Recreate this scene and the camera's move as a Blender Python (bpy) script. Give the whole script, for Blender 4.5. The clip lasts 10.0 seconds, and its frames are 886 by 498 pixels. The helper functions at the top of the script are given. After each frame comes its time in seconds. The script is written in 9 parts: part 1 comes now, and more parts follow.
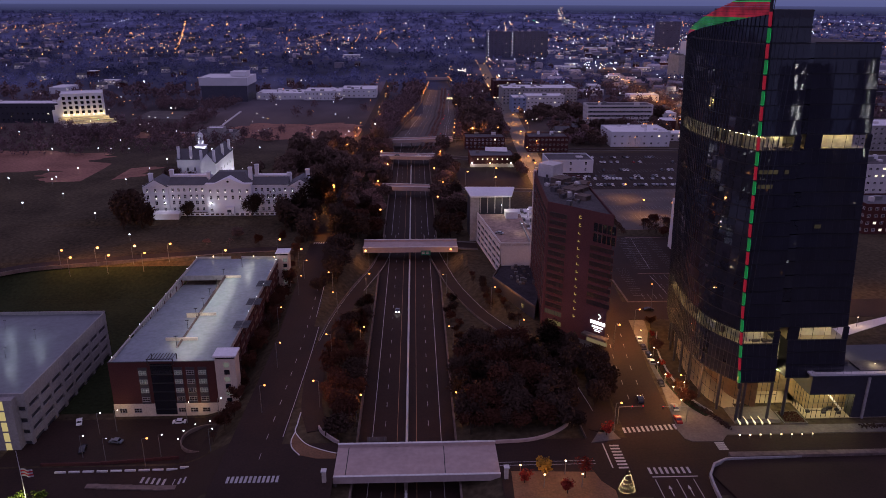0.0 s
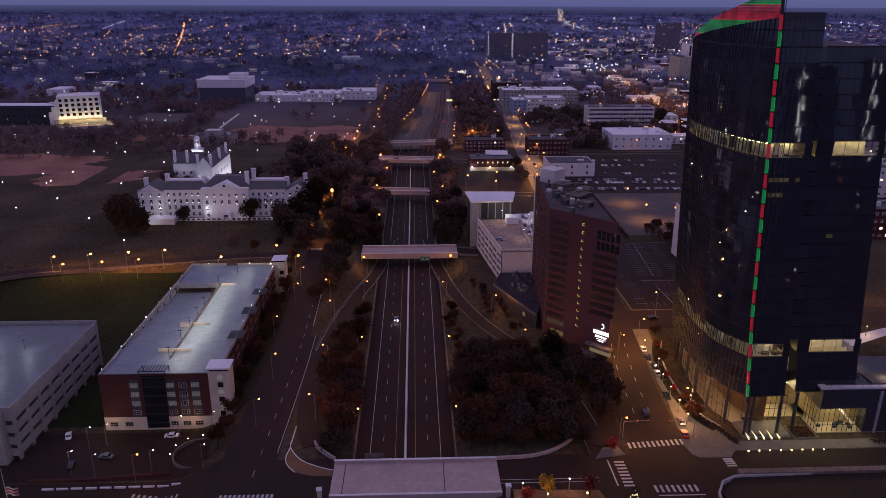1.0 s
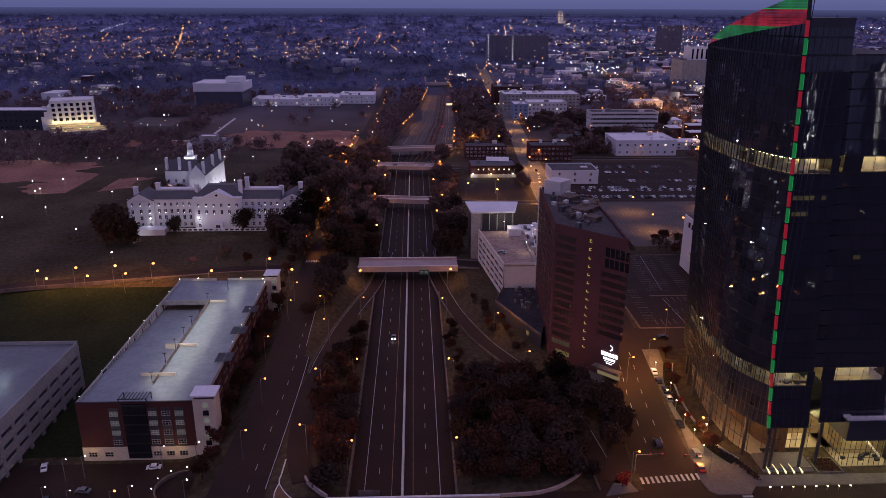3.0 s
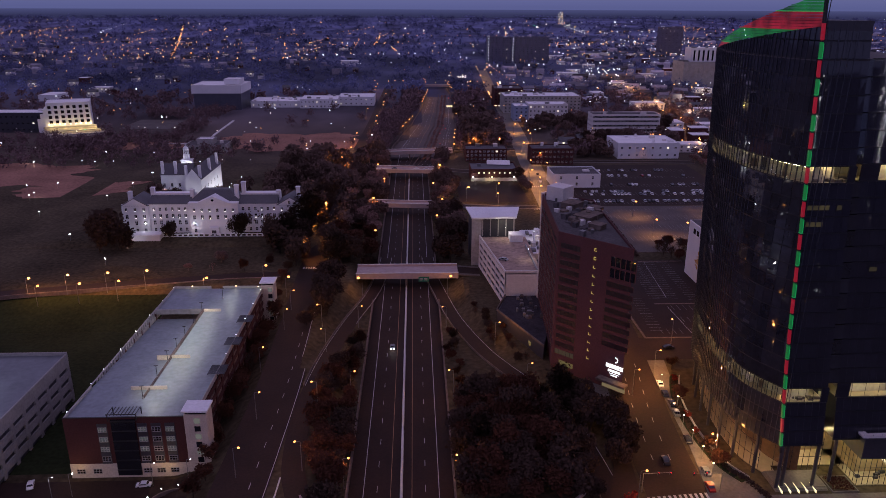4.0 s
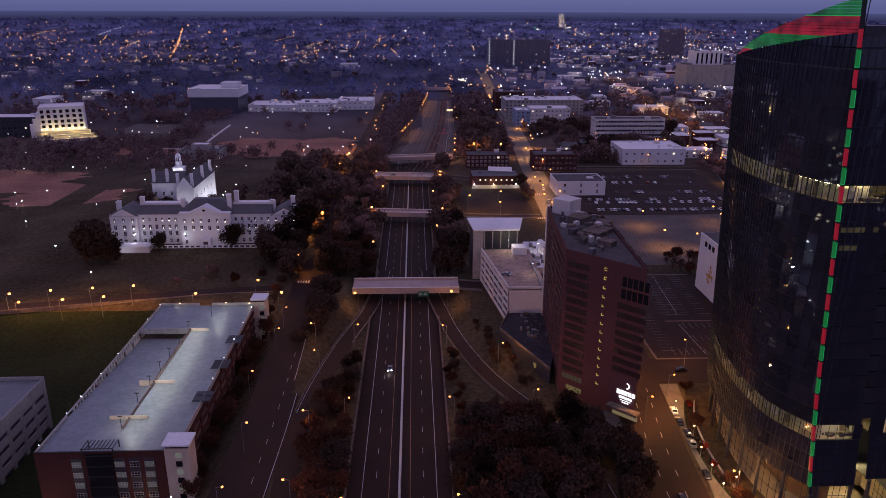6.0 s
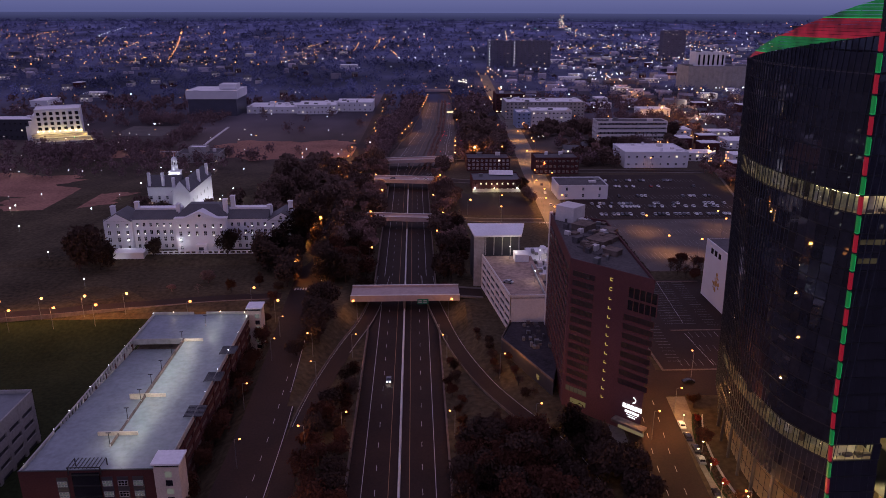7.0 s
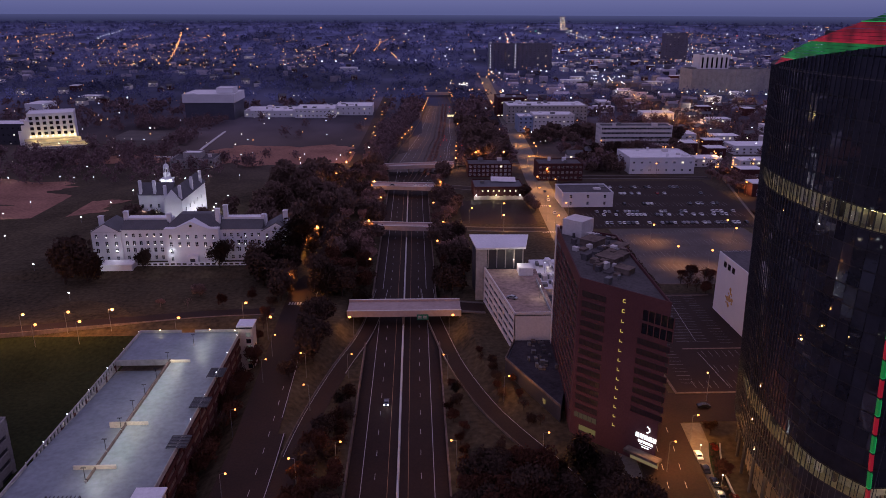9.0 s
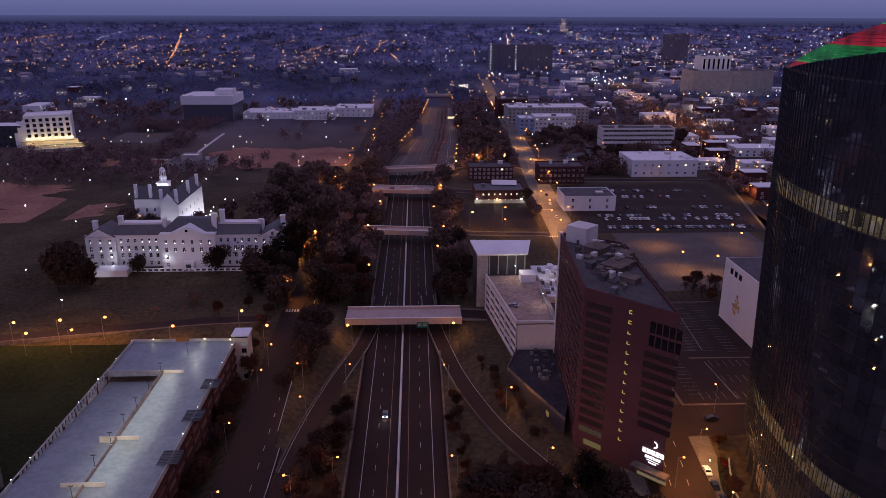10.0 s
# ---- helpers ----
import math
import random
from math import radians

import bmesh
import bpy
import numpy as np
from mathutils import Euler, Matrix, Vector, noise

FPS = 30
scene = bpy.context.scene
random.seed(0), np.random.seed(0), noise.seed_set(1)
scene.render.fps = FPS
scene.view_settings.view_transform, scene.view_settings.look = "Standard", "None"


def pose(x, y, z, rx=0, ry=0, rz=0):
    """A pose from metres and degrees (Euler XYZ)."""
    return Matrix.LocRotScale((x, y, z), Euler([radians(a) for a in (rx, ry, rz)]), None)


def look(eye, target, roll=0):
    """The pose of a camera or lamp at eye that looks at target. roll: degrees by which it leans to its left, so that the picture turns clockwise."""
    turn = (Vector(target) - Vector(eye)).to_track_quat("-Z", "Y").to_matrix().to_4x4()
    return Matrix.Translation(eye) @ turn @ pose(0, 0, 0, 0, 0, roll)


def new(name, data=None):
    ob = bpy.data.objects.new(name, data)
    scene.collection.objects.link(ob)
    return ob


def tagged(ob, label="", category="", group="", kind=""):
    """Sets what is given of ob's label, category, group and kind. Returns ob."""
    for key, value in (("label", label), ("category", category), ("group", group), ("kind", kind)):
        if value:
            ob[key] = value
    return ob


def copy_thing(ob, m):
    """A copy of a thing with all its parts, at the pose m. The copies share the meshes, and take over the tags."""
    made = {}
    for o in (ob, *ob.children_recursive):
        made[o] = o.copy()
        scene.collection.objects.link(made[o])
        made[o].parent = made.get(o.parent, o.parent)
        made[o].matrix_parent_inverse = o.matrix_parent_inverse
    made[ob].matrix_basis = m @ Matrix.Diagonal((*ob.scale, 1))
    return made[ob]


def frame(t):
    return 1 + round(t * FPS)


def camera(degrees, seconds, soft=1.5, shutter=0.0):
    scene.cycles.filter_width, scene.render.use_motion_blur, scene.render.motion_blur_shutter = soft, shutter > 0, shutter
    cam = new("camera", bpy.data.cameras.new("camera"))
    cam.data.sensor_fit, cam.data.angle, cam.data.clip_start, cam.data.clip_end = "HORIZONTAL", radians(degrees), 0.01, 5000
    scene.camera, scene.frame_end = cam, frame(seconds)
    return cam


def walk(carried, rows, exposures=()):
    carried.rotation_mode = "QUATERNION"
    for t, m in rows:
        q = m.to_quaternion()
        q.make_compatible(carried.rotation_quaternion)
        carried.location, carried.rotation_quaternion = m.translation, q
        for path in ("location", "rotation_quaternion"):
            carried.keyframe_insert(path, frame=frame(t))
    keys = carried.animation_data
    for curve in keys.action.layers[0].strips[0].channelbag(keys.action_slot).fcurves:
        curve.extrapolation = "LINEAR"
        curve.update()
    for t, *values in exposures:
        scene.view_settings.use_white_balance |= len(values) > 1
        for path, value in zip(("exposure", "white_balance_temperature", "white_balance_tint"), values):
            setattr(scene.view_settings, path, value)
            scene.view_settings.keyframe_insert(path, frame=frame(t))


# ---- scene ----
cam = camera(63.3, 10.0, soft=0.7)
PATH = [  # seconds, x, y, z, yaw, pitch
    (0.0, 3.48, 8.24, 126.27, -2.207, -18.936),
    (0.5, 3.64, 11.73, 126.46, -2.216, -18.893),
    (1.0, 3.81, 15.33, 126.63, -2.223, -18.851),
    (1.5, 3.98, 19.02, 126.80, -2.228, -18.810),
    (2.0, 4.15, 22.79, 126.96, -2.231, -18.769),
    (2.5, 4.31, 26.62, 127.10, -2.233, -18.729),
    (3.0, 4.48, 30.51, 127.24, -2.233, -18.689),
    (3.5, 4.65, 34.44, 127.37, -2.231, -18.650),
    (4.0, 4.81, 38.41, 127.48, -2.229, -18.611),
    (4.5, 4.97, 42.40, 127.60, -2.225, -18.572),
    (5.0, 5.12, 46.40, 127.70, -2.221, -18.533),
    (5.5, 5.28, 50.40, 127.79, -2.216, -18.494),
    (6.0, 5.42, 54.40, 127.88, -2.210, -18.456),
    (6.5, 5.56, 58.37, 127.95, -2.203, -18.417),
    (7.0, 5.70, 62.31, 128.03, -2.197, -18.378),
    (7.5, 5.82, 66.20, 128.09, -2.190, -18.339),
    (8.0, 5.94, 70.04, 128.15, -2.182, -18.300),
    (8.5, 6.05, 73.82, 128.20, -2.175, -18.260),
    (9.0, 6.15, 77.52, 128.24, -2.168, -18.220),
    (9.5, 6.24, 81.13, 128.28, -2.162, -18.179),
    (10.0, 6.32, 84.64, 128.31, -2.155, -18.138),
]
walk(cam, [(t, pose(x, y, z, 90 + pitch, -0.2, yaw)) for t, x, y, z, yaw, pitch in PATH])


# ---- sky: blue hour, the sun is down ----
world = bpy.data.worlds.new("dusk")
scene.world = world
world.use_nodes = True
wn, wl = world.node_tree.nodes, world.node_tree.links
bg = wn["Background"]
sky = wn.new("ShaderNodeTexSky")
sky.sky_type, sky.sun_disc = "NISHITA", False
sky.sun_elevation, sky.sun_rotation = radians(-2.5), radians(200)
sky.altitude, sky.air_density, sky.dust_density, sky.ozone_density = 60, 1.0, 2.0, 3.0
mix = wn.new("ShaderNodeMix")
mix.data_type = "RGBA"
mix.inputs["Factor"].default_value = 0.93
# dark blue near the horizon, paler overhead
tc, sep_w, grad = wn.new("ShaderNodeTexCoord"), wn.new("ShaderNodeSeparateXYZ"), wn.new("ShaderNodeValToRGB")
wl.new(tc.outputs["Generated"], sep_w.inputs[0])
wl.new(sep_w.outputs["Z"], grad.inputs["Fac"])
grad.color_ramp.elements[0].color = (0.5, 0.55, 1.36, 1)
low_sky = grad.color_ramp.elements.new(0.016)
low_sky.color = (0.68, 0.72, 1.64, 1)
grad.color_ramp.elements[-1].color = (1.72, 1.42, 2.62, 1)
grad.color_ramp.elements[-1].position = 0.55
wl.new(grad.outputs["Color"], mix.inputs["B"])
wl.new(sky.outputs[0], mix.inputs["A"])
wl.new(mix.outputs["Result"], bg.inputs["Color"])
bg.inputs["Strength"].default_value = 0.214

# far haze over the last hills: a plain glowing backdrop beyond the ground
def haze_backdrop():
    m = bpy.data.materials.new("distant_haze")
    m.use_nodes = True
    n, l = m.node_tree.nodes, m.node_tree.links
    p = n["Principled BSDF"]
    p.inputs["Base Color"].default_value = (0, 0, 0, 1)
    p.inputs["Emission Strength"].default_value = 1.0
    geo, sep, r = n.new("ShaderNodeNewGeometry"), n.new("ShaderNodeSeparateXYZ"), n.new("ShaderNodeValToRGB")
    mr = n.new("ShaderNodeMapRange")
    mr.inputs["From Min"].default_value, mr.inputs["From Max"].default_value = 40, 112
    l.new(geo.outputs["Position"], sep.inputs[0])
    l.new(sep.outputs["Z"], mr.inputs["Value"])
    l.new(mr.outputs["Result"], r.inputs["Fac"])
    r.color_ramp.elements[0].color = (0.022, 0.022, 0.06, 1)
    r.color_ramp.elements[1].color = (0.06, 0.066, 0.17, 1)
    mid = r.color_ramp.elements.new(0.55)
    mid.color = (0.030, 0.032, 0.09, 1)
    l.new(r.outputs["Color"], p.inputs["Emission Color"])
    m.cycles.emission_sampling = "NONE"
    bm = bmesh.new()
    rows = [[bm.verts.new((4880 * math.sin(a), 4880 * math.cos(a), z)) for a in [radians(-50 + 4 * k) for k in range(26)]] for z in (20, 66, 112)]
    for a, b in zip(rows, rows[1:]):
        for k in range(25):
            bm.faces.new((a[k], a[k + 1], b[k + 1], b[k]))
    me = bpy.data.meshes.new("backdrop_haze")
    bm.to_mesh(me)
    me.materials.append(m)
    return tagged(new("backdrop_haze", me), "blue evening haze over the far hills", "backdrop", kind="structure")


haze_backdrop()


# ---- materials ----
def mat(name, color, rough=0.8, metal=0.0, vary=0.35, grain=0.6, patch=9.0, bump=0.15, ior=1.45, sheen=0.08):
    """A rough procedural surface: patches, grain and fine relief at world size."""
    m = bpy.data.materials.new(name)
    m.use_nodes = True
    n, l = m.node_tree.nodes, m.node_tree.links
    p = n["Principled BSDF"]
    p.inputs["Roughness"].default_value, p.inputs["Metallic"].default_value = rough, metal
    p.inputs["IOR"].default_value = ior
    if rough >= 0.8:  # leaf, earth, stone: hardly any sheen
        p.inputs["Specular IOR Level"].default_value = sheen
    geo = n.new("ShaderNodeNewGeometry")
    big, small = n.new("ShaderNodeTexNoise"), n.new("ShaderNodeTexNoise")
    big.inputs["Scale"].default_value, small.inputs["Scale"].default_value = 1 / patch, 1 / grain
    big.inputs["Detail"].default_value, small.inputs["Detail"].default_value = 5, 3
    l.new(geo.outputs["Position"], big.inputs["Vector"])
    l.new(geo.outputs["Position"], small.inputs["Vector"])
    add = n.new("ShaderNodeMath")
    add.operation = "ADD"
    l.new(big.outputs["Fac"], add.inputs[0])
    l.new(small.outputs["Fac"], add.inputs[1])
    ramp = n.new("ShaderNodeMapRange")
    ramp.inputs["From Min"].default_value, ramp.inputs["From Max"].default_value = 0.65, 1.35
    ramp.inputs["To Min"].default_value, ramp.inputs["To Max"].default_value = 1 - vary, 1 + vary
    l.new(add.outputs[0], ramp.inputs["Value"])
    mul = n.new("ShaderNodeVectorMath")
    mul.operation = "SCALE"
    mul.inputs[0].default_value = color[:3]
    l.new(ramp.outputs["Result"], mul.inputs["Scale"])
    l.new(mul.outputs["Vector"], p.inputs["Base Color"])
    if bump:
        b = n.new("ShaderNodeBump")
        b.inputs["Strength"].default_value, b.inputs["Distance"].default_value = bump, 0.1
        l.new(small.outputs["Fac"], b.inputs["Height"])
        l.new(b.outputs["Normal"], p.inputs["Normal"])
    return m


def island(m, spread=0.5):
    """Let each loose piece of a joined mesh have a tone of its own."""
    n, l = m.node_tree.nodes, m.node_tree.links
    p = n["Principled BSDF"]
    old = p.inputs["Base Color"].links[0].from_socket
    geo = n.new("ShaderNodeNewGeometry")
    r = n.new("ShaderNodeMapRange")
    r.inputs["To Min"].default_value, r.inputs["To Max"].default_value = 1 - spread, 1 + spread
    l.new(geo.outputs["Random Per Island"], r.inputs["Value"])
    s = n.new("ShaderNodeVectorMath")
    s.operation = "SCALE"
    l.new(old, s.inputs[0])
    l.new(r.outputs["Result"], s.inputs["Scale"])
    l.new(s.outputs["Vector"], p.inputs["Base Color"])
    return m


def own(m, spread=0.4):
    """Let each object have a tone of its own."""
    n, l = m.node_tree.nodes, m.node_tree.links
    p = n["Principled BSDF"]
    old = p.inputs["Base Color"].links[0].from_socket
    info = n.new("ShaderNodeObjectInfo")
    r = n.new("ShaderNodeMapRange")
    r.inputs["To Min"].default_value, r.inputs["To Max"].default_value = 1 - spread, 1 + spread
    l.new(info.outputs["Random"], r.inputs["Value"])
    s = n.new("ShaderNodeVectorMath")
    s.operation = "SCALE"
    l.new(old, s.inputs[0])
    l.new(r.outputs["Result"], s.inputs["Scale"])
    l.new(s.outputs["Vector"], p.inputs["Base Color"])
    return m


def glow(name, color, strength, sampled=False):
    m = bpy.data.materials.new(name)
    m.use_nodes = True
    p = m.node_tree.nodes["Principled BSDF"]
    p.inputs["Base Color"].default_value = (0.02, 0.02, 0.02, 1)
    p.inputs["Emission Color"].default_value = (*color, 1)
    p.inputs["Emission Strength"].default_value = strength
    m.cycles.emission_sampling = "AUTO" if sampled else "NONE"
    return m


def clear_glass(name):
    m = bpy.data.materials.new(name)
    m.use_nodes = True
    n, l = m.node_tree.nodes, m.node_tree.links
    n.remove(n["Principled BSDF"])
    t, g, x = n.new("ShaderNodeBsdfTransparent"), n.new("ShaderNodeBsdfGlossy"), n.new("ShaderNodeMixShader")
    t.inputs["Color"].default_value = (0.75, 0.8, 0.78, 1)
    g.inputs["Roughness"].default_value = 0.05
    x.inputs["Fac"].default_value = 0.07
    l.new(t.outputs[0], x.inputs[1])
    l.new(g.outputs[0], x.inputs[2])
    l.new(x.outputs[0], n["Material Output"].inputs["Surface"])
    return m


def screen(name, color, strength):
    """Glazing lit from behind, uneven along its length."""
    m = glow(name, color, strength)
    n, l = m.node_tree.nodes, m.node_tree.links
    geo, tex, r = n.new("ShaderNodeNewGeometry"), n.new("ShaderNodeTexNoise"), n.new("ShaderNodeMapRange")
    tex.inputs["Scale"].default_value = 0.22
    r.inputs["From Min"].default_value, r.inputs["From Max"].default_value = 0.35, 0.7
    r.inputs["To Min"].default_value, r.inputs["To Max"].default_value = strength * 0.35, strength * 1.5
    l.new(geo.outputs["Position"], tex.inputs["Vector"])
    l.new(tex.outputs["Fac"], r.inputs["Value"])
    l.new(r.outputs["Result"], n["Principled BSDF"].inputs["Emission Strength"])
    return m


M_GROUND = mat("ground_grass", (0.062, 0.048, 0.03), 0.95, vary=0.6, grain=2.0, patch=40, bump=0.4)
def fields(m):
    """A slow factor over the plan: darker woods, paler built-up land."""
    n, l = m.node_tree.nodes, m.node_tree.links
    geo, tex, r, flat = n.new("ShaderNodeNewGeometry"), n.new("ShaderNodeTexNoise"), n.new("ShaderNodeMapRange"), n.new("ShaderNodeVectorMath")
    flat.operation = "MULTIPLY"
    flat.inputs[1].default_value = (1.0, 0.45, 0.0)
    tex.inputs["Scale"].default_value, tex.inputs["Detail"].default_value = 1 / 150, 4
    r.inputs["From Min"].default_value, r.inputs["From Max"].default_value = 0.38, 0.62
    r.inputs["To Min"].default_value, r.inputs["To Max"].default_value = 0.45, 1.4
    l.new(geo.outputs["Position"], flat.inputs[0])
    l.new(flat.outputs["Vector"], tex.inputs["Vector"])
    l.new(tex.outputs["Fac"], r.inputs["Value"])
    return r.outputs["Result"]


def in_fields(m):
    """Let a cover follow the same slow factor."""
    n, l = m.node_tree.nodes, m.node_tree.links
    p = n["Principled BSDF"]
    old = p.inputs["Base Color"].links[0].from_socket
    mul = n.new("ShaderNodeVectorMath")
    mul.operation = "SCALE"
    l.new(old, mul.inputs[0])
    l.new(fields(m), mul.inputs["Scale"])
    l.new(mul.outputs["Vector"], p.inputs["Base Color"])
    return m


def haze_tone(m, near_y, far_y, color):
    """Blend the ground's grass towards a haze-like colour with distance along the plan."""
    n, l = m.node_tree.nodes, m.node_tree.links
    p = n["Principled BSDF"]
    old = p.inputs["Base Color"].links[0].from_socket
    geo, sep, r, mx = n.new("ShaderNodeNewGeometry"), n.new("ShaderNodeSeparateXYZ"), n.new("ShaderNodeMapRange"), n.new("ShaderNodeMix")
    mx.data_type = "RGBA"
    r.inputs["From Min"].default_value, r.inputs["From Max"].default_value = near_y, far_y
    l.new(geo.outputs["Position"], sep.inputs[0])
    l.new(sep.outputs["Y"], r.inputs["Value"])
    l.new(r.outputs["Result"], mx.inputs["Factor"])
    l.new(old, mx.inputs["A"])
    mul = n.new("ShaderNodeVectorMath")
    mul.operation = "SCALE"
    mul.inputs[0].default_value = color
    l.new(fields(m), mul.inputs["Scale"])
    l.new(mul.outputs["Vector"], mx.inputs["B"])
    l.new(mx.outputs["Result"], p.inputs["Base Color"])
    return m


# three distance bands, bluish farther out: haze put into the ground colour
haze_tone(M_GROUND, 560, 880, (0.095, 0.074, 0.074))
haze_tone(M_GROUND, 850, 1250, (0.07, 0.075, 0.125))
haze_tone(M_GROUND, 1700, 3000, (0.112, 0.122, 0.23))
M_ASPHALT = mat("asphalt", (0.026, 0.014, 0.011), 0.8, vary=0.3, grain=0.7, patch=14, sheen=0.22)
M_STREET = mat("pale_street", (0.13, 0.115, 0.1), 0.8, vary=0.3, grain=0.8, patch=10, sheen=0.3)
M_ASPHALT2 = mat("worn_asphalt", (0.085, 0.07, 0.066), 0.8, vary=0.35, grain=0.9, patch=11, sheen=0.3)
M_DECK = mat("bridge_concrete", (0.4, 0.31, 0.29), 0.85, vary=0.16, grain=1.5, patch=8)
M_CONC = mat("concrete", (0.33, 0.31, 0.30), 0.85, vary=0.25, grain=1.2, patch=7)
M_WALLC = mat("stained_concrete", (0.15, 0.115, 0.10), 0.9, vary=0.4, grain=1.5, patch=5)
M_BARRIER = mat("barrier_concrete", (0.62, 0.6, 0.58), 0.8, vary=0.2, grain=1.0, patch=9)
M_PAVE = mat("paving", (0.13, 0.115, 0.105), 0.85, vary=0.25, grain=0.8, patch=6)
M_BRICKPAVE = mat("brick_paving", (0.17, 0.095, 0.055), 0.85, vary=0.3, grain=0.6, patch=6)
M_PAINT = mat("road_paint", (0.36, 0.35, 0.36), 0.6, vary=0.25, grain=0.5, patch=5, bump=0)
M_WORNPAINT = mat("worn_road_paint", (0.2, 0.195, 0.2), 0.8, vary=0.45, grain=0.6, patch=7, bump=0)
M_YELLOW = mat("yellow_road_paint", (0.26, 0.14, 0.06), 0.6, vary=0.25, grain=0.5, patch=5, bump=0)
M_GRASS = mat("lawn", (0.019, 0.025, 0.011), 0.95, vary=0.5, grain=1.5, patch=22, bump=0.4)
M_VERGE = mat("worn_verge", (0.07, 0.05, 0.027), 0.95, vary=0.5, grain=1.5, patch=12, bump=0.3)
M_DIRT = mat("bare_earth", (0.26, 0.135, 0.1), 0.95, vary=0.4, grain=2, patch=30, bump=0.3)
M_BRICK = mat("red_brick", (0.075, 0.03, 0.029), 0.85, vary=0.2, grain=0.5, patch=10)
M_HOTEL = mat("red_brown_brick", (0.105, 0.047, 0.05), 0.85, vary=0.15, grain=0.5, patch=12)
M_STONE = mat("pale_stone", (0.5, 0.43, 0.36), 0.85, vary=0.2, grain=0.5, patch=5)
M_WHITE = mat("white_painted_brick", (0.66, 0.65, 0.68), 0.7, vary=0.07, grain=0.5, patch=8)
M_PALE = mat("pale_painted_concrete", (0.62, 0.58, 0.57), 0.8, vary=0.12, grain=0.8, patch=9)
M_SLATE = mat("slate_roof", (0.075, 0.072, 0.08), 0.6, vary=0.25, grain=0.5, patch=5)
M_ROOFW = mat("white_membrane_roof", (0.72, 0.7, 0.72), 0.6, vary=0.14, grain=1.0, patch=10)
M_ROOFG = mat("gravel_roof", (0.1, 0.09, 0.095), 0.9, vary=0.3, grain=1.0, patch=8)
M_DARKW = mat("dark_cladding", (0.035, 0.034, 0.045), 0.5, vary=0.2, grain=1.0, patch=9)
M_METAL = mat("galvanised_steel", (0.17, 0.165, 0.165), 0.5, 0.3, vary=0.15, grain=0.4, patch=3, bump=0)
M_BLACK = mat("black_metal", (0.02, 0.02, 0.022), 0.5, 0.3, vary=0.2, grain=0.4, patch=3, bump=0)
M_PANE = mat("dark_pane", (0.012, 0.013, 0.018), 0.12, vary=0.2, grain=2, patch=6, bump=0, ior=1.6)
M_HPANE = mat("curtained_pane", (0.03, 0.018, 0.022), 0.35, vary=0.35, grain=1.2, patch=4, bump=0)
M_TOWER = own(mat("dark_tower_glass", (0.028, 0.029, 0.038), 0.025, vary=0.3, grain=1.5, patch=8, bump=0, ior=1.7), 0.25)
M_TOWERJ = island(mat("dark_tower_glass_joined", (0.028, 0.029, 0.038), 0.025, vary=0.3, grain=1.5, patch=8, bump=0, ior=1.6), 0.25)
M_FRONT = island(mat("dark_front_glass", (0.026, 0.026, 0.036), 0.03, vary=0.15, grain=1.5, patch=8, bump=0, ior=1.54), 0.12)
# dark facade made paler and bluer, haze mixed into its colour
M_FARGLASS = mat("hazy_facade", (0.09, 0.09, 0.14), 0.4, vary=0.25, grain=2, patch=9, bump=0)
M_MULL = mat("dark_aluminium", (0.018, 0.018, 0.022), 0.55, 0.2, vary=0.15, grain=0.5, patch=4, bump=0)
M_FIN = mat("anodised_fin", (0.03, 0.034, 0.05), 0.5, 0.2, vary=0.15, grain=0.5, patch=4, bump=0)
M_LITWALL = mat("pale_office_wall", (0.5, 0.46, 0.36), 0.8, vary=0.2, grain=1.2, patch=3, bump=0)
M_CLEAR = clear_glass("clear_glass")
M_BARK = mat("bark", (0.05, 0.035, 0.028), 0.9, vary=0.3, grain=0.3, patch=1.5)
M_LEAFD = island(mat("dark_evergreen_leaves", (0.05, 0.031, 0.024), 0.9, vary=0.3, grain=0.8, patch=9, bump=0), 0.14)
# far crowns: evergreen leaf colour lifted to stand in for haze
M_LEAFF = island(mat("hazy_evergreen_leaves", (0.12, 0.078, 0.066), 0.9, vary=0.3, grain=0.8, patch=9, bump=0), 0.14)
M_LEAFA = island(mat("autumn_leaves", (0.064, 0.026, 0.017), 0.9, vary=0.4, grain=0.8, patch=12, bump=0), 0.14)
# likewise the autumn leaves, paler than the near ones for haze
M_LEAFAF = island(mat("hazy_autumn_leaves", (0.21, 0.125, 0.11), 0.9, vary=0.4, grain=0.8, patch=12, bump=0), 0.14)
M_LEAFR = island(mat("red_leaves", (0.22, 0.03, 0.02), 0.8, vary=0.3, grain=0.8, patch=4, bump=0), 0.4)
M_SHRUB = island(mat("shrub_leaves", (0.07, 0.10, 0.02), 0.8, vary=0.3, grain=0.6, patch=3, bump=0), 0.4)
M_LEAFY = island(mat("yellow_leaves", (0.34, 0.19, 0.03), 0.8, vary=0.3, grain=0.8, patch=4, bump=0), 0.4)
M_FLOOR = mat("pale_interior_floor", (0.3, 0.25, 0.17), 0.5, vary=0.1, grain=1, patch=6, bump=0)
M_INWALL = mat("interior_wall", (0.26, 0.2, 0.12), 0.8, vary=0.15, grain=1, patch=4, bump=0)
G_WIN = glow("lit_window", (1.0, 0.86, 0.62), 1.6)
G_SODIUM = glow("sodium_lamp", (1.0, 0.34, 0.085), 4.0)
G_COOL = glow("cool_lamp", (0.9, 0.95, 1.0), 10)
G_GLOBE = glow("warm_globe", (1.0, 0.7, 0.36), 8)
G_RED = glow("red_light", (1.0, 0.02, 0.05), 2.0)
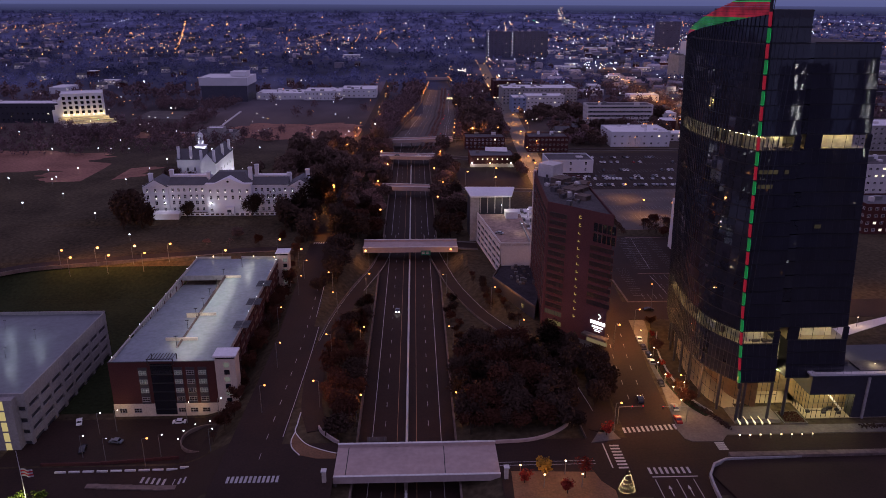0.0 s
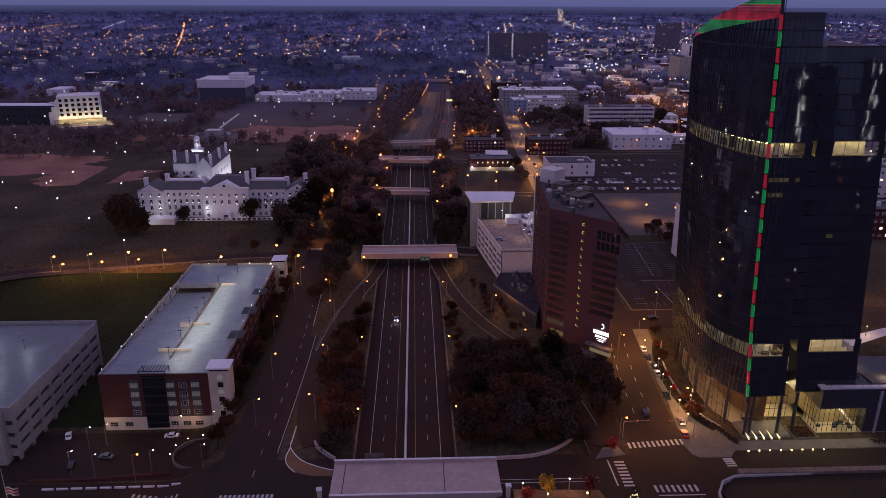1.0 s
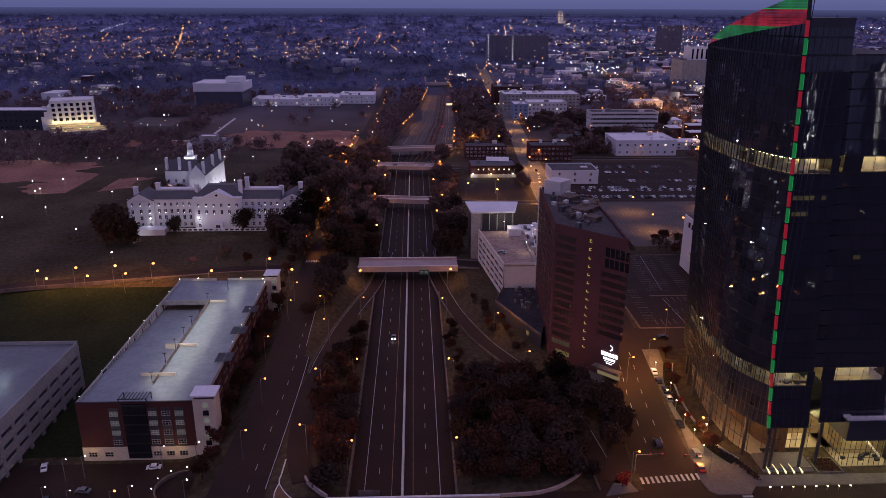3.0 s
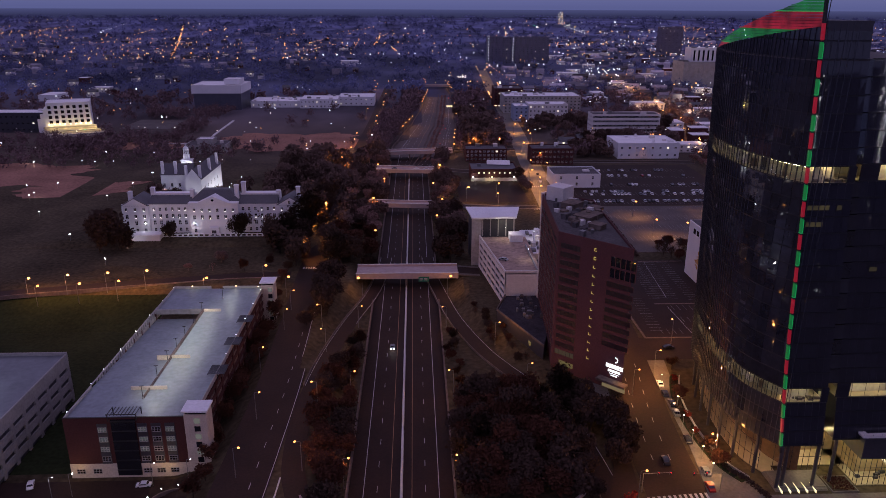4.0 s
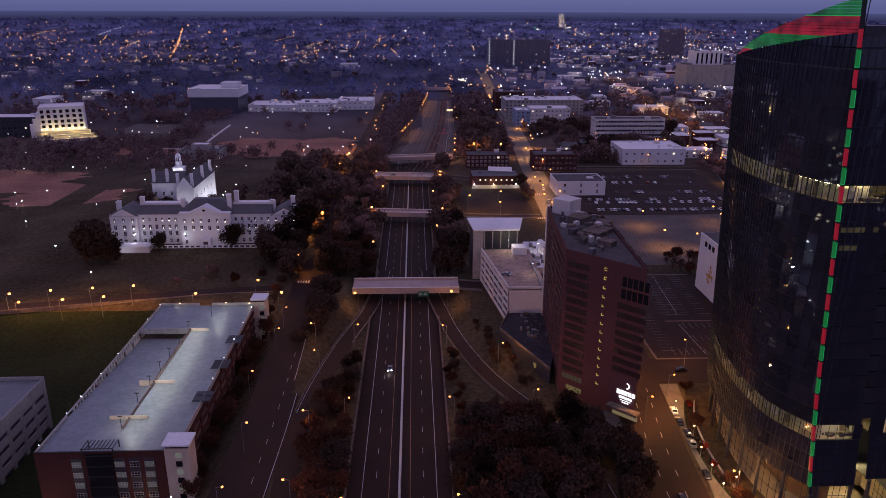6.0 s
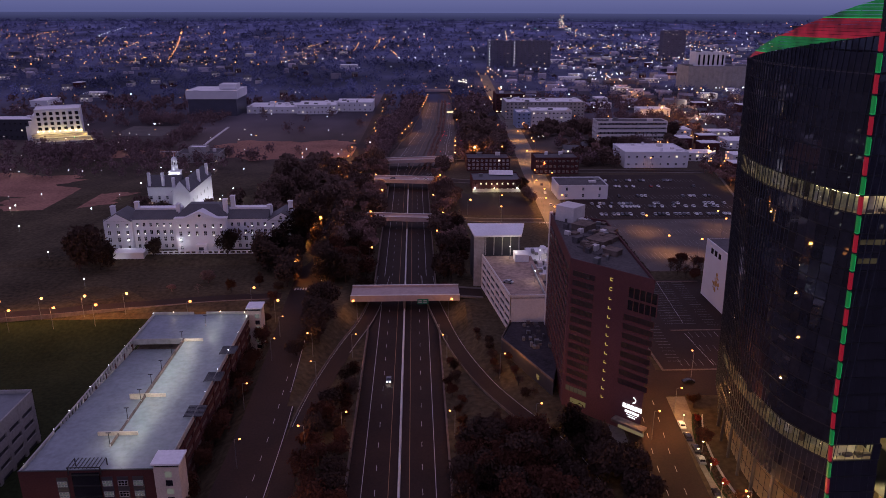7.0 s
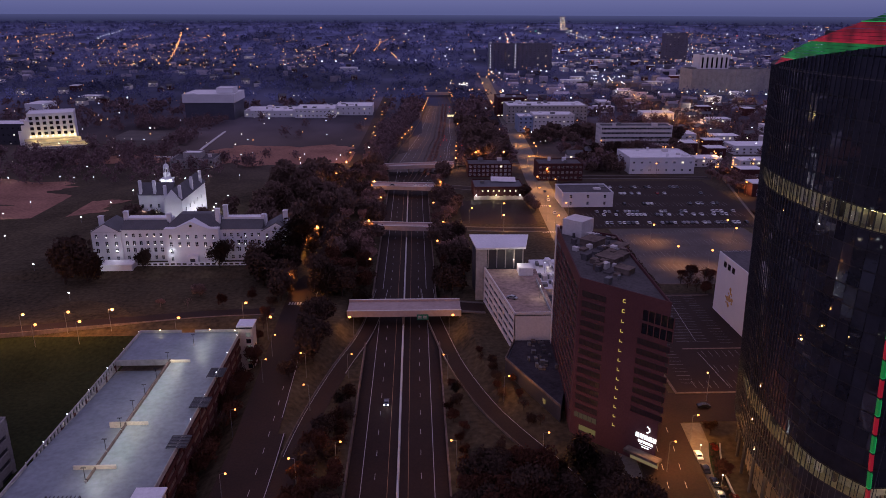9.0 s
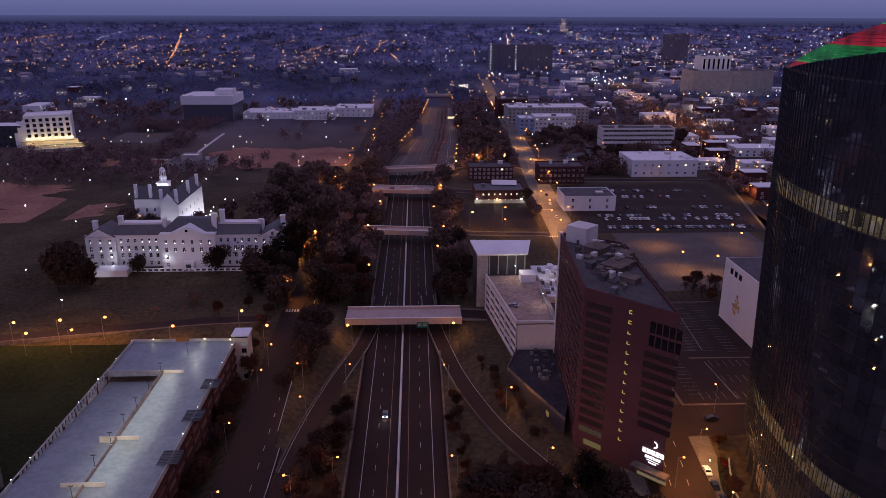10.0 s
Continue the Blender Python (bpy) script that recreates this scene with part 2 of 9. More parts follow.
G_REDLED = glow("red_led", (1.0, 0.015, 0.06), 0.21)
G_GREENLED = glow("green_led", (0.01, 0.55, 0.12), 0.21)
G_REDSCREEN = screen("red_screen", (1.0, 0.03, 0.09), 0.2)
G_GREENSCREEN = screen("green_screen", (0.02, 0.55, 0.14), 0.17)
G_GREENEDGE = glow("bright_green_led", (0.02, 0.75, 0.2), 0.32)
G_SIGNW = glow("white_sign_light", (0.93, 0.96, 1.0), 1.8)
G_AMBER = glow("amber_led", (1.0, 0.68, 0.16), 0.5)


# ---- helpers of this scene ----
def part(name, bm, material, parent=None, label="", smooth=False):
    """Link a bmesh as one mesh object under a thing, in the thing's own axes."""
    me = bpy.data.meshes.new(name)
    bmesh.ops.recalc_face_normals(bm, faces=bm.faces)
    bm.to_mesh(me)
    bm.free()
    for m in material if isinstance(material, (list, tuple)) else [material]:
        me.materials.append(m)
    if smooth:
        me.shade_smooth()
    ob = new(name, me)
    if parent is not None:
        ob.parent = parent
    if label:
        tagged(ob, label)
    return ob


def same(name, me, parent, m):
    """One more object on a mesh that others share."""
    ob = new(name, me)
    ob.parent = parent
    ob.matrix_basis = m
    return ob


def thing(name, m, label, category, group="", kind=""):
    ob = new(name)
    ob.matrix_basis = m
    return tagged(ob, label, category, group, kind)


def box(bm, x0, y0, z0, x1, y1, z1, mi=0):
    v = [bm.verts.new((x, y, z)) for z in (z0, z1) for x, y in ((x0, y0), (x1, y0), (x1, y1), (x0, y1))]
    for q in ((0, 3, 2, 1), (4, 5, 6, 7), (0, 1, 5, 4), (1, 2, 6, 5), (2, 3, 7, 6), (3, 0, 4, 7)):
        bm.faces.new([v[i] for i in q]).material_index = mi
    return bm


def prism(bm, pts, z0, z1, mi=0):
    """An upright block over a polygon of (x, y)."""
    lo = [bm.verts.new((x, y, z0)) for x, y in pts]
    hi = [bm.verts.new((x, y, z1)) for x, y in pts]
    n = len(pts)
    bm.faces.new(lo[::-1]).material_index = mi
    bm.faces.new(hi).material_index = mi
    for i in range(n):
        bm.faces.new((lo[i], lo[(i + 1) % n], hi[(i + 1) % n], hi[i])).material_index = mi
    return bm


def tube(bm, a, b, r0, r1=None, n=6, mi=0):
    """A tapered rod from a to b."""
    a, b = Vector(a), Vector(b)
    r1 = r0 if r1 is None else r1
    q = (b - a).to_track_quat("Z", "Y").to_matrix()
    ring = [[bm.verts.new(p + q @ Vector((r * math.cos(k * math.tau / n), r * math.sin(k * math.tau / n), 0))) for k in range(n)] for p, r in ((a, r0), (b, r1))]
    for k in range(n):
        bm.faces.new((ring[0][k], ring[0][(k + 1) % n], ring[1][(k + 1) % n], ring[1][k])).material_index = mi
    bm.faces.new(ring[0][::-1]).material_index = mi
    bm.faces.new(ring[1]).material_index = mi
    return bm


def ball(bm, c, r, sz=1.0, mi=0, sub=1):
    for f in bmesh.ops.create_icosphere(bm, subdivisions=sub, radius=r, matrix=Matrix.LocRotScale(c, None, (1, 1, sz)))["verts"]:
        for g in f.link_faces:
            g.material_index = mi
    return bm


def B():
    return bmesh.new()


def ribbon(bm, pts, w0, w1, top, thick, mi=0):
    """A road strip along points (x, y, z), from w0 to w1 metres to the right of the line."""
    rows = []
    for i, p in enumerate(pts):
        a, b = Vector(pts[max(i - 1, 0)]), Vector(pts[min(i + 1, len(pts) - 1)])
        d = (b - a).to_2d().normalized()
        r = Vector((d.y, -d.x))
        rows.append([bm.verts.new((p[0] + r.x * w, p[1] + r.y * w, p[2] + top - h)) for w, h in ((w0, 0), (w1, 0), (w1, thick), (w0, thick))])
    for a, b in zip(rows, rows[1:]):
        for k in range(4):
            bm.faces.new((a[k], a[(k + 1) % 4], b[(k + 1) % 4], b[k])).material_index = mi
    bm.faces.new(rows[0]).material_index = mi
    bm.faces.new(rows[-1][::-1]).material_index = mi
    return bm


def curve(pts, step=6.0):
    """A smooth line through points (Catmull-Rom), with a point about every step metres."""
    p = [Vector(q) for q in pts]
    p = [2 * p[0] - p[1], *p, 2 * p[-1] - p[-2]]
    out = []
    for i in range(1, len(p) - 2):
        n = max(1, int((p[i + 1] - p[i]).length / step))
        for k in range(n):
            t = k / n
            out.append(0.5 * (2 * p[i] + (p[i + 1] - p[i - 1]) * t + (2 * p[i - 1] - 5 * p[i] + 4 * p[i + 1] - p[i + 2]) * t * t + (3 * p[i] - p[i - 1] - 3 * p[i + 1] + p[i + 2]) * t ** 3))
    out.append(p[-2])
    return [tuple(q) for q in out]


def smooth01(v):
    v = min(max(v, 0.0), 1.0)
    return v * v * (3 - 2 * v)


def lamp_light(x, y, z, watts, color, r=0.25, down=False):
    d = bpy.data.lights.new("lamp_light", "SPOT" if down else "POINT")
    if down:
        d.spot_size, d.spot_blend = radians(152), 0.6
    d.energy, d.color, d.shadow_soft_size = watts, color, r
    ob = new("lamp_light", d)
    ob.location = (x, y, z)
    return ob


SODIUM, COOL, WARM = (1.0, 0.41, 0.1), (0.80, 0.88, 1.0), (1.0, 0.62, 0.28)


# ---- ground, one sheet to the horizon ----
RAMP_R = curve([(11.5, 420, -6), (13.0, 392, -5.9), (16.5, 366, -5.5), (22.0, 332, -4.2), (30.5, 299, -2.4), (38.5, 278, -1.0), (47.0, 260, -0.2), (54.0, 240, 0), (57.5, 215, 0), (58.5, 196, 0)], 5)
RAMP_L = curve([(-11.5, 420, -6), (-14.0, 385, -5.8), (-17.5, 360, -5.3), (-23.5, 332, -4.0), (-28.5, 300, -2.0), (-31.5, 272, -0.5), (-33.0, 245, 0), (-31.5, 218, 0), (-27.6, 203, 0)], 5)
FZ = -6.0


def along(table, y):
    """A smooth value from rows of (y, value)."""
    if y <= table[0][0]:
        return table[0][1]
    for (a, u), (b, v) in zip(table, table[1:]):
        if y <= b:
            return u + (v - u) * smooth01((y - a) / (b - a)) * 0.5 + (v - u) * (y - a) / (b - a) * 0.5
    return table[-1][1]


def bend(y):
    """The motorway's middle line."""
    return along(((635, 0), (735, 12), (800, 18), (900, 28), (1040, 36), (1190, 43), (1320, 40)), y)


def half_width(y):
    return along(((635, 15.4), (735, 30), (850, 27), (970, 23), (1130, 19), (1320, 18)), y)


def near(line, x, y):
    best = (1e9, 0)
    for p in line:
        d = (p[0] - x) ** 2 + (p[1] - y) ** 2
        if d < best[0]:
            best = (d, p[2])
    return math.sqrt(best[0]), best[1]


def land(x, y):
    """The height of the ground."""
    far = math.hypot(x, y)
    z = 62 * smooth01((far - 2300) / 2600) ** 1.15
    if x < -44:
        z -= 10.4 * smooth01((-46 - x) / 26) * smooth01((372 - y) / 38)
    if x < -48 and 418 < y < 720:
        z += 3.0 * smooth01((y - 419) / 12) * smooth01((710 - y) / 90) * smooth01((-50 - x) / 8) * smooth01((x + 235) / 50)
    a = abs(x - bend(y)) - half_width(y) + 15.4
    if y < 1400:
        deep = 1 - smooth01((y - 1150) / 250)
        if a < (15.55 if y < 634 else 19):
            z = FZ - 0.25 if deep > 0.99 else min(z, (FZ - 0.25) * deep)
        elif a < 31:
            z = min(z, (-3.4 + 3.4 * smooth01((a - 17) / 13)) * deep)
        if 180 < y < 430:
            d, rz = near(RAMP_R if x > 0 else RAMP_L, x, y)
            if d < 12 and a > 15.55:
                k = smooth01((d - 4.5) / 7)
                z = min(z, (rz - 0.2) * (1 - k) + z * k)
    return z


def ground_sheet():
    def lines(spans):
        out = []
        for a, b, s in spans:
            n = max(1, round((b - a) / s))
            out += [a + (b - a) * i / n for i in range(n)]
        return out + [spans[-1][1]]
    half = lines([(0, 15.4, 15.4), (15.4, 15.6, 0.2), (15.6, 84, 2.1), (84, 130, 8), (130, 400, 30), (400, 1000, 100), (1000, 5000, 400)])
    xs = [-v for v in half[:0:-1]] + half
    ys = lines([(-1500, -200, 260), (-200, 100, 50), (100, 170, 10), (170, 440, 4.5), (440, 800, 20), (800, 1400, 40), (1400, 2300, 100), (2300, 5000, 180)])
    verts = [(x, y, land(x, y)) for y in ys for x in xs]
    n = len(xs)
    faces = [(j * n + i, j * n + i + 1, (j + 1) * n + i + 1, (j + 1) * n + i) for j in range(len(ys) - 1) for i in range(n - 1)]
    me = bpy.data.meshes.new("ground")
    me.from_pydata(verts, [], faces)
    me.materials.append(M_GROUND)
    return tagged(new("ground", me), "dark winter grass and earth with a road cutting", "ground", kind="structure")


ground_sheet()


def drape(name, x0, y0, x1, y1, material, label, category, lift=0.06, step=8.0, kind="structure"):
    """A thin sheet laid on the ground."""
    nx, ny = max(1, int((x1 - x0) / step)), max(1, int((y1 - y0) / step))
    bm = B()
    g = [[bm.verts.new((x0 + (x1 - x0) * i / nx, y0 + (y1 - y0) * j / ny, land(x0 + (x1 - x0) * i / nx, y0 + (y1 - y0) * j / ny) + lift)) for i in range(nx + 1)] for j in range(ny + 1)]
    for j in range(ny):
        for i in range(nx):
            bm.faces.new((g[j][i], g[j][i + 1], g[j + 1][i + 1], g[j + 1][i]))
    return tagged(part(name, bm, material), label, category, kind=kind)


# ---- the motorway in its cutting ----
def slab(name, bm, material, label, category):
    return tagged(part(name, bm, material), label, category, kind="structure")


bm = B()
box(bm, -15.4, 90, FZ - 0.2, 15.4, 635, FZ)


def lane_strip(bm, f0, f1, y0, y1, z, step=15.0):
    """A strip of the bending part, between two shares of its half width."""
    n = max(1, round((y1 - y0) / step))
    rows = [[bm.verts.new((bend(y) + f * half_width(y), y, z)) for f in (f0, f1)] for y in [y0 + (y1 - y0) * k / n for k in range(n + 1)]]
    for a, b in zip(rows, rows[1:]):
        bm.faces.new((a[0], a[1], b[1], b[0]))


lane_strip(bm, -1, 1, 635, 704, FZ)
motorway = slab("road_motorway", bm, M_ASPHALT, "dark asphalt motorway with two lanes each way", "road")
for xx, w, m, nm in ((-11.0, 0.2, M_PAINT, "edge_line"), (11.0, 0.2, M_PAINT, "edge_line"), (-3.1, 0.16, M_YELLOW, "yellow_line"), (3.1, 0.16, M_YELLOW, "yellow_line")):
    bm = B()
    box(bm, xx - w / 2, 92, FZ, xx + w / 2, 635, FZ + 0.012)
    lane_strip(bm, xx / 15.4 - 0.005, xx / 15.4 + 0.005, 635, 1320, FZ + 0.03)
    part(nm, bm, m, motorway)
bm = B()
box(bm, -0.075, -1.5, 0, 0.075, 1.5, 0.012)
dash = bpy.data.meshes.new("lane_dash")
bm.to_mesh(dash)
bm.free()
dash.materials.append(M_PAINT)
for k in range(41):
    for xx in (-7.05, 7.05):
        same("lane_dash", dash, motorway, pose(xx, 130 + 12.2 * k, FZ))
for f in (-0.62, -0.38, 0.38, 0.62, 0.8):
    bm = B()
    for k in range(38):
        lane_strip(bm, f - 0.006, f + 0.006, 650 + 17 * k, 656 + 17 * k, FZ + 0.03)
    tagged(part("far_lane_dash", bm, M_PAINT, motorway), kind="stuff")
# the bend's far stretch in a paler base colour than the near asphalt
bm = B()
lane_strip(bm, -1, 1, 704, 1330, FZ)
part("concrete_surface", bm, mat("pale_far_motorway", (0.1, 0.074, 0.066), 0.8, vary=0.3, grain=0.9, patch=14, sheen=0.3), motorway, "paler surface of the far bend")
bm = B()
rv = random.Random(23)
for k in range(2600):
    y = 690 + 500 * rv.random()
    c = Vector((bend(y) + rv.choice((5.2, 9.8)) + rv.gauss(0, 0.7), y, FZ + rv.uniform(0.2, 1.6)))
    u = Vector((rv.gauss(0, 1), rv.gauss(0, 1), rv.gauss(0, 1))).normalized() * 0.8
    v = u.orthogonal().normalized() * 0.6
    bm.faces.new([bm.verts.new(c + q) for q in (-u, v, u, -v)])
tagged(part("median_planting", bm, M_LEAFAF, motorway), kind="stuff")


def jersey(bm, x, y0, y1, z, mi=0):
    prof = ((-0.4, 0), (-0.4, 0.12), (-0.2, 0.35), (-0.12, 1.05), (0.12, 1.05), (0.2, 0.35), (0.4, 0.12), (0.4, 0))
    a = [bm.verts.new((x + u, y0, z + v)) for u, v in prof]
    b = [bm.verts.new((x + u, y1, z + v)) for u, v in prof]
    for i in range(7):
        bm.faces.new((a[i], a[i + 1], b[i + 1], b[i]))
    bm.faces.new(a[::-1])
    bm.faces.new(b)


barrier = thing("median_barrier", pose(0, 90, FZ), "pale concrete median barrier between the carriageways", "barrier", kind="structure")
bm = B()
jersey(bm, 0, 0, 12.0, 0)
seg = part("barrier_section", bm, M_BARRIER, barrier)
for k in range(1, 45):
    same("barrier_section", seg.data, barrier, pose(0, 12.06 * k, 0))
bm = B()
rows = [[bm.verts.new((bend(y) + u, y - 90, v)) for u, v in ((-0.4, 0), (-0.12, 1.05), (0.12, 1.05), (0.4, 0))] for y in [633 + 8 * k for k in range(84)]]
for a, b in zip(rows, rows[1:]):
    for k in range(3):
        bm.faces.new((a[k], a[k + 1], b[k + 1], b[k]))
tagged(part("far_barrier", bm, M_WALLC, barrier), kind="stuff")
for s in (-1, 1):
    bm = B()
    box(bm, s * 15.5 - 0.18, 90, FZ - 0.2, s * 15.5 + 0.18, 352, -3.3)
    box(bm, s * 15.5 - 0.18, 395, FZ - 0.2, s * 15.5 + 0.18, 634, -3.3)
    box(bm, s * 15.5 - 0.28, 90, -3.3, s * 15.5 + 0.28, 352, -3.05)
    box(bm, s * 15.5 - 0.28, 395, -3.3, s * 15.5 + 0.28, 634, -3.05)
    slab("wall_retaining", bm, M_WALLC, "stained concrete retaining wall of the cutting", "retaining wall")

for s in (-1, 1):
    bm = B()
    n = 46
    rows = [[bm.verts.new((bend(y) + s * (half_width(y) + d), y, z)) for d, z in ((0.0, FZ - 0.2), (0.0, -3.1), (0.5, -3.1), (0.5, FZ - 0.2))] for y in [634 + 15 * k for k in range(n)]]
    for a, b in zip(rows, rows[1:]):
        for k in range(3):
            bm.faces.new((a[k], a[k + 1], b[k + 1], b[k]))
    slab("wall_retaining", bm, M_WALLC, "far stained concrete retaining wall", "retaining wall")

for nm, line, wl_ in (("road_ramp", RAMP_R, (-3.4, 3.4)), ("road_ramp", RAMP_L, (-3.4, 3.4))):
    bm = B()
    ribbon(bm, line, *wl_, 0.02, 0.5)
    r_ = slab(nm, bm, M_ASPHALT, "asphalt slip road curving up out of the cutting", "road")
    for w in (3.0,) if line is RAMP_L else (-3.0,):
        bm = B()
        ribbon(bm, [p for p in line if p[1] > 262] if line is RAMP_L else line, w - 0.09, w + 0.09, 0.034, 0.01)
        part("edge_line", bm, M_PAINT, r_)
    bm = B()
    ribbon(bm, [p for p in line if p[1] > 322], *((-3.1, -2.92) if line is RAMP_L else (2.92, 3.1)), 0.036, 0.01)
    part("gore_line", bm, M_PAINT, r_)
    bm = B()
    ribbon(bm, [p for p in line if p[1] > 264] if line is RAMP_L else line, 3.4, 3.65, 0.75, 1.2)
    part("parapet", bm, M_WALLC, r_)


# ---- bridges over the motorway ----
def bridge(y0, y1, x0, x1, z, label, skew=0.0, low=False):
    top = thing("road_bridge", pose(0, y0, z), label, "bridge", kind="structure")
    d = y1 - y0

    def quadbox(bm, u0, u1, a, b, z0, z1):
        pts = [(u0, a + skew * u0), (u1, a + skew * u1), (u1, b + skew * u1), (u0, b + skew * u0)]
        prism(bm, pts, z0, z1)
    bm = B()
    quadbox(bm, x0, x1, 0, d, -1.1, 0)
    part("deck", bm, M_DECK, top)
    for a in (0.0, d - 0.4):
        bm = B()
        quadbox(bm, x0, x1, a - 0.1, a + 0.5, -1.9, 1.0 if a or not low else 0.25)
        part("parapet", bm, M_DECK, top, "pale concrete parapet and girder")
        bm = B()
        quadbox(bm, x0, x1, a - 0.16, a + 0.56, 1.0 if a or not low else 0.25, 1.18 if a or not low else 0.4)
        part("coping", bm, M_BARRIER, top)
    bm = B()
    quadbox(bm, -0.5, 0.5, 0.8, d - 0.8, FZ - z, -1.1)
    part("pier", bm, M_WALLC, top)
    for u in (x0, x1 - 0.8):
        bm = B()
        quadbox(bm, u, u + 0.8, 0.3, d - 0.3, FZ - z, -1.1)
        part("abutment", bm, M_WALLC, top)
    return top


bridge(178.6, 193.6, -20.3, 26.8, 0.35, "wide pale concrete road bridge across the motorway", low=True)
for xx in (-17.0, 11.2):
    bm = B()
    box(bm, xx - 0.12, 179.2, 0.35, xx + 0.12, 193, 0.362)
    tagged(part("trim_joint", bm, M_BLACK), "dark expansion joint across the bridge deck", "joint", kind="structure")
bridge(373.5, 387, -25, 26, 1.0, "pale concrete bridge with a green road sign")
bridge(506, 515, -27, 26, 1.2, "pale concrete footbridge-like road bridge", skew=-0.12)
bridge(613, 627, -27, 29, 1.2, "road bridge with cars on it", skew=-0.12)
bridge(692, 704, -23, 40, 1.2, "sodium-lit concrete bridge across the motorway", skew=0.14)
bridge(1275, 1287, -15, 72, 2.0, "far sodium-lit bridge across the motorway")
for yy, xx, z, w, h, m, lab in ((373.2, 8.7, 0.2, 5.2, 2.6, mat("green_sign", (0.01, 0.13, 0.08), 0.4, vary=0.05), "green road sign with pale writing bars"),):
    s = thing("road_sign", pose(xx, yy, z - 2.6), lab, "road sign")
    bm = B()
    box(bm, -w / 2, -0.1, 0, w / 2, 0, h)
    part("sign_panel", bm, m, s)
    for k in range(2):
        for j in range(2):
            bm = B()
            box(bm, -2.1 + 2.3 * k, -0.14, 0.7 + 0.8 * j, -0.5 + 2.3 * k, -0.1, 1.15 + 0.8 * j)
            part("writing_bar", bm, M_PAINT, s)
    bm = B()
    box(bm, -2.4, 0, 0.3, 2.4, 0.14, 0.5)
    box(bm, -2.4, 0, 2.0, 2.4, 0.14, 2.2)
    part("bracket", bm, M_METAL, s)

# ---- streets ----
STREET_L = curve([(-47.5, 150, 0.0), (-46.5, 190, 0.0), (-45.5, 230, 0.0), (-45.0, 270, 0.0), (-46.0, 320, 0.0), (-47.8, 385, 0.0), (-47, 460, 0.0), (-46.0, 552, 0.0), (-48.0, 640, 0), (-45, 750, 0), (-42, 882, 0), (-37, 1280, 0)], 10)
bm = B()
ribbon(bm, STREET_L, -7.0, 6.5, 0.09, 0.3)
ribbon(bm, STREET_L[2:14], 6.5, 8.8, 0.088, 2.5)
st_l = slab("road_avenue", bm, M_ASPHALT, "dark avenue beside the cutting", "road")
bm = B()
ribbon(bm, STREET_L[5:14], 8.3, 8.5, 0.106, 0.02)
ribbon(bm, STREET_L[14:34], 6.2, 6.4, 0.106, 0.02)
part("edge_line", bm, M_PAINT, st_l)
for k in range(4, 24):
    a, b = Vector(STREET_L[k]), Vector(STREET_L[k + 1])
    ang = math.degrees(math.atan2(-(b - a).x, (b - a).y))
    if a.y < 330:
        same("lane_dash", dash, st_l, pose(a.x + 3.7, a.y, 0.092, 0, 0, ang))
bm = B()
box(bm, -50, 168, -0.2, -20.3, 196, 0.07)
box(bm, 26.8, 168, -0.2, 250, 196, 0.07)
st_x = slab("road_cross_street", bm, M_ASPHALT, "wide dark cross street at the near bridge", "road")
STREET_R = curve([(75, 120, 0), (76.5, 196, 0), (79, 240, 0), (85.5, 290, 0), (91.5, 380, 0), (96, 475, 0), (103, 632, 0), (117, 880, 0), (131, 1242, 0), (150, 1600, 0)], 10)
bm = B()
ribbon(bm, [p for p in STREET_R if p[1] < 401], -8.8, 8.8, 0.09, 0.3)
slab("road_main_street", bm, M_ASPHALT, "dark city street past the hotel and the tower", "road")
# far half of the street, in a paler base colour than the near half
bm = B()
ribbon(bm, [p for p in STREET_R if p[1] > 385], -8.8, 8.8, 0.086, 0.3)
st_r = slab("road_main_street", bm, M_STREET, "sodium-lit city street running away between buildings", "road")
for k in range(9, 40):
    a, b = Vector(STREET_R[k]), Vector(STREET_R[k + 1])
    ang = math.degrees(math.atan2(-(b - a).x, (b - a).y))
    if 281 < a.y < 303:
        continue
    for u in (-2.6, 2.6):
        same("lane_dash", dash, st_r, pose(a.x + u, a.y, 0.092, 0, 0, ang))
bm = B()
box(bm, 84, 282, -0.2, 230, 301, 0.075)
slab("road_side_street", bm, M_ASPHALT, "side street with yellow lit kerb", "road")
bm = B()
box(bm, 0, 0, 0, 0.75, 2.9, 0.014)
stripe = bpy.data.meshes.new("crossing_stripe")
bm.to_mesh(stripe)
bm.free()
stripe.materials.append(M_PAINT)
for k in range(13):
    same("crossing_stripe", stripe, st_r, pose(67.6 + 1.5 * k, 198.4 + 0.13 * k, 0.093))
for k in range(8):
    same("crossing_stripe", stripe, st_x, pose(64.0, 180.6 + 1.55 * k, 0.072, 0, 0, 90))
    same("crossing_stripe", stripe, st_r, pose(69.2 + 1.6 * k, 177.8, 0.093))
    if k < 4:
        same("crossing_stripe", stripe, st_x, pose(96.4, 188.6 + 1.05 * k, 0.072, 0, 0, 90))
for k in range(12):
    same("crossing_stripe", stripe, st_l, pose(-50 + 1.25 * k, 177.6, 0.095))
    same("crossing_stripe", stripe, st_l, pose(-53 + 1.25 * k, 386.5, 0.093))
for k in range(9):
    same("crossing_stripe", stripe, st_r, pose(84 + 1.5 * k, 497, 0.093))
    same("crossing_stripe", stripe, st_r, pose(88 + 1.5 * k, 560, 0.093))
for x0, x1 in ((59.2, 59.6),):
    bm = B()
    box(bm, x0, 181, 0.07, x1, 193, 0.084)
    part("stop_line", bm, M_PAINT, st_x)

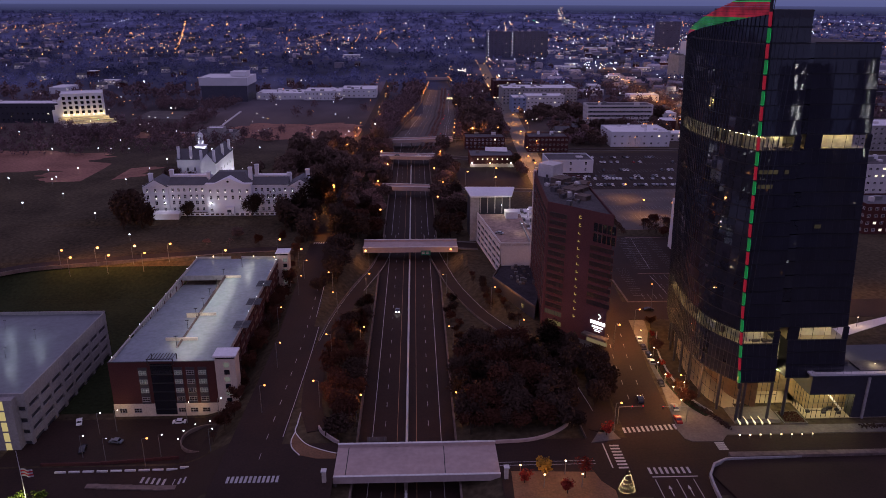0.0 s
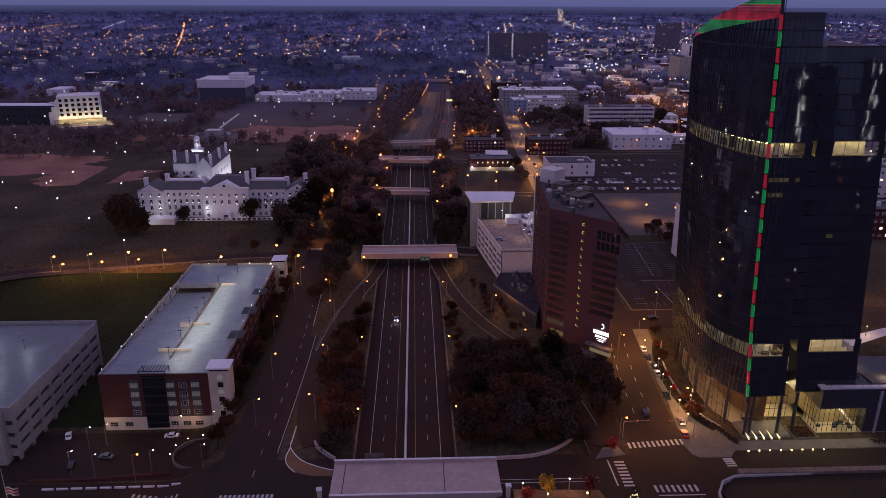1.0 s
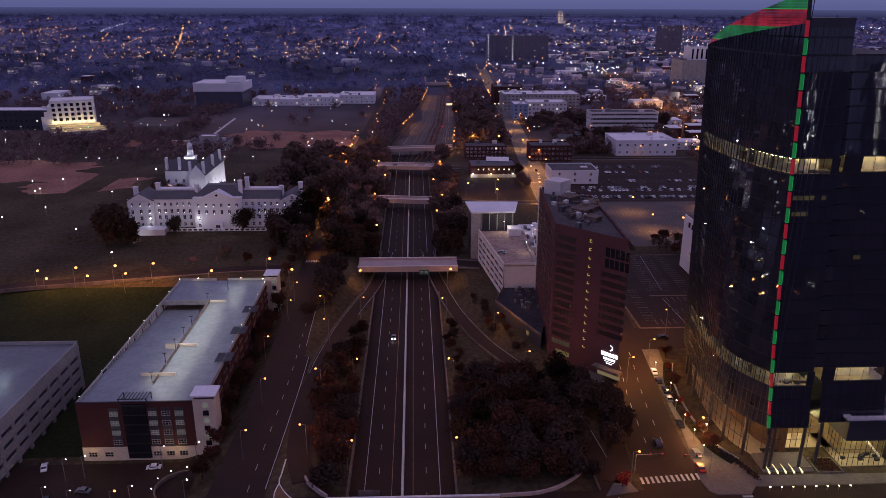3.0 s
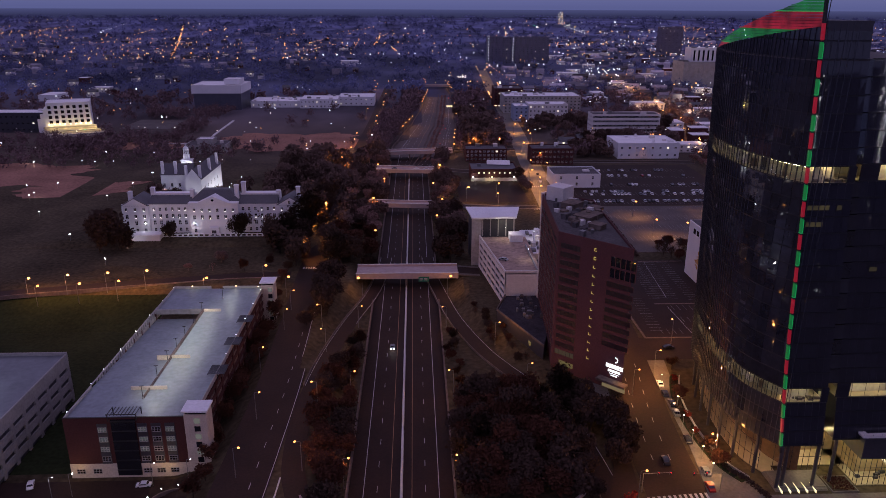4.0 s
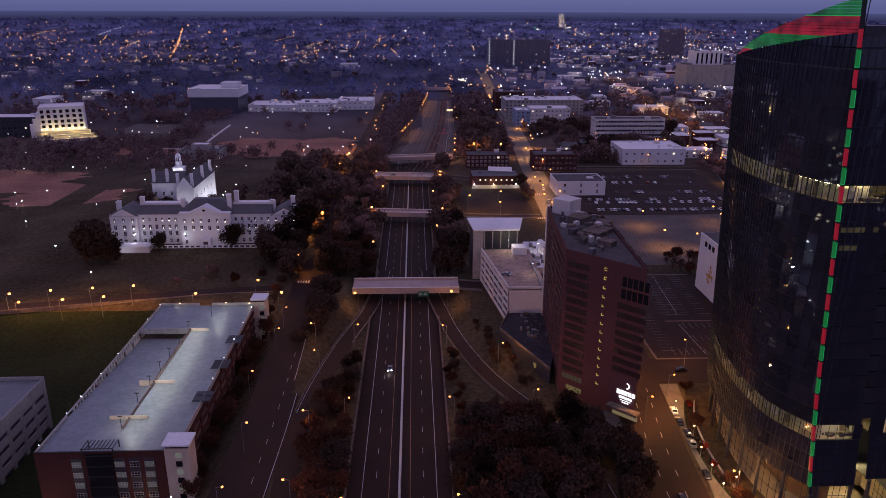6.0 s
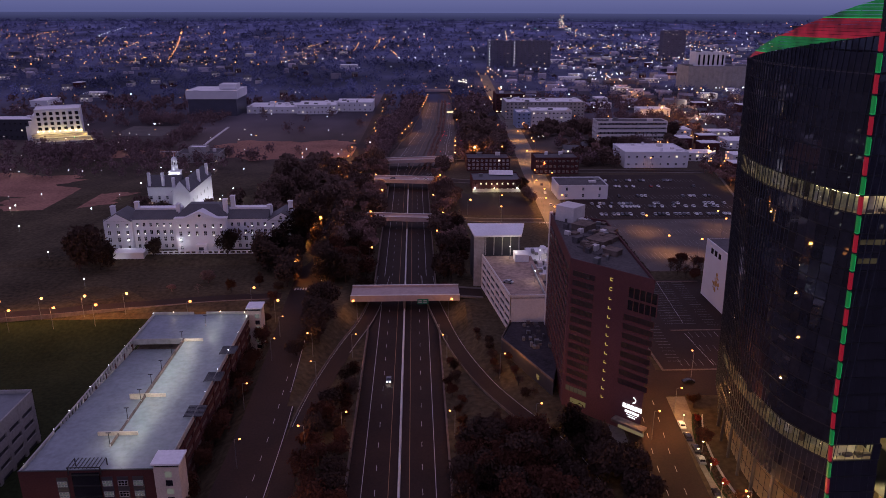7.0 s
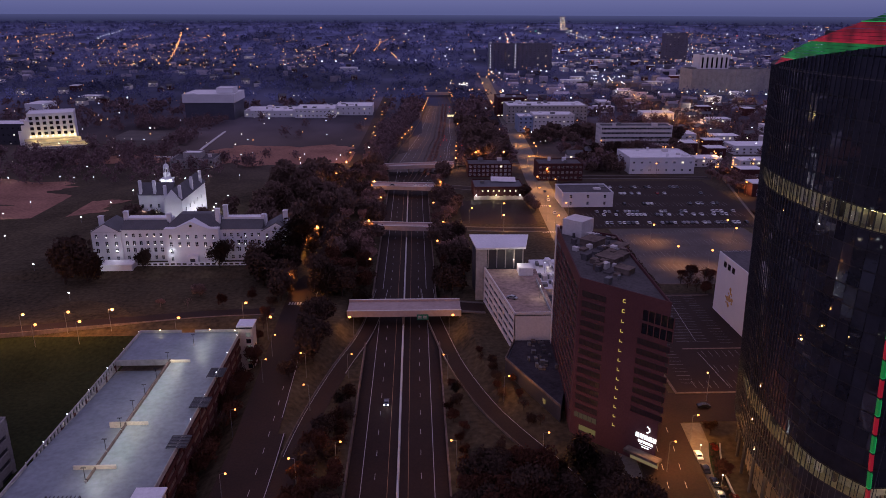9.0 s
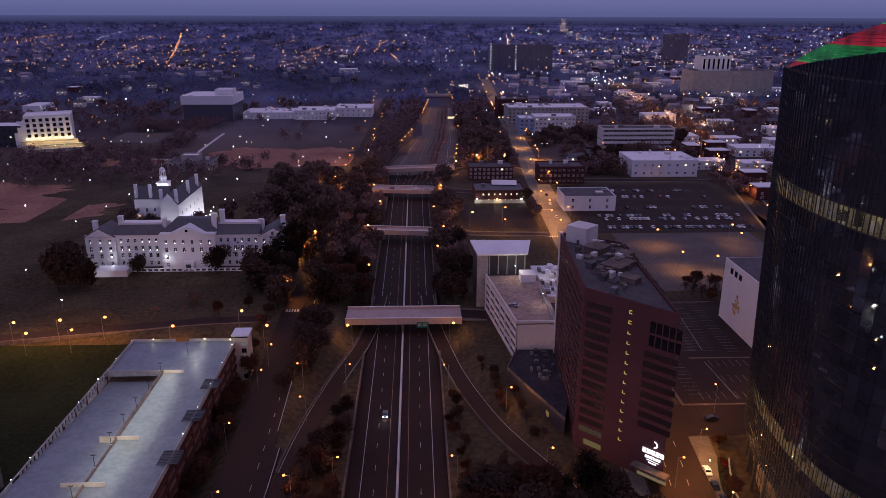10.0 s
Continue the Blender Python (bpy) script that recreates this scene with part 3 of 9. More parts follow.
# pavements with real kerbs
for nm, pts, m, lab in (
        ("pavement", [(84.6, 199.0), (85.2, 194.6), (87.0, 193.0), (96.2, 192.8), (99, 196.2), (160, 196.4), (160, 201), (100, 201), (99, 209), (95, 217), (92.5, 232), (94.5, 252), (99, 281), (92.5, 281), (90.5, 262), (88.2, 225)], M_PAVE, "pale paved pavement along the glass tower"),
        ("pavement", [(63.5, 253), (70.5, 240), (72, 262), (77, 283), (70, 290), (66, 262)], M_PAVE, "paved forecourt beside the hotel"),
        ("pavement", [(57, 200.5), (61, 198.6), (66.5, 204), (70.3, 240), (66, 243), (62, 215)], M_ASPHALT, "dark asphalt apron of the slip road"),
        ("pavement", [(56.0, 193.4), (65.5, 195.1), (63.9, 200.1), (61.7, 202.4)], M_PAVE, "small triangular traffic island")):
    bm = B()
    prism(bm, pts, -0.3, 0.22)
    slab(nm, bm, m, lab, "pavement")
bm = B()
prism(bm, [(29, 160), (57, 160), (57.5, 171), (54.6, 175), (53.6, 179.2), (30, 180.2)], -0.3, 0.2)
slab("pavement_plaza", bm, M_BRICKPAVE, "sodium-lit brick plaza", "pavement")
bm = B()
prism(bm, [(93, 150), (86.6, 176), (94.5, 184.6), (230, 184.8), (230, 150)], -0.3, 0.7)
slab("wall_terrace", bm, M_ASPHALT, "raised dark grey concrete terrace with a low kerb", "terrace")
bm = B()
prism(bm, [(94.6, 183.2), (94.8, 185.4), (230, 185.6), (230, 184.0)], -0.3, 1.6)
slab("wall_planter", bm, M_WALLC, "low concrete wall beside the street", "wall")

for r_ in ([(-27.4, 204.2), (-26.4, 202), (-23.1, 198.2), (-20.3, 195.4)], [(27, 194.2), (38, 195.2), (46, 199), (52.5, 206), (54, 216)]):
    bm = B()
    ribbon(bm, curve([(x, y, 0) for x, y in r_], 1.5), -0.25, 0.25, 1.1, 1.4)
    slab("wall_parapet", bm, M_DECK, "curved concrete parapet at the bridge end", "parapet")

# kerbed island where the slip road meets the cross street
KERB = [(-34.4, 213.5), (-34.5, 206), (-34.4, 202.2), (-30.5, 196), (-25, 192.4), (-20.6, 190.6)]
bm = B()
prism(bm, [(-34.4, 202.2), (-32.6, 198.6), (-30.5, 196), (-25, 192.4), (-20.6, 190.6), (-20.6, 188.0), (-26.1, 188.2), (-31.3, 190), (-34.1, 193.8), (-34.9, 197.7)][::-1], -0.3, 0.16)
slab("pavement_island", bm, M_BRICKPAVE, "brick-paved island with a pale kerb", "traffic island")
bm = B()
ribbon(bm, curve([(x, y, 0) for x, y in KERB], 1.5), -0.14, 0.14, 0.24, 0.5)
ribbon(bm, curve([(-34.4, 202.2, 0), (-34.95, 197.7, 0), (-34.1, 193.8, 0), (-31.3, 190, 0)], 1.2), -0.14, 0.14, 0.24, 0.5)
slab("pavement_kerb", bm, M_BARRIER, "pale kerb curving round the island", "kerb")
for x, y in ((-22.6, 177.4), (28.2, 177.4)):
    gp = thing("gate_pillar", pose(x, y, 0), "square stone pillar at the bridge end", "pillar")
    bm = B()
    box(bm, -0.55, -0.55, -0.2, 0.55, 0.55, 3.6)
    part("shaft", bm, M_STONE, gp)
    bm = B()
    box(bm, -0.75, -0.75, 3.6, 0.75, 0.75, 3.95)
    part("cap", bm, M_BARRIER, gp)
sb = thing("sign_back", pose(-8.8, 194.9, 0.7), "grey back of a road sign fixed to the bridge", "road sign")
bm = B()
box(bm, -2.9, 0.0, -0.3, 2.9, 0.14, 1.9)
part("panel", bm, M_WALLC, sb)
for u in (-2.2, 0.0, 2.2):
    bm = B()
    box(bm, u - 0.06, -0.12, -0.5, u + 0.06, 0.0, 1.9)
    part("bracket", bm, M_METAL, sb)

bm = B()
ribbon(bm, curve([(84.1, 154.3, 0), (84.4, 165.7, 0), (85.7, 175.8, 0), (88.6, 180.5, 0), (93.0, 182.8, 0), (112.6, 183.4, 0), (141.8, 185.5, 0), (223.0, 188.0, 0)], 3), -0.3, 0.3, 1.3, 1.6)
slab("wall_terrace_edge", bm, M_CONC, "low curved concrete wall round the terrace", "wall")
for x0, y0, x1, y1 in ((69.4, 176.2, 82.4, 176.6), (27, 183.1, 55, 183.25), (27, 184.6, 55, 184.75), (69.8, 160, 70.0, 175.2), (75.8, 160, 76.0, 175.2), (80.6, 160, 80.8, 175.2)):
    bm = B()
    box(bm, x0, y0, 0.06, x1, y1, 0.106 if x0 > 60 else 0.084)
    part("lane_line", bm, M_PAINT, st_x)
for x in (72.8, 78.2):
    bm = B()
    prism(bm, [(x - 0.12, 168), (x + 0.12, 168), (x + 0.12, 171), (x + 0.5, 171), (x, 172.6), (x - 0.5, 171), (x - 0.12, 171)], 0.08, 0.106)
    part("turn_arrow", bm, M_PAINT, st_x)

# streets that the bridges carry over the cutting
def link_street(pts, w, label):
    bm = B()
    ribbon(bm, curve(pts, 8), -w / 2, w / 2, 0.06, 0.5)
    ob = slab("road_link", bm, M_ASPHALT, label, "road")
    bm = B()
    for u in (-w / 2 - 1.8, w / 2):
        ribbon(bm, curve(pts, 8), u, u + 1.8, 0.2, 0.6)
    part("kerb_walk", bm, M_PAVE, ob)


link_street([(26.2, 380.2, 0.95), (32, 380.2, 0.5), (37, 380.2, 0.1)], 9.5, "short street from the bridge to the annex")
link_street([(26.2, 507.4, 1.1), (40, 505.6, 0.3), (60, 504, 0.1), (87, 503, 0.1)], 6.0, "sodium-lit street past the dark lot")
link_street([(-27.2, 513.8, 1.1), (-34, 515, 0.2), (-39, 516, 0.1)], 6.0, "short street from the bridge to the avenue")
link_street([(29.2, 616.4, 1.1), (45, 615, 0.2), (92, 612, 0.1)], 9.5, "street between brick buildings")
link_street([(-27.2, 623.2, 1.1), (-34, 624, 0.2), (-40, 624, 0.1)], 9.5, "short street from the bridge to the avenue")
link_street([(40.4, 703.7, 1.1), (60, 706, 0.2), (99, 709, 0.1)], 8.5, "sodium-lit street carried on from the bridge")
link_street([(116, 652, 0.1), (180, 651, 0.1), (246, 647, 0.1)], 8.0, "street along the car park")
link_street([(222, 470, 0.02), (232, 505, 0.02), (245, 560, 0.02), (265, 648, 0.02), (292, 798, 0.02), (331, 986, 0.02)], 13.0, "sodium-lit street running past small houses")
drape("pavement_lot", 36, 517, 84, 576, M_ASPHALT, "small dark tarmac lot before a brick building", "car park", 0.09, 20)

# ---- car parks and open land on the far right ----
lot = drape("pavement_car_park", 98.6, 301.4, 148, 395, M_ASPHALT, "dark asphalt car park with white bay lines", "car park", 0.08, 20)
lot2 = drape("pavement_car_park", 126, 408.6, 212, 504, M_ASPHALT2, "wide empty car park lit by sodium lamps", "car park", 0.08, 20)
lot3 = drape("pavement_car_park", 114, 505, 236, 636, M_ASPHALT, "large car park with rows of parked cars", "car park", 0.08, 20)
bm = B()
box(bm, -0.07, 0, 0, 0.07, 5.2, 0.012)
bay = bpy.data.meshes.new("bay_line")
bm.to_mesh(bay)
bm.free()
bay.materials.append(M_WORNPAINT)
def spine(p_, x0, y0, x1, y1, sides=(-1, 1), line=True):
    """A lengthwise line with bays square to it."""
    n = int(math.dist((x0, y0), (x1, y1)) / 2.75)
    ang = math.degrees(math.atan2(-(x1 - x0), y1 - y0))
    for k in range(n + 1):
        x, y = x0 + (x1 - x0) * k / n, y0 + (y1 - y0) * k / n
        for s in sides:
            same("bay_line", bay, p_, pose(x, y, 0.085, 0, 0, ang - 90 * s))
    if line:
        bm = B()
        ribbon(bm, [(x0, y0, 0), (x1, y1, 0)], -0.07, 0.07, 0.097, 0.01)
        part("spine_line", bm, M_PAINT, p_)


def bays(p_, x0, y, n, dy=0.0, gap=2.75):
    for k in range(n):
        same("bay_line", bay, p_, pose(x0 + gap * k, y + dy * k, 0.085))


spine(lot, 120.7, 342.5, 125.1, 391.1)
spine(lot, 112.7, 342.5, 116.6, 391.1, (1,), False)
spine(lot, 135.4, 340.5, 137.4, 391.1, (-1,), False)
spine(lot, 118.7, 303.9, 117.7, 332.6, (), True)
spine(lot, 102.3, 307.9, 103.8, 342.5, (1,), False)
for y in (304, 316, 328.5):
    bays(lot, 119.6, y, 6)
bays(lot, 106.5, 304.0, 4)
for y, n in ((430, 22), (435.4, 22), (452, 22), (457.4, 22), (474, 29), (479.4, 29)):
    bays(lot2, 130.5, y - 3, n)
bays(lot2, 122.5, 486.6, 33, 0.48)
bm = B()
for y in (509, 531, 536.4, 557, 562.4, 587, 609, 614.4):
    for k in range(40):
        box(bm, 118 + 2.75 * k, y, 0.08, 118.14 + 2.75 * k, y + 5.2, 0.1)
tagged(part("bay_lines", bm, M_WORNPAINT, lot3), kind="stuff")
# pale kerb round the corner of the nearest car park
for x0, y0, x1, y1 in ((97.5, 300.3, 136.9, 301.1), (97.5, 301.1, 98.3, 327.7), (112.7, 335.2, 136.9, 335.9), (122.1, 392.2, 145.8, 393.0), (123.0, 407.3, 209.1, 408.1)):
    bm = B()
    box(bm, x0, y0, -0.1, x1, y1, 0.24)
    slab("pavement_kerb", bm, M_WALLC, "stained concrete kerb of the car park", "kerb")
drape("ground_lawn", -230, 232, -103, 360, M_GRASS, "dark green mown field", "lawn", 0.05, 6)
bm = B()
LANE = curve([(-261.9, 347.5, 0), (-224.3, 351.4, 0), (-193.6, 359.9, 0), (-158.0, 364.8, 0), (-122.4, 370.8, 0), (-87.7, 377.2, 0), (-58.0, 379.7, 0)], 4)
LANE = [(x, y, max(land(x, y - 3), land(x, y), land(x, y + 3))) for x, y, z in LANE]
ribbon(bm, LANE, -3.4, 3.4, 0.1, 1.6)
slab("road_lane", bm, M_ASPHALT, "sodium-lit lane past the field", "road")
bm = B()
ribbon(bm, LANE, 3.4, 4.1, 0.2, 1.9)
slab("pavement_kerb", bm, M_WALLC, "low stained kerb of the lane", "kerb")
bm = B()
prism(bm, [(-160.9, 383.1), (-154.0, 393.0), (-146.1, 394.5), (-140.2, 391.6), (-131.3, 388.6), (-124.3, 381.2), (-120.4, 376.7), (-127.3, 374.2), (-134.2, 377.2), (-143.1, 376.7), (-153.0, 380.2)], -0.4, 0.06)
slab("ground_earth", bm, M_VERGE, "worn earth patch below the white mansion", "field")


def earth_patch(cx, cy, rx, ry, seed, label):
    """A thin sheet of bare earth with a wandering edge, laid on the ground."""
    r = random.Random(seed)
    ph = [r.uniform(0, math.tau) for _ in range(4)]
    bm = B()
    n, rings = 72, 9
    mid = bm.verts.new((cx, cy, land(cx, cy) + 0.05 + 0.012 * seed))
    last = None
    for j in range(1, rings + 1):
        row = []
        for k in range(n):
            a = k * math.tau / n
            e = 1 + 0.16 * math.sin(2 * a + ph[0]) + 0.1 * math.sin(5 * a + ph[1]) + 0.06 * math.sin(11 * a + ph[2]) + 0.04 * math.sin(23 * a + ph[3])
            q = j / rings * (e if j == rings else 1 + (e - 1) * j / rings)
            x, y = cx + rx * q * math.copysign(abs(math.cos(a)) ** 0.75, math.cos(a)), cy + ry * q * math.copysign(abs(math.sin(a)) ** 0.75, math.sin(a))
            row.append(bm.verts.new((x, y, land(x, y) + 0.05 + 0.012 * seed)))
        for k in range(n):
            if last is None:
                bm.faces.new((mid, row[k], row[(k + 1) % n]))
            else:
                bm.faces.new((last[k], row[k], row[(k + 1) % n], last[(k + 1) % n]))
        last = row
    tagged(part("ground_earth", bm, M_DIRT), label, "field", kind="structure")


earth_patch(-122, 756, 66, 56, 3, "bare reddish earth field")
earth_patch(-262, 735, 44, 26, 4, "bare reddish earth beside the park trees")
earth_patch(-345, 612, 105, 40, 5, "bare reddish earth slope")
earth_patch(-240, 560, 48, 20, 6, "worn reddish earth by the park lamps")
drape("pavement_pale_lot", -318, 838, -248, 905, M_ASPHALT2, "pale empty lot among park trees", "car park", 0.06, 20)
earth_patch(-470, 640, 70, 46, 7, "bare reddish earth slope")
drape("pavement_forecourt", -128, 202, -62, 228, M_ASPHALT, "dark paved forecourt of the parking garage", "forecourt", 0.08, 4)

low_st = drape("road_lower_street", -150, 178, -52, 201, M_ASPHALT, "dark street sloping down past the garages", "road", 0.12, 4)
for k in range(10):
    x = -107.5 + 4.2 * k
    z = land(x + 1.6, 198.5)
    bm = B()
    box(bm, x, 198.0 + 0.05 * k, z - 0.3, x + 3.3, 198.5 + 0.05 * k, z + 0.6)
    part("kerb_block", bm, M_BARRIER, low_st)
bm = B()
for k in range(8):
    x = -95.2 + 3.4 * k
    box(bm, x, 190.2 - 0.25 * k, land(x + 1.7, 192) - 0.4, x + 3.4, 192.2 - 0.25 * k, land(x + 1.7, 192) + 0.5)
tagged(part("wall_island", bm, M_WALLC), "long concrete traffic island", "traffic island", kind="structure")
for k in range(9):
    x = -80 + 1.7 * k
    same("crossing_stripe", stripe, low_st, pose(x, 192.5 - 0.3 * k, max(land(x, 194), land(x + 0.7, 194)) + 0.14))
bm = B()
for k in range(16):
    x = -113.5 + 2.6 * k
    box(bm, x, 201.9 + 0.25 * max(0, k - 6), land(x, 203) - 0.3, x + 2.6, 202.4 + 0.25 * max(0, k - 6), land(x, 203) + 1.0)
tagged(part("wall_garden", bm, M_BRICK), "low red brick garden wall", "wall", kind="structure")
drape("ground_verge", -230, 360, -75, 364, M_VERGE, "worn grassy verge between the two lanes", "verge", 0.07, 4)
for pts, lab in (([(143, 226), (150, 226), (172, 262), (210, 280), (210, 284), (168, 268)], "pale garden path beyond the podium"), ([(160, 214), (215, 240), (215, 246), (158, 220)], "pale garden path"), ([(146, 240), (156, 262), (150, 278), (145, 276), (149, 262), (141, 244)], "curved pale garden path")):
    bm = B()
    prism(bm, pts, -0.3, 0.16)
    slab("pavement_garden", bm, M_PALE, lab + " lit by lamps", "path")


# ---- the dark glass tower ----
FLOOR0, FH = 13.85, 4.25
ARC = curve([(112.0, 196.5, 0), (105.0, 203.0, 0), (100.4, 209.7, 0), (97.3, 216.2, 0), (96.0, 224, 0), (95.5, 234, 0), (96.3, 246, 0), (98.6, 258, 0), (103.5, 271, 0), (111.0, 282, 0), (122, 290, 0)], 1.0)
ARC_S = [0.0]
for a_, b_ in zip(ARC, ARC[1:]):
    ARC_S.append(ARC_S[-1] + math.dist(a_, b_))


def arc(s):
    for i in range(len(ARC) - 1):
        if ARC_S[i + 1] >= s:
            t = (s - ARC_S[i]) / (ARC_S[i + 1] - ARC_S[i])
            return Vector(ARC[i]).lerp(Vector(ARC[i + 1]), t)
    return Vector(ARC[-1])


def front_y(z):
    return 203.0 + 9.0 * z / 126.0


def fin_s(z):
    y = front_y(z)
    for i in range(len(ARC) - 1):
        if ARC[i + 1][1] >= y:
            t = (y - ARC[i][1]) / (ARC[i + 1][1] - ARC[i][1])
            return ARC_S[i] + t * (ARC_S[i + 1] - ARC_S[i])


def fin_at(z):
    p = arc(fin_s(z))
    return Vector((p.x, p.y, z))


def edge_x(z, top, low):
    return low + (top - low) * z / 126.0


tower = thing("glass_tower", pose(0, 0, 0), "tall dark curved glass office tower with red and green light strips", "tower")
S_END, LIT = ARC_S[-1], (3, 17)
NF = 24
COLW = 2.9
cols = []
s_ = 0.0
while s_ < S_END - 1:
    cols.append(s_)
    s_ += COLW


def crown_low(p):
    return 115.85 + max(0.0, (262 - p.y) / 50) * 7.6


# the lobe's glass: pieces of one size on its curve, nearest ones as parts
bm = B()
w_, h_ = COLW - 0.1, FH - 0.34
box(bm, -w_ / 2, -0.05, 0, w_ / 2, 0.05, h_)
glass = bpy.data.meshes.new("glass_panel")
bm.to_mesh(glass)
bm.free()
glass.materials.append(M_TOWER)
rng = random.Random(5)
far_bm = B()
made = 0
for k in range(NF + 3):
    z0 = FLOOR0 + FH * k
    z1 = z0 + FH
    if k in LIT:
        continue
    for s0 in cols:
        s1 = min(s0 + COLW, S_END)
        lo, hi = max(s0, fin_s(z0) + 0.1), max(s0, fin_s(z1) + 0.1)
        if lo > s1 - 0.35 or hi > s1 - 0.2:
            continue
        mid = arc((s0 + s1) / 2)
        top = min(z1, crown_low(mid))
        if top < z0 + 0.8:
            continue
        whole = lo == s0 and hi == s0 and top == z1
        if whole and mid.y < 262 and made < 300 and 6 <= k <= 22:
            d = arc(s1) - arc(s0)
            ang = math.degrees(math.atan2(d.y, d.x))
            same("glass_panel", glass, tower, pose(mid.x, mid.y, z0 + 0.3, rng.uniform(-0.22, 0.22), 0, ang + rng.uniform(-0.28, 0.28)))
            made += 1
        else:
            pts = [arc(lo), arc(s1), arc(s1), arc(hi)]
            zz = [z0 + 0.3, z0 + 0.3, top - 0.04, top - 0.04]
            e = [rng.uniform(-0.012, 0.012) for _ in range(4)]
            far_bm.faces.new([far_bm.verts.new((p.x + q, p.y, z)) for p, z, q in zip(pts, zz, e)])
tagged(part("glass_panel_field", far_bm, M_TOWERJ, tower), kind="stuff")


def lobe_ring(z, inset=0.0, step=2.0):
    """Points of the lobe's outline at one height, from the fin round to the back."""
    out, s = [], fin_s(max(z, 0))
    while s < S_END:
        p, q = arc(s), arc(min(s + 0.5, S_END))
        d = (q - p).normalized() if (q - p).length > 1e-4 else Vector((0, 1, 0))
        out.append((p.x + d.y * inset, p.y - d.x * inset))
        s += step
    return out


def outline(z, inset=0.0):
    ring = lobe_ring(z, inset)
    f = front_y(z) + inset
    xr, x2, x3 = edge_x(z, 111.2, 116.5), edge_x(z, 113.6, 121), edge_x(z, 133, 140)
    back = [(edge_x(z, 133, 140) - inset, 285), (x3 - inset, f + 2.5)]
    return ring + back + [(x2 + inset, f + 2.5), (x2 + inset, f + 8), (xr - inset, f + 8), (xr - inset, f)]


def storey(bm, z0, z1, inset):
    """A closed block between two heights that follows the leaning outline."""
    a, b = outline(z0, inset), outline(z1, inset)
    n = min(len(a), len(b))
    a, b = a[:1] + a[1 + len(a) - n:], b[:1] + b[1 + len(b) - n:]
    lo = [bm.verts.new((x, y, z0)) for x, y in a]
    hi = [bm.verts.new((x, y, z1)) for x, y in b]
    for i in range(n):
        bm.faces.new((lo[i], lo[(i + 1) % n], hi[(i + 1) % n], hi[i]))
    bm.faces.new(lo[::-1])
    bm.faces.new(hi)


bm = B()
storey(bm, FLOOR0, FLOOR0 + 3 * FH, 0.25)
storey(bm, FLOOR0 + 4 * FH, FLOOR0 + 17 * FH, 0.25)
storey(bm, FLOOR0 + 18 * FH, 115.6, 0.25)
part("core_body", bm, M_DARKW, tower)
G_STOREY = glow("storey_light", (1.0, 0.8, 0.42), 17, True)
# lit storeys: core, floor, ceiling lights and clear glass
for k in LIT:
    z0 = FLOOR0 + FH * k
    bm = B()
    storey(bm, z0, z0 + FH, 3.4)
    part("inner_core", bm, M_LITWALL, tower, "warm lit inner wall of an open storey")
    bm = B()
    storey(bm, z0 - 0.25, z0 + 0.02, 0.12)
    part("floor_slab", bm, M_FLOOR, tower)
    bm = B()
    ring = lobe_ring(z0, 1.2, COLW)
    for p, q in zip(ring, ring[1:]):
        a, b = Vector((*p, z0 + FH - 0.3)), Vector((*q, z0 + FH - 0.3))
        tube(bm, a.lerp(b, 0.2), a.lerp(b, 0.75), 0.09, n=4)
    part("ceiling_light", bm, G_STOREY, tower, "warm ceiling light strips")
    bm = B()
    f, xr = front_y(z0) + 0.9, edge_x(z0, 111.2, 116.5)
    x0 = fin_at(z0).x + 1.5
    for j in range(8):
        xa = x0 + (xr - 0.8 - x0) * j / 8
        box(bm, xa, f + 1.3, z0 + FH - 0.36, xa + 0.9, f + 1.9, z0 + FH - 0.3)
    x2, x3 = edge_x(z0, 113.6, 121), edge_x(z0, 133, 140)
    for j in range(9):
        xa = x2 + 1 + (x3 - 3 - x2) * j / 9
        box(bm, xa, f + 3.7, z0 + FH - 0.36, xa + 1.1, f + 4.3, z0 + FH - 0.3)
    part("ceiling_light", bm, G_STOREY, tower, "warm ceiling light strips")
    bm = B()
    ring = lobe_ring(z0, 0.0, COLW)
    for p in ring[1:]:
        tube(bm, (*p, z0), (*p, z0 + FH), 0.07, n=4)
    for j in range(6):
        x = x0 + (xr - x0) * j / 5
        tube(bm, (x, f - 0.9, z0), (x, f - 0.85, z0 + FH), 0.06, n=4)
        x = x2 + (x3 - x2) * j / 5
        tube(bm, (x, f + 1.6, z0), (x, f + 1.65, z0 + FH), 0.06, n=4)
    tagged(part("mullion", bm, M_MULL, tower), kind="stuff")
    bm = B()
    for p, q in zip(ring, ring[1:]):
        bm.faces.new([bm.verts.new(v) for v in ((*p, z0), (*q, z0), (*q, z0 + FH), (*p, z0 + FH))])
    part("clear_pane", bm, M_CLEAR, tower).visible_shadow = False
    rr = random.Random(k)
    for j in range(9):
        x = x0 + 1 + rr.random() * (xr - x0 - 2.5)
        y = f + 0.2 + rr.random() * 1.3
        bm = B()
        box(bm, x, y, z0 + 0.02, x + 1.3, y + 0.7, z0 + 0.75)
        part("desk", bm, M_PAVE, tower)

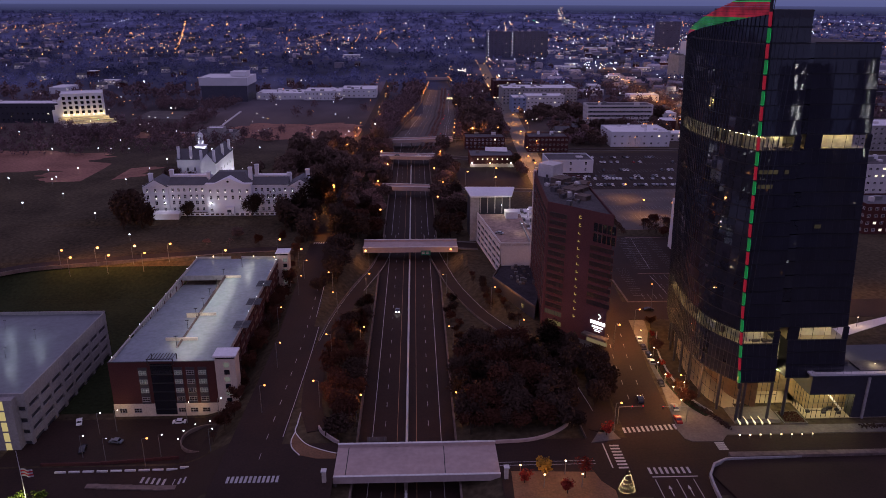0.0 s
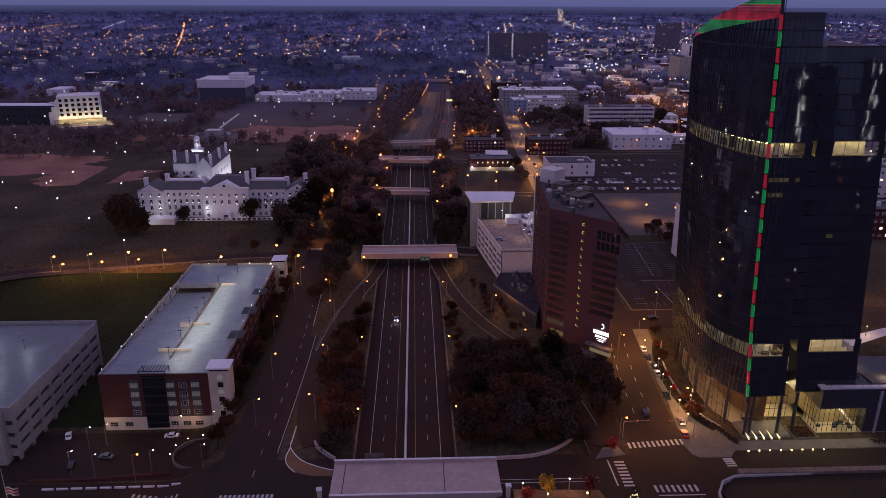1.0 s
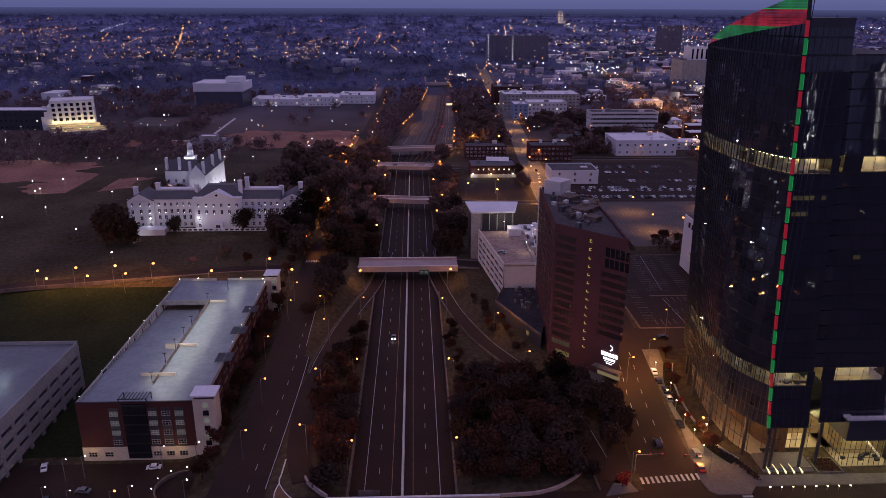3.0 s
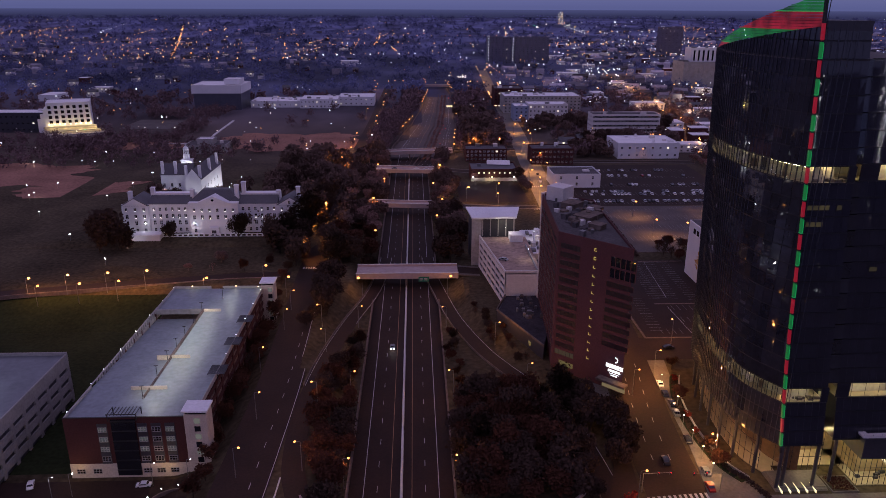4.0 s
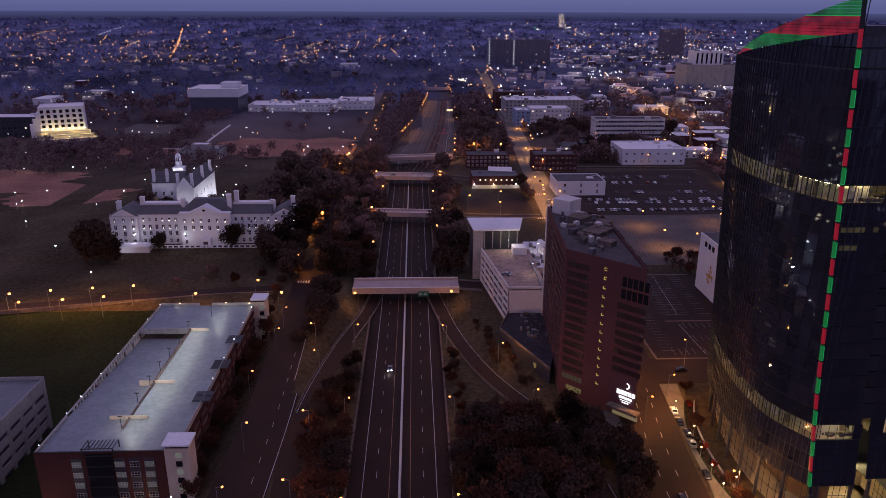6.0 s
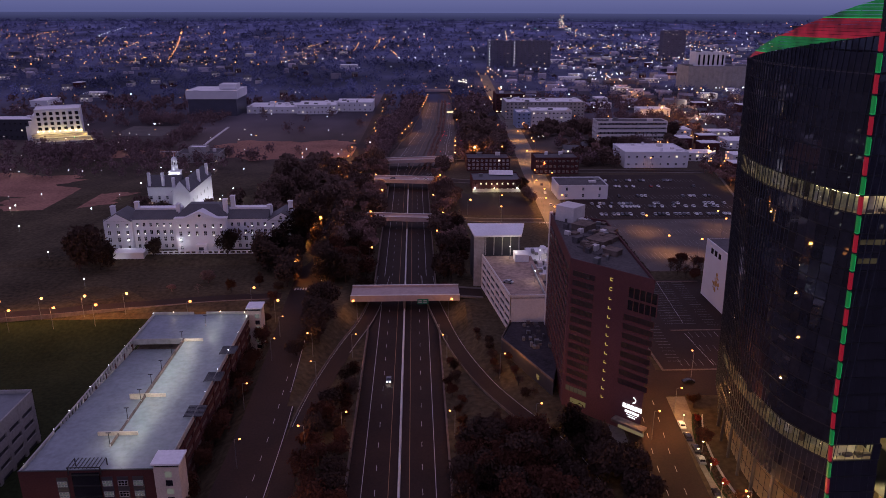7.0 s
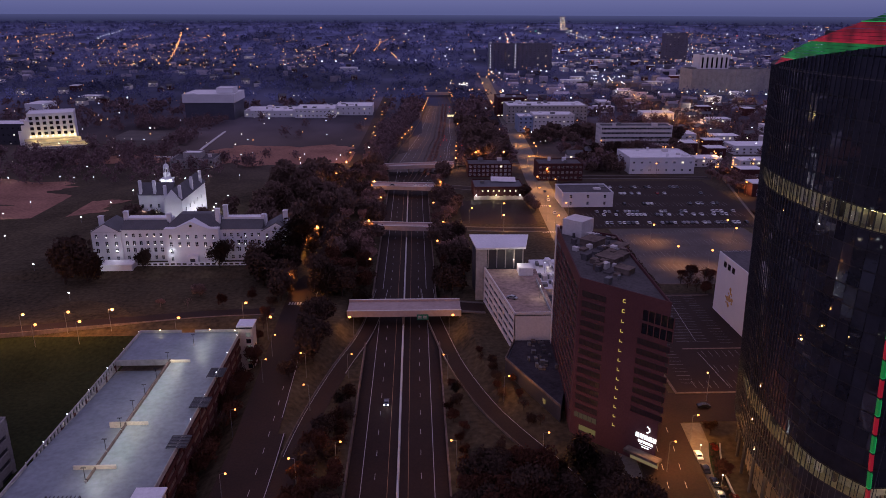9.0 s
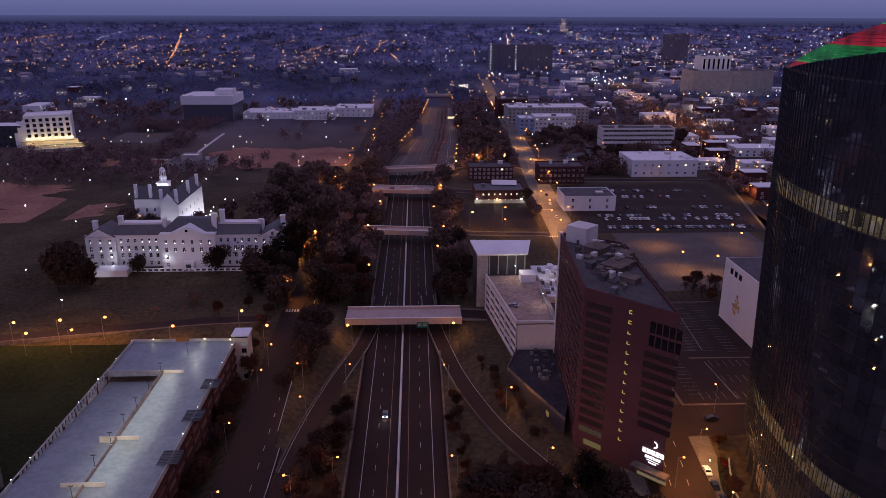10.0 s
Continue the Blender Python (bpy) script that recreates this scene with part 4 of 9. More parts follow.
# front glazing of the two flat volumes, leaning with the fin
bm = B()
for k in range(NF + 3):
    z0, z1 = FLOOR0 + FH * k, min(FLOOR0 + FH * (k + 1), 125.0)
    if k in LIT or z1 - z0 < 1:
        continue
    for a0, a1, off, lim in (((None, None), (111.2, 116.5), 0.0, 126), ((113.6, 121), (133, 140), 2.5, 116)):
        if z1 > lim + 0.2:
            continue
        n = 6 if off == 0 else 9
        g = []
        for z in (z0 + 0.3, z1 - 0.04):
            l0 = fin_at(z).x + 0.1 if a0[0] is None else edge_x(z, *a0)
            r0 = edge_x(z, *a1)
            g.append([(l0 + (r0 - l0) * (i + 0.03 * (1 if i < n else -1)) / n, front_y(z) + off - 0.02, z) for i in range(n + 1)])
        for i in range(n):
            e = [rng.uniform(-0.005, 0.005) for _ in range(4)]
            q = [g[0][i], (g[0][i + 1][0] - 0.08, *g[0][i + 1][1:]), (g[1][i + 1][0] - 0.08, *g[1][i + 1][1:]), g[1][i]]
            bm.faces.new([bm.verts.new((p[0], p[1] + d, p[2])) for p, d in zip(q, e)])
tagged(part("front_glazing", bm, M_FRONT, tower), kind="stuff")
for k in range(NF + 3):
    z = FLOOR0 + FH * k
    if z > 125:
        continue
    for a0, a1, off, lim in (((None, None), (111.2, 116.5), 0.0, 126), ((113.6, 121), (133, 140), 2.5, 117)):
        if z > lim:
            continue
        l0 = fin_at(z).x + 0.1 if a0[0] is None else edge_x(z, *a0)
        bm = B()
        box(bm, l0, front_y(z) + off - 0.14, z - 0.05, edge_x(z, *a1), front_y(z) + off + 0.3, z + 0.26)
        part("spandrel", bm, M_MULL, tower)
bm = B()
prism(bm, [(fin_at(118).x + 0.4, front_y(118) + 0.3), (111, front_y(118) + 0.3), (111, 240), (98.5, 240), (97.5, 225)], 115.6, 124.8)
part("plant_storey", bm, M_DARKW, tower)
bm = B()
storey(bm, 115.6, 115.85, -0.05)
part("roof", bm, M_ROOFG, tower)
for k in range(NF + 1):
    z = FLOOR0 + FH * k
    ring = [Vector((*p, z)) for p in lobe_ring(z, -0.06, COLW)]
    bm = B()
    lo = [bm.verts.new(p) for p in ring]
    hi = [bm.verts.new(p + Vector((0, 0, 0.26))) for p in ring]
    for i in range(len(ring) - 1):
        bm.faces.new((lo[i], lo[i + 1], hi[i + 1], hi[i]))
    part("floor_band", bm, M_MULL, tower)
for s in [0.5 * COLW * k for k in range(int(2 * S_END / COLW))]:
    p, q = arc(s), arc(s + 0.4)
    if s < fin_s(0) + 1:
        continue
    z0 = FLOOR0
    while fin_s(z0) + 0.3 > s and z0 < 126:
        z0 += 1.0
    d = (q - p).normalized()
    o = Vector((-d.y, d.x, 0)) * 0.2
    w = d * 0.075
    bm = B()
    prism(bm, [tuple((p - w).to_2d()), tuple((p + w).to_2d()), tuple((p + w + o).to_2d()), tuple((p - w + o).to_2d())], z0, crown_low(p))
    part("fin_mullion", bm, M_FIN, tower)

# the light fin: an upright blade with red and green lengths
def blade(name, z0, z1, x0, x1, y0, y1, step, material, label=""):
    """A bar that follows the fin's leaning line."""
    bm = B()
    n = max(1, round((z1 - z0) / step))
    rings = []
    for k in range(n + 1):
        a = fin_at(z0 + (z1 - z0) * k / n)
        rings.append([bm.verts.new(a + Vector((x, y, 0))) for x, y in ((x0, y0), (x1, y0), (x1, y1), (x0, y1))])
    for a, b in zip(rings, rings[1:]):
        for k in range(4):
            bm.faces.new((a[k], a[(k + 1) % 4], b[(k + 1) % 4], b[k]))
    bm.faces.new(rings[0][::-1])
    bm.faces.new(rings[-1])
    return part(name, bm, material, tower, label)


blade("light_fin", 12, 131, -0.3, 0.26, -0.45, 0.4, 2, M_MULL)
for k in range(NF + 2):
    z0, red = FLOOR0 + FH * k, k % 2
    m, lab = (G_REDLED, "red light strip") if red else (G_GREENLED, "green light strip")
    blade("light_strip", z0 + 0.25, z0 + FH - 0.15, -0.42, 0.2, -0.52, 0.25, 2, m, lab)
    if not red:
        blade("bright_edge", z0 + 0.3, z0 + 0.5, -0.46, 0.24, -0.56, 0.25, 2, G_GREENEDGE, "bright green light edge")
        blade("bright_edge", z0 + 0.5, z0 + FH - 0.5, 0.1, 0.26, -0.56, 0.25, 2, G_GREENEDGE, "bright green light edge")

# crown: a rising glazed screen with red and green light
def crown_high(p):
    return 116.0 + max(0.0, (262 - p.y) / 50) * 15.0


def crown_storey(za, zb, material, label):
    """The part of the screen between two heights, as narrow louvres."""
    bm = B()
    s, rows = fin_s(122), []
    while s < S_END and arc(s).y < 262:
        rows.append(arc(s))
        s += 1.5
    n = 6
    for p, q in zip(rows, rows[1:]):
        for j in range(n):
            u0, u1 = za + (zb - za) * (j + 0.05) / n, za + (zb - za) * (j + 0.95) / n
            a0, a1 = max(u0, crown_low(p)), min(u1, crown_high(p))
            b0, b1 = max(u0, crown_low(q)), min(u1, crown_high(q))
            if a1 - a0 < 0.05 and b1 - b0 < 0.05:
                continue
            a1, b1 = max(a1, a0 + 0.01), max(b1, b0 + 0.01)
            bm.faces.new([bm.verts.new(v) for v in ((p.x, p.y, a0), (q.x, q.y, b0), (q.x, q.y, b1), (p.x, p.y, a1))])
    part("crown_screen", bm, material, tower, label)


for k in range(NF - 1, NF + 4):
    z0 = FLOOR0 + FH * k + 2.5
    m, lab = (G_REDSCREEN, "red glowing crown glazing") if k % 2 else (G_GREENSCREEN, "green glowing crown glazing")
    crown_storey(z0, z0 + FH, m, lab)
    bm = B()
    ring = [arc(fin_s(122) + 1.5 * j) for j in range(34)]
    for p, q in zip(ring, ring[1:]):
        if p.y < 258 and crown_low(p) < z0 < crown_high(p):
            tube(bm, (p.x - 0.1, p.y, z0), (q.x - 0.1, q.y, z0), 0.1, n=4)
    if bm.verts:
        part("crown_rail", bm, G_GREENEDGE if k % 2 == 0 else G_REDLED, tower, "bright crown rail")
    else:
        bm.free()
for s in range(int(fin_s(122)), int(S_END), 6):
    p = arc(s)
    if p.y < 260:
        bm = B()
        tube(bm, (p.x + 0.5, p.y, 115), (p.x + 0.5, p.y, 116.0 + max(0.0, (262 - p.y) / 50) * 14.2), 0.12, n=4)
        part("crown_post", bm, M_MULL, tower)
# recessed glazing in the joint between the two front volumes
for k in range(4, NF):
    z0 = FLOOR0 + FH * k
    if k in LIT:
        continue
    bm = B()
    q = [(edge_x(z, 111.2, 116.5) + 0.05 if s == 0 else edge_x(z, 113.6, 121) - 0.05, front_y(z) + 2.2, z) for s, z in ((0, z0 + 0.25), (1, z0 + 0.25), (1, z0 + FH), (0, z0 + FH))]
    bm.faces.new([bm.verts.new(p) for p in q])
    part("joint_glazing", bm, M_TOWER, tower)

# lobby
for p in lobe_ring(0, 2.0, 9.0):
    bm = B()
    tube(bm, (*p, 0), (*p, FLOOR0), 0.5, n=10)
    part("column", bm, M_DARKW, tower, "round dark column")
for x, y in ((104.8, 203.8), (115, 204), (121, 206)):
    bm = B()
    tube(bm, (x, y, 0), (x, y, FLOOR0), 0.5, n=12)
    part("column", bm, M_DARKW, tower)
bm = B()
lob = lobe_ring(0, 4.0) + [(138, 285), (138, 214), (122, 214), (108, 214)]
prism(bm, lob, 0.25, 0.4)
part("lobby_floor", bm, M_FLOOR, tower)
# colour darker than the entrance wall's, standing in for dimmer light here
bm = B()
prism(bm, lobe_ring(0, 12.0) + [(136, 283), (136, 222), (113, 222)], 0.4, FLOOR0)
part("lobby_wall", bm, mat("dimmed_lobby_wall", (0.1, 0.066, 0.04), 0.6, vary=0.25, grain=1, patch=4, bump=0), tower, "lobby wall darkened in colour for dim light")
bm = B()
box(bm, 108.5, 221.5, 0.4, 136, 221.96, FLOOR0)
part("entrance_wall", bm, M_INWALL, tower, "warm lit back wall of the entrance hall")
bm = B()
ring = lobe_ring(0, 5.0, 6.0)
for p, q in zip(ring, ring[1:]):
    a, b = Vector((*p, FLOOR0 - 0.6)), Vector((*q, FLOOR0 - 0.6))
    tube(bm, a.lerp(b, 0.42), a.lerp(b, 0.58), 0.04, n=4)
part("lobby_light", bm, glow("lobby_spot", (1.0, 0.8, 0.42), 10, True), tower)
bm = B()
for j in range(4):
    box(bm, 109, 213 + 2.2 * j, FLOOR0 - 0.7, 121, 213.2 + 2.2 * j, FLOOR0 - 0.55)
part("lobby_light", bm, glow("lobby_lamp", (1.0, 0.8, 0.42), 130, True), tower)
bm = B()
ring = lobe_ring(0, 3.5, 2.9)
for p in ring[3:]:
    tube(bm, (*p, 0.3), (*p, FLOOR0), 0.08, n=4)
for z in (4.6, 9.2):
    for p, q in zip(ring[3:], ring[4:]):
        tube(bm, (*p, z), (*q, z), 0.08, n=4)
for j in range(9):
    tube(bm, (107.5 + 1.75 * j, 212, 0.3), (107.5 + 1.75 * j, 212, FLOOR0), 0.08, n=4)
for z in (4.6, 9.2):
    tube(bm, (107.5, 212, z), (121.5, 212, z), 0.08, n=4)
tagged(part("mullion", bm, M_MULL, tower), kind="stuff")
bm = B()
for j in range(4):
    box(bm, 104 + 0.3 * j, 202.2 + 0.4 * j, 0.2 + 0.16 * j, 119, 211, 0.36 + 0.16 * j)
part("entrance_step", bm, M_PAVE, tower, "grey entrance steps")
bm = B()
for j in range(5):
    box(bm, 105.4 + 2.4 * j, 201.4, 0.2, 105.6 + 2.4 * j, 205.2, 0.9)
part("step_light", bm, glow("step_lamp", (1, 0.85, 0.55), 1.2), tower)

# planted bed beside the entrance steps
planter = thing("planter", pose(119.6, 201.2, 0.2), "low square planted bed with a pale kerb beside the entrance steps", "planter")
for b in ((0, 0, 0, 7.6, 0.35, 0.45), (0, 6.8, 0, 7.6, 7.15, 0.45), (0, 0.35, 0, 0.35, 6.8, 0.45), (7.25, 0.35, 0, 7.6, 6.8, 0.45)):
    bm = B()
    box(bm, *b)
    part("kerb", bm, M_PAVE, planter)
bm = B()
box(bm, 0.35, 0.35, 0, 7.25, 6.8, 0.3)
part("soil", bm, M_GROUND, planter)
rr = random.Random(61)
bm = B()
for k in range(420):
    c = Vector((rr.uniform(0.8, 6.8), rr.uniform(0.8, 6.4), rr.uniform(0.3, 0.95)))
    u = Vector((rr.gauss(0, 1), rr.gauss(0, 1), rr.gauss(0, 1))).normalized() * 0.26
    v = u.orthogonal().normalized() * 0.2
    bm.faces.new([bm.verts.new(c + w) for w in (-u, v, u, -v)])
tagged(part("shrubs", bm, M_LEAFA, planter), kind="stuff")

# lit glazed slot between the two front volumes
bm = B()
box(bm, 117.2, 212.5, 14.2, 120.6, 212.8, 26)
part("atrium_wall", bm, glow("atrium_light", (1.0, 0.82, 0.42), 0.22), tower, "warm lit atrium glazing")
for j in range(4):
    bm = B()
    box(bm, 117.0 + 1.2 * j, 212.2, 14.0, 117.16 + 1.2 * j, 212.5, 26.2)
    part("atrium_mullion", bm, M_MULL, tower)
for j in range(5):
    bm = B()
    box(bm, 117.0, 212.15, 14.0 + 3 * j, 120.8, 212.5, 14.2 + 3 * j)
    part("atrium_rail", bm, M_MULL, tower)

podium = thing("podium", pose(124.5, 200.3, 0), "low dark glazed podium with a pale terrace roof", "building")
for b, m, nm in (((3.2, 3.6, 15.0, 60, 25, 15.6), M_DARKW, "roof"), ((2.6, 3.9, 15.6, 60, 5.4, 16.2), M_PALE, "roof_edge"), ((2.6, 5.4, 15.6, 4.6, 20, 16.2), M_PALE, "roof_edge"), ((6.5, 11.5, 15.6, 19, 17.5, 16.9), M_ROOFG, "roof_edge"), ((20, 6.4, 15.6, 46, 12.8, 16.1), M_ROOFG, "planted_roof"), ((3.4, 4.0, 8.8, 59.8, 24.6, 15.0), M_DARKW, "upper_wall")):
    bm = B()
    box(bm, *b)
    part(nm, bm, m, podium)
bm = B()
box(bm, 6.0, 10, 0.3, 39, 24, 8.8)
part("inner_wall", bm, M_INWALL, podium)
bm = B()
box(bm, 3.4, 4, 0.2, 59.5, 24, 0.4)
part("floor_slab", bm, M_FLOOR, podium)
for j in range(3):
    bm = B()
    box(bm, 5, 5.0 + 1.6 * j, 8.3, 17, 5.15 + 1.6 * j, 8.45)
    part("ceiling_light", bm, glow("podium_lamp", (1, 0.85, 0.42), 40, True), podium)
for j in range(10):
    bm = B()
    tube(bm, (3.6 + 1.6 * j, 4.2, 0.3), (3.6 + 1.6 * j, 4.2, 8.8), 0.09, n=4)
    part("mullion", bm, M_MULL, podium)
for z in (3.0, 5.8):
    bm = B()
    tube(bm, (3.6, 4.2, z), (18, 4.2, z), 0.08, n=4)
    part("transom", bm, M_MULL, podium)
bm = B()
box(bm, 18.2, 4.1, 0.3, 59.6, 8, 8.8)
part("dark_wall", bm, M_DARKW, podium)
rr = random.Random(5)
for j in range(8):
    x, y = rr.uniform(5, 16), rr.uniform(5.5, 9)
    bm = B()
    box(bm, x, y, 0.4, x + 1.2, y + 0.7, 1.2)
    part("table", bm, M_DARKW, podium)

for j in range(6):
    bm = B()
    tube(bm, (3.6, 4.2 + 1.7 * j, 0.3), (3.6, 4.2 + 1.7 * j, 8.8), 0.09, n=4)
    part("mullion", bm, M_MULL, podium)
for z in (3.0, 5.8):
    bm = B()
    tube(bm, (3.6, 4.2, z), (3.6, 13, z), 0.08, n=4)
    part("transom", bm, M_MULL, podium)
bm = B()
for j in range(9):
    box(bm, 11.5 + 0.55 * j, 6.2, 6.6 - 0.62 * j, 12.1 + 0.55 * j, 7.4, 6.85 - 0.62 * j)
part("inner_stair", bm, M_PALE, podium, "pale open stair behind the glass")
# rail and small lights along the roof terrace
bm = B()
for j in range(22):
    tube(bm, (3.0 + 2.5 * j, 4.1, 16.2), (3.0 + 2.5 * j, 4.1, 17.2), 0.04, n=4)
tube(bm, (3.0, 4.1, 17.2), (56, 4.1, 17.2), 0.05, n=4)
part("terrace_rail", bm, M_METAL, podium)
for x, y, w in ((4.0, 9.5, 420), (4.2, 16.5, 420), (21.0, 18.0, 520), (26.0, 9.0, 420)):
    bm = B()
    ball(bm, Vector((x, y, 17.0)), 0.16)
    part("terrace_light", bm, G_GLOBE, podium)
    lamp_light(124.5 + x, 200.3 + y, 17.6, w, (1.0, 0.78, 0.42), 0.2)
for k in LIT:
    z0 = FLOOR0 + FH * k
    rr = random.Random(40 + k)
    ring = lobe_ring(z0, 2.3, 4.3)
    for p, q in zip(ring[1:], ring[2:]):
        if rr.random() < 0.45:
            continue
        d = (Vector(q) - Vector(p)).normalized()
        n = Vector((d.y, -d.x))
        w = rr.uniform(0.5, 2.6)
        a, b = Vector(p), Vector(p) + d * w
        bm = B()
        prism(bm, [tuple(a), tuple(b), tuple(b + n * 0.9), tuple(a + n * 0.9)], z0 + 0.02, z0 + rr.choice((1.1, 2.2, FH - 0.1)))
        part("office_partition", bm, rr.choice((M_DARKW, M_WALLC, M_PALE)), tower)


for k in LIT:
    z0 = FLOOR0 + FH * k
    zc = z0 + FH / 2
    f, x1, x2, x3 = front_y(zc), edge_x(zc, 111.2, 116.5), edge_x(zc, 113.6, 121), edge_x(zc, 133, 140)
    for a0, a1, off in ((x1 - 1.9, x1 + 0.1, -0.2), (x2 - 0.2, x2 + (4.6 if k > 9 else 3.4), 2.3), (x3 - 1.7, x3 + 0.1, 2.3)):
        bm = B()
        box(bm, a0, f + off, z0 + 0.1, a1, f + off + 0.3, z0 + FH)
        part("dark_glazing", bm, M_FRONT, tower, "dark glazing beside a lit office")
G_DIM = screen("dim_office", (1.0, 0.78, 0.34), 0.03)
for k, u0, u1 in ((14, 0.8, 5.2), (15, 0.6, 6.4), (15, 8.4, 9.6), (11, 20.5, 22.5)):
    z = FLOOR0 + FH * k + 0.7
    x, f = fin_at(z).x, front_y(z) - 0.12 + (2.5 if u0 > 15 else 0)
    bm = B()
    box(bm, x + u0, f, z + 1.2, x + u1, f + 0.06, z + 2.4)
    part("dim_office_window", bm, G_DIM, tower, "dimly lit office window")
for x, y in ((145.8, 204.1), (160.0, 204.1)):
    bm = B()
    box(bm, x, y - 0.35, 0.2, x + 0.7, y + 0.2, 14.9)
    part("pilaster", bm, M_CONC, podium, "grey stone pilaster").location = (-124.5, -200.3, 0)
# the lobe leans out as it rises, and the front shifts with the fin
def lean(x, y, z):
    w = smooth01((y - 208) / 46) * smooth01((122 - x) / 14)
    return 0.026 * max(0.0, z - 40) * (1 - w) - 0.040 * (max(z, 24) - 55) * w


for ob in tower.children:
    if ob.data is glass:
        p, e = ob.matrix_basis.translation.copy(), 0.5
        gz = (lean(p.x, p.y, p.z + e) - lean(p.x, p.y, p.z - e)) / (2 * e)
        gy = (lean(p.x, p.y + e, p.z) - lean(p.x, p.y - e, p.z)) / (2 * e)
        turn = Matrix.Rotation(math.atan(gz), 4, "Y") @ Matrix.Rotation(-math.atan(gy), 4, "Z")
        ob.matrix_basis = Matrix.Translation(p + Vector((lean(*p), 0, 0))) @ turn @ Matrix.Translation(-p) @ ob.matrix_basis
    else:
        for v in ob.data.vertices:
            v.co.x += lean(*v.co)


# ---- windows and walls in common ----
def window_mesh(w, h, pane=None, frame_m=None, bars=1, deep=0.12):
    """A framed window, standing on its sill in the plane y = 0, facing -y."""
    bm = B()
    t = min(0.12, w * 0.09)
    nx, nz = bars + 1, 2 if bars else 1
    xs_, zs_ = [-w / 2], [0.0]
    for k in range(nx):
        a, b = -w / 2 + w * k / nx, -w / 2 + w * (k + 1) / nx
        xs_ += [a + t * (1 if k == 0 else 0.4), b - t * (1 if k == nx - 1 else 0.4)]
    for k in range(nz):
        a, b = h * k / nz, h * (k + 1) / nz
        zs_ += [a + t * (1 if k == 0 else 0.4), b - t * (1 if k == nz - 1 else 0.4)]
    xs_, zs_ = xs_ + [w / 2], zs_ + [h]
    g = [[bm.verts.new((x, -deep, z)) for x in xs_] for z in zs_]
    for q in range(len(zs_) - 1):
        for p in range(len(xs_) - 1):
            c = [g[q][p], g[q][p + 1], g[q + 1][p + 1], g[q + 1][p]]
            if p % 2 and q % 2:
                d = [bm.verts.new((v.co.x, -0.02, v.co.z)) for v in c]
                for k in range(4):
                    bm.faces.new((c[k], c[(k + 1) % 4], d[(k + 1) % 4], d[k]))
                bm.faces.new(d).material_index = 1
            else:
                bm.faces.new(c)
    rim = [g[0][0], g[0][-1], g[-1][-1], g[-1][0]]
    back = [bm.verts.new((v.co.x, 0.05, v.co.z)) for v in rim]
    for line, (a, b) in ((g[0], (0, 1)), ([r[-1] for r in g], (1, 2)), (g[-1][::-1], (2, 3)), ([r[0] for r in g][::-1], (3, 0))):
        bm.faces.new([*line, back[b], back[a]])
    me = bpy.data.meshes.new("window")
    bmesh.ops.recalc_face_normals(bm, faces=bm.faces)
    bm.to_mesh(me)
    bm.free()
    me.materials.append(frame_m or M_PALE)
    me.materials.append(pane or M_PANE)
    return me


def gable(bm, x0, y0, x1, y1, z0, z1, along="x", mi=0, eave=0.5):
    """A pitched roof with its ridge along one axis."""
    x0, y0, x1, y1 = x0 - eave, y0 - eave, x1 + eave, y1 + eave
    if along == "x":
        m = (y0 + y1) / 2
        pts = [(x0, y0, z0), (x1, y0, z0), (x1, y1, z0), (x0, y1, z0), (x0, m, z1), (x1, m, z1)]
    else:
        m = (x0 + x1) / 2
        pts = [(x0, y1, z0), (x0, y0, z0), (x1, y0, z0), (x1, y1, z0), (m, y1, z1), (m, y0, z1)]
        pts = [pts[1], pts[2], pts[3], pts[0], pts[5], pts[4]]
        v = [bm.verts.new(p) for p in pts]
        for q in ((0, 1, 4), (2, 3, 5), (1, 2, 5, 4), (3, 0, 4, 5), (0, 3, 2, 1)):
            bm.faces.new([v[i] for i in q]).material_index = mi
        return
    v = [bm.verts.new(p) for p in pts]
    for q in ((0, 1, 5, 4), (2, 3, 4, 5), (0, 4, 3), (1, 2, 5), (0, 3, 2, 1)):
        bm.faces.new([v[i] for i in q]).material_index = mi


def hip(bm, x0, y0, x1, y1, z0, z1, cut, mi=0):
    """A hipped roof with a flat top set in by cut metres."""
    lo = [bm.verts.new(p) for p in ((x0, y0, z0), (x1, y0, z0), (x1, y1, z0), (x0, y1, z0))]
    hi = [bm.verts.new(p) for p in ((x0 + cut, y0 + cut, z1), (x1 - cut, y0 + cut, z1), (x1 - cut, y1 - cut, z1), (x0 + cut, y1 - cut, z1))]
    for i in range(4):
        bm.faces.new((lo[i], lo[(i + 1) % 4], hi[(i + 1) % 4], hi[i])).material_index = mi
    bm.faces.new(hi).material_index = mi
    bm.faces.new(lo[::-1]).material_index = mi


# ---- lamps ----
def lamp_post(h, arm, head_mat, label, r=0.3):
    p = thing("street_lamp", pose(0, 0, -900), label, "street lamp", "street lamps")
    bm = B()
    tube(bm, (0, 0, 0), (0, 0, h), 0.12, 0.07, 6)
    part("pole", bm, M_METAL, p)
    if arm:
        bm = B()
        tube(bm, (0, 0, h), (arm, 0, h + 0.25), 0.06, 0.05, 5)
        part("arm", bm, M_METAL, p)
    bm = B()
    ball(bm, Vector((arm, 0, h + 0.15)), r, 0.8)
    part("lamp_head", bm, head_mat, p, "glowing lamp head")
    return p


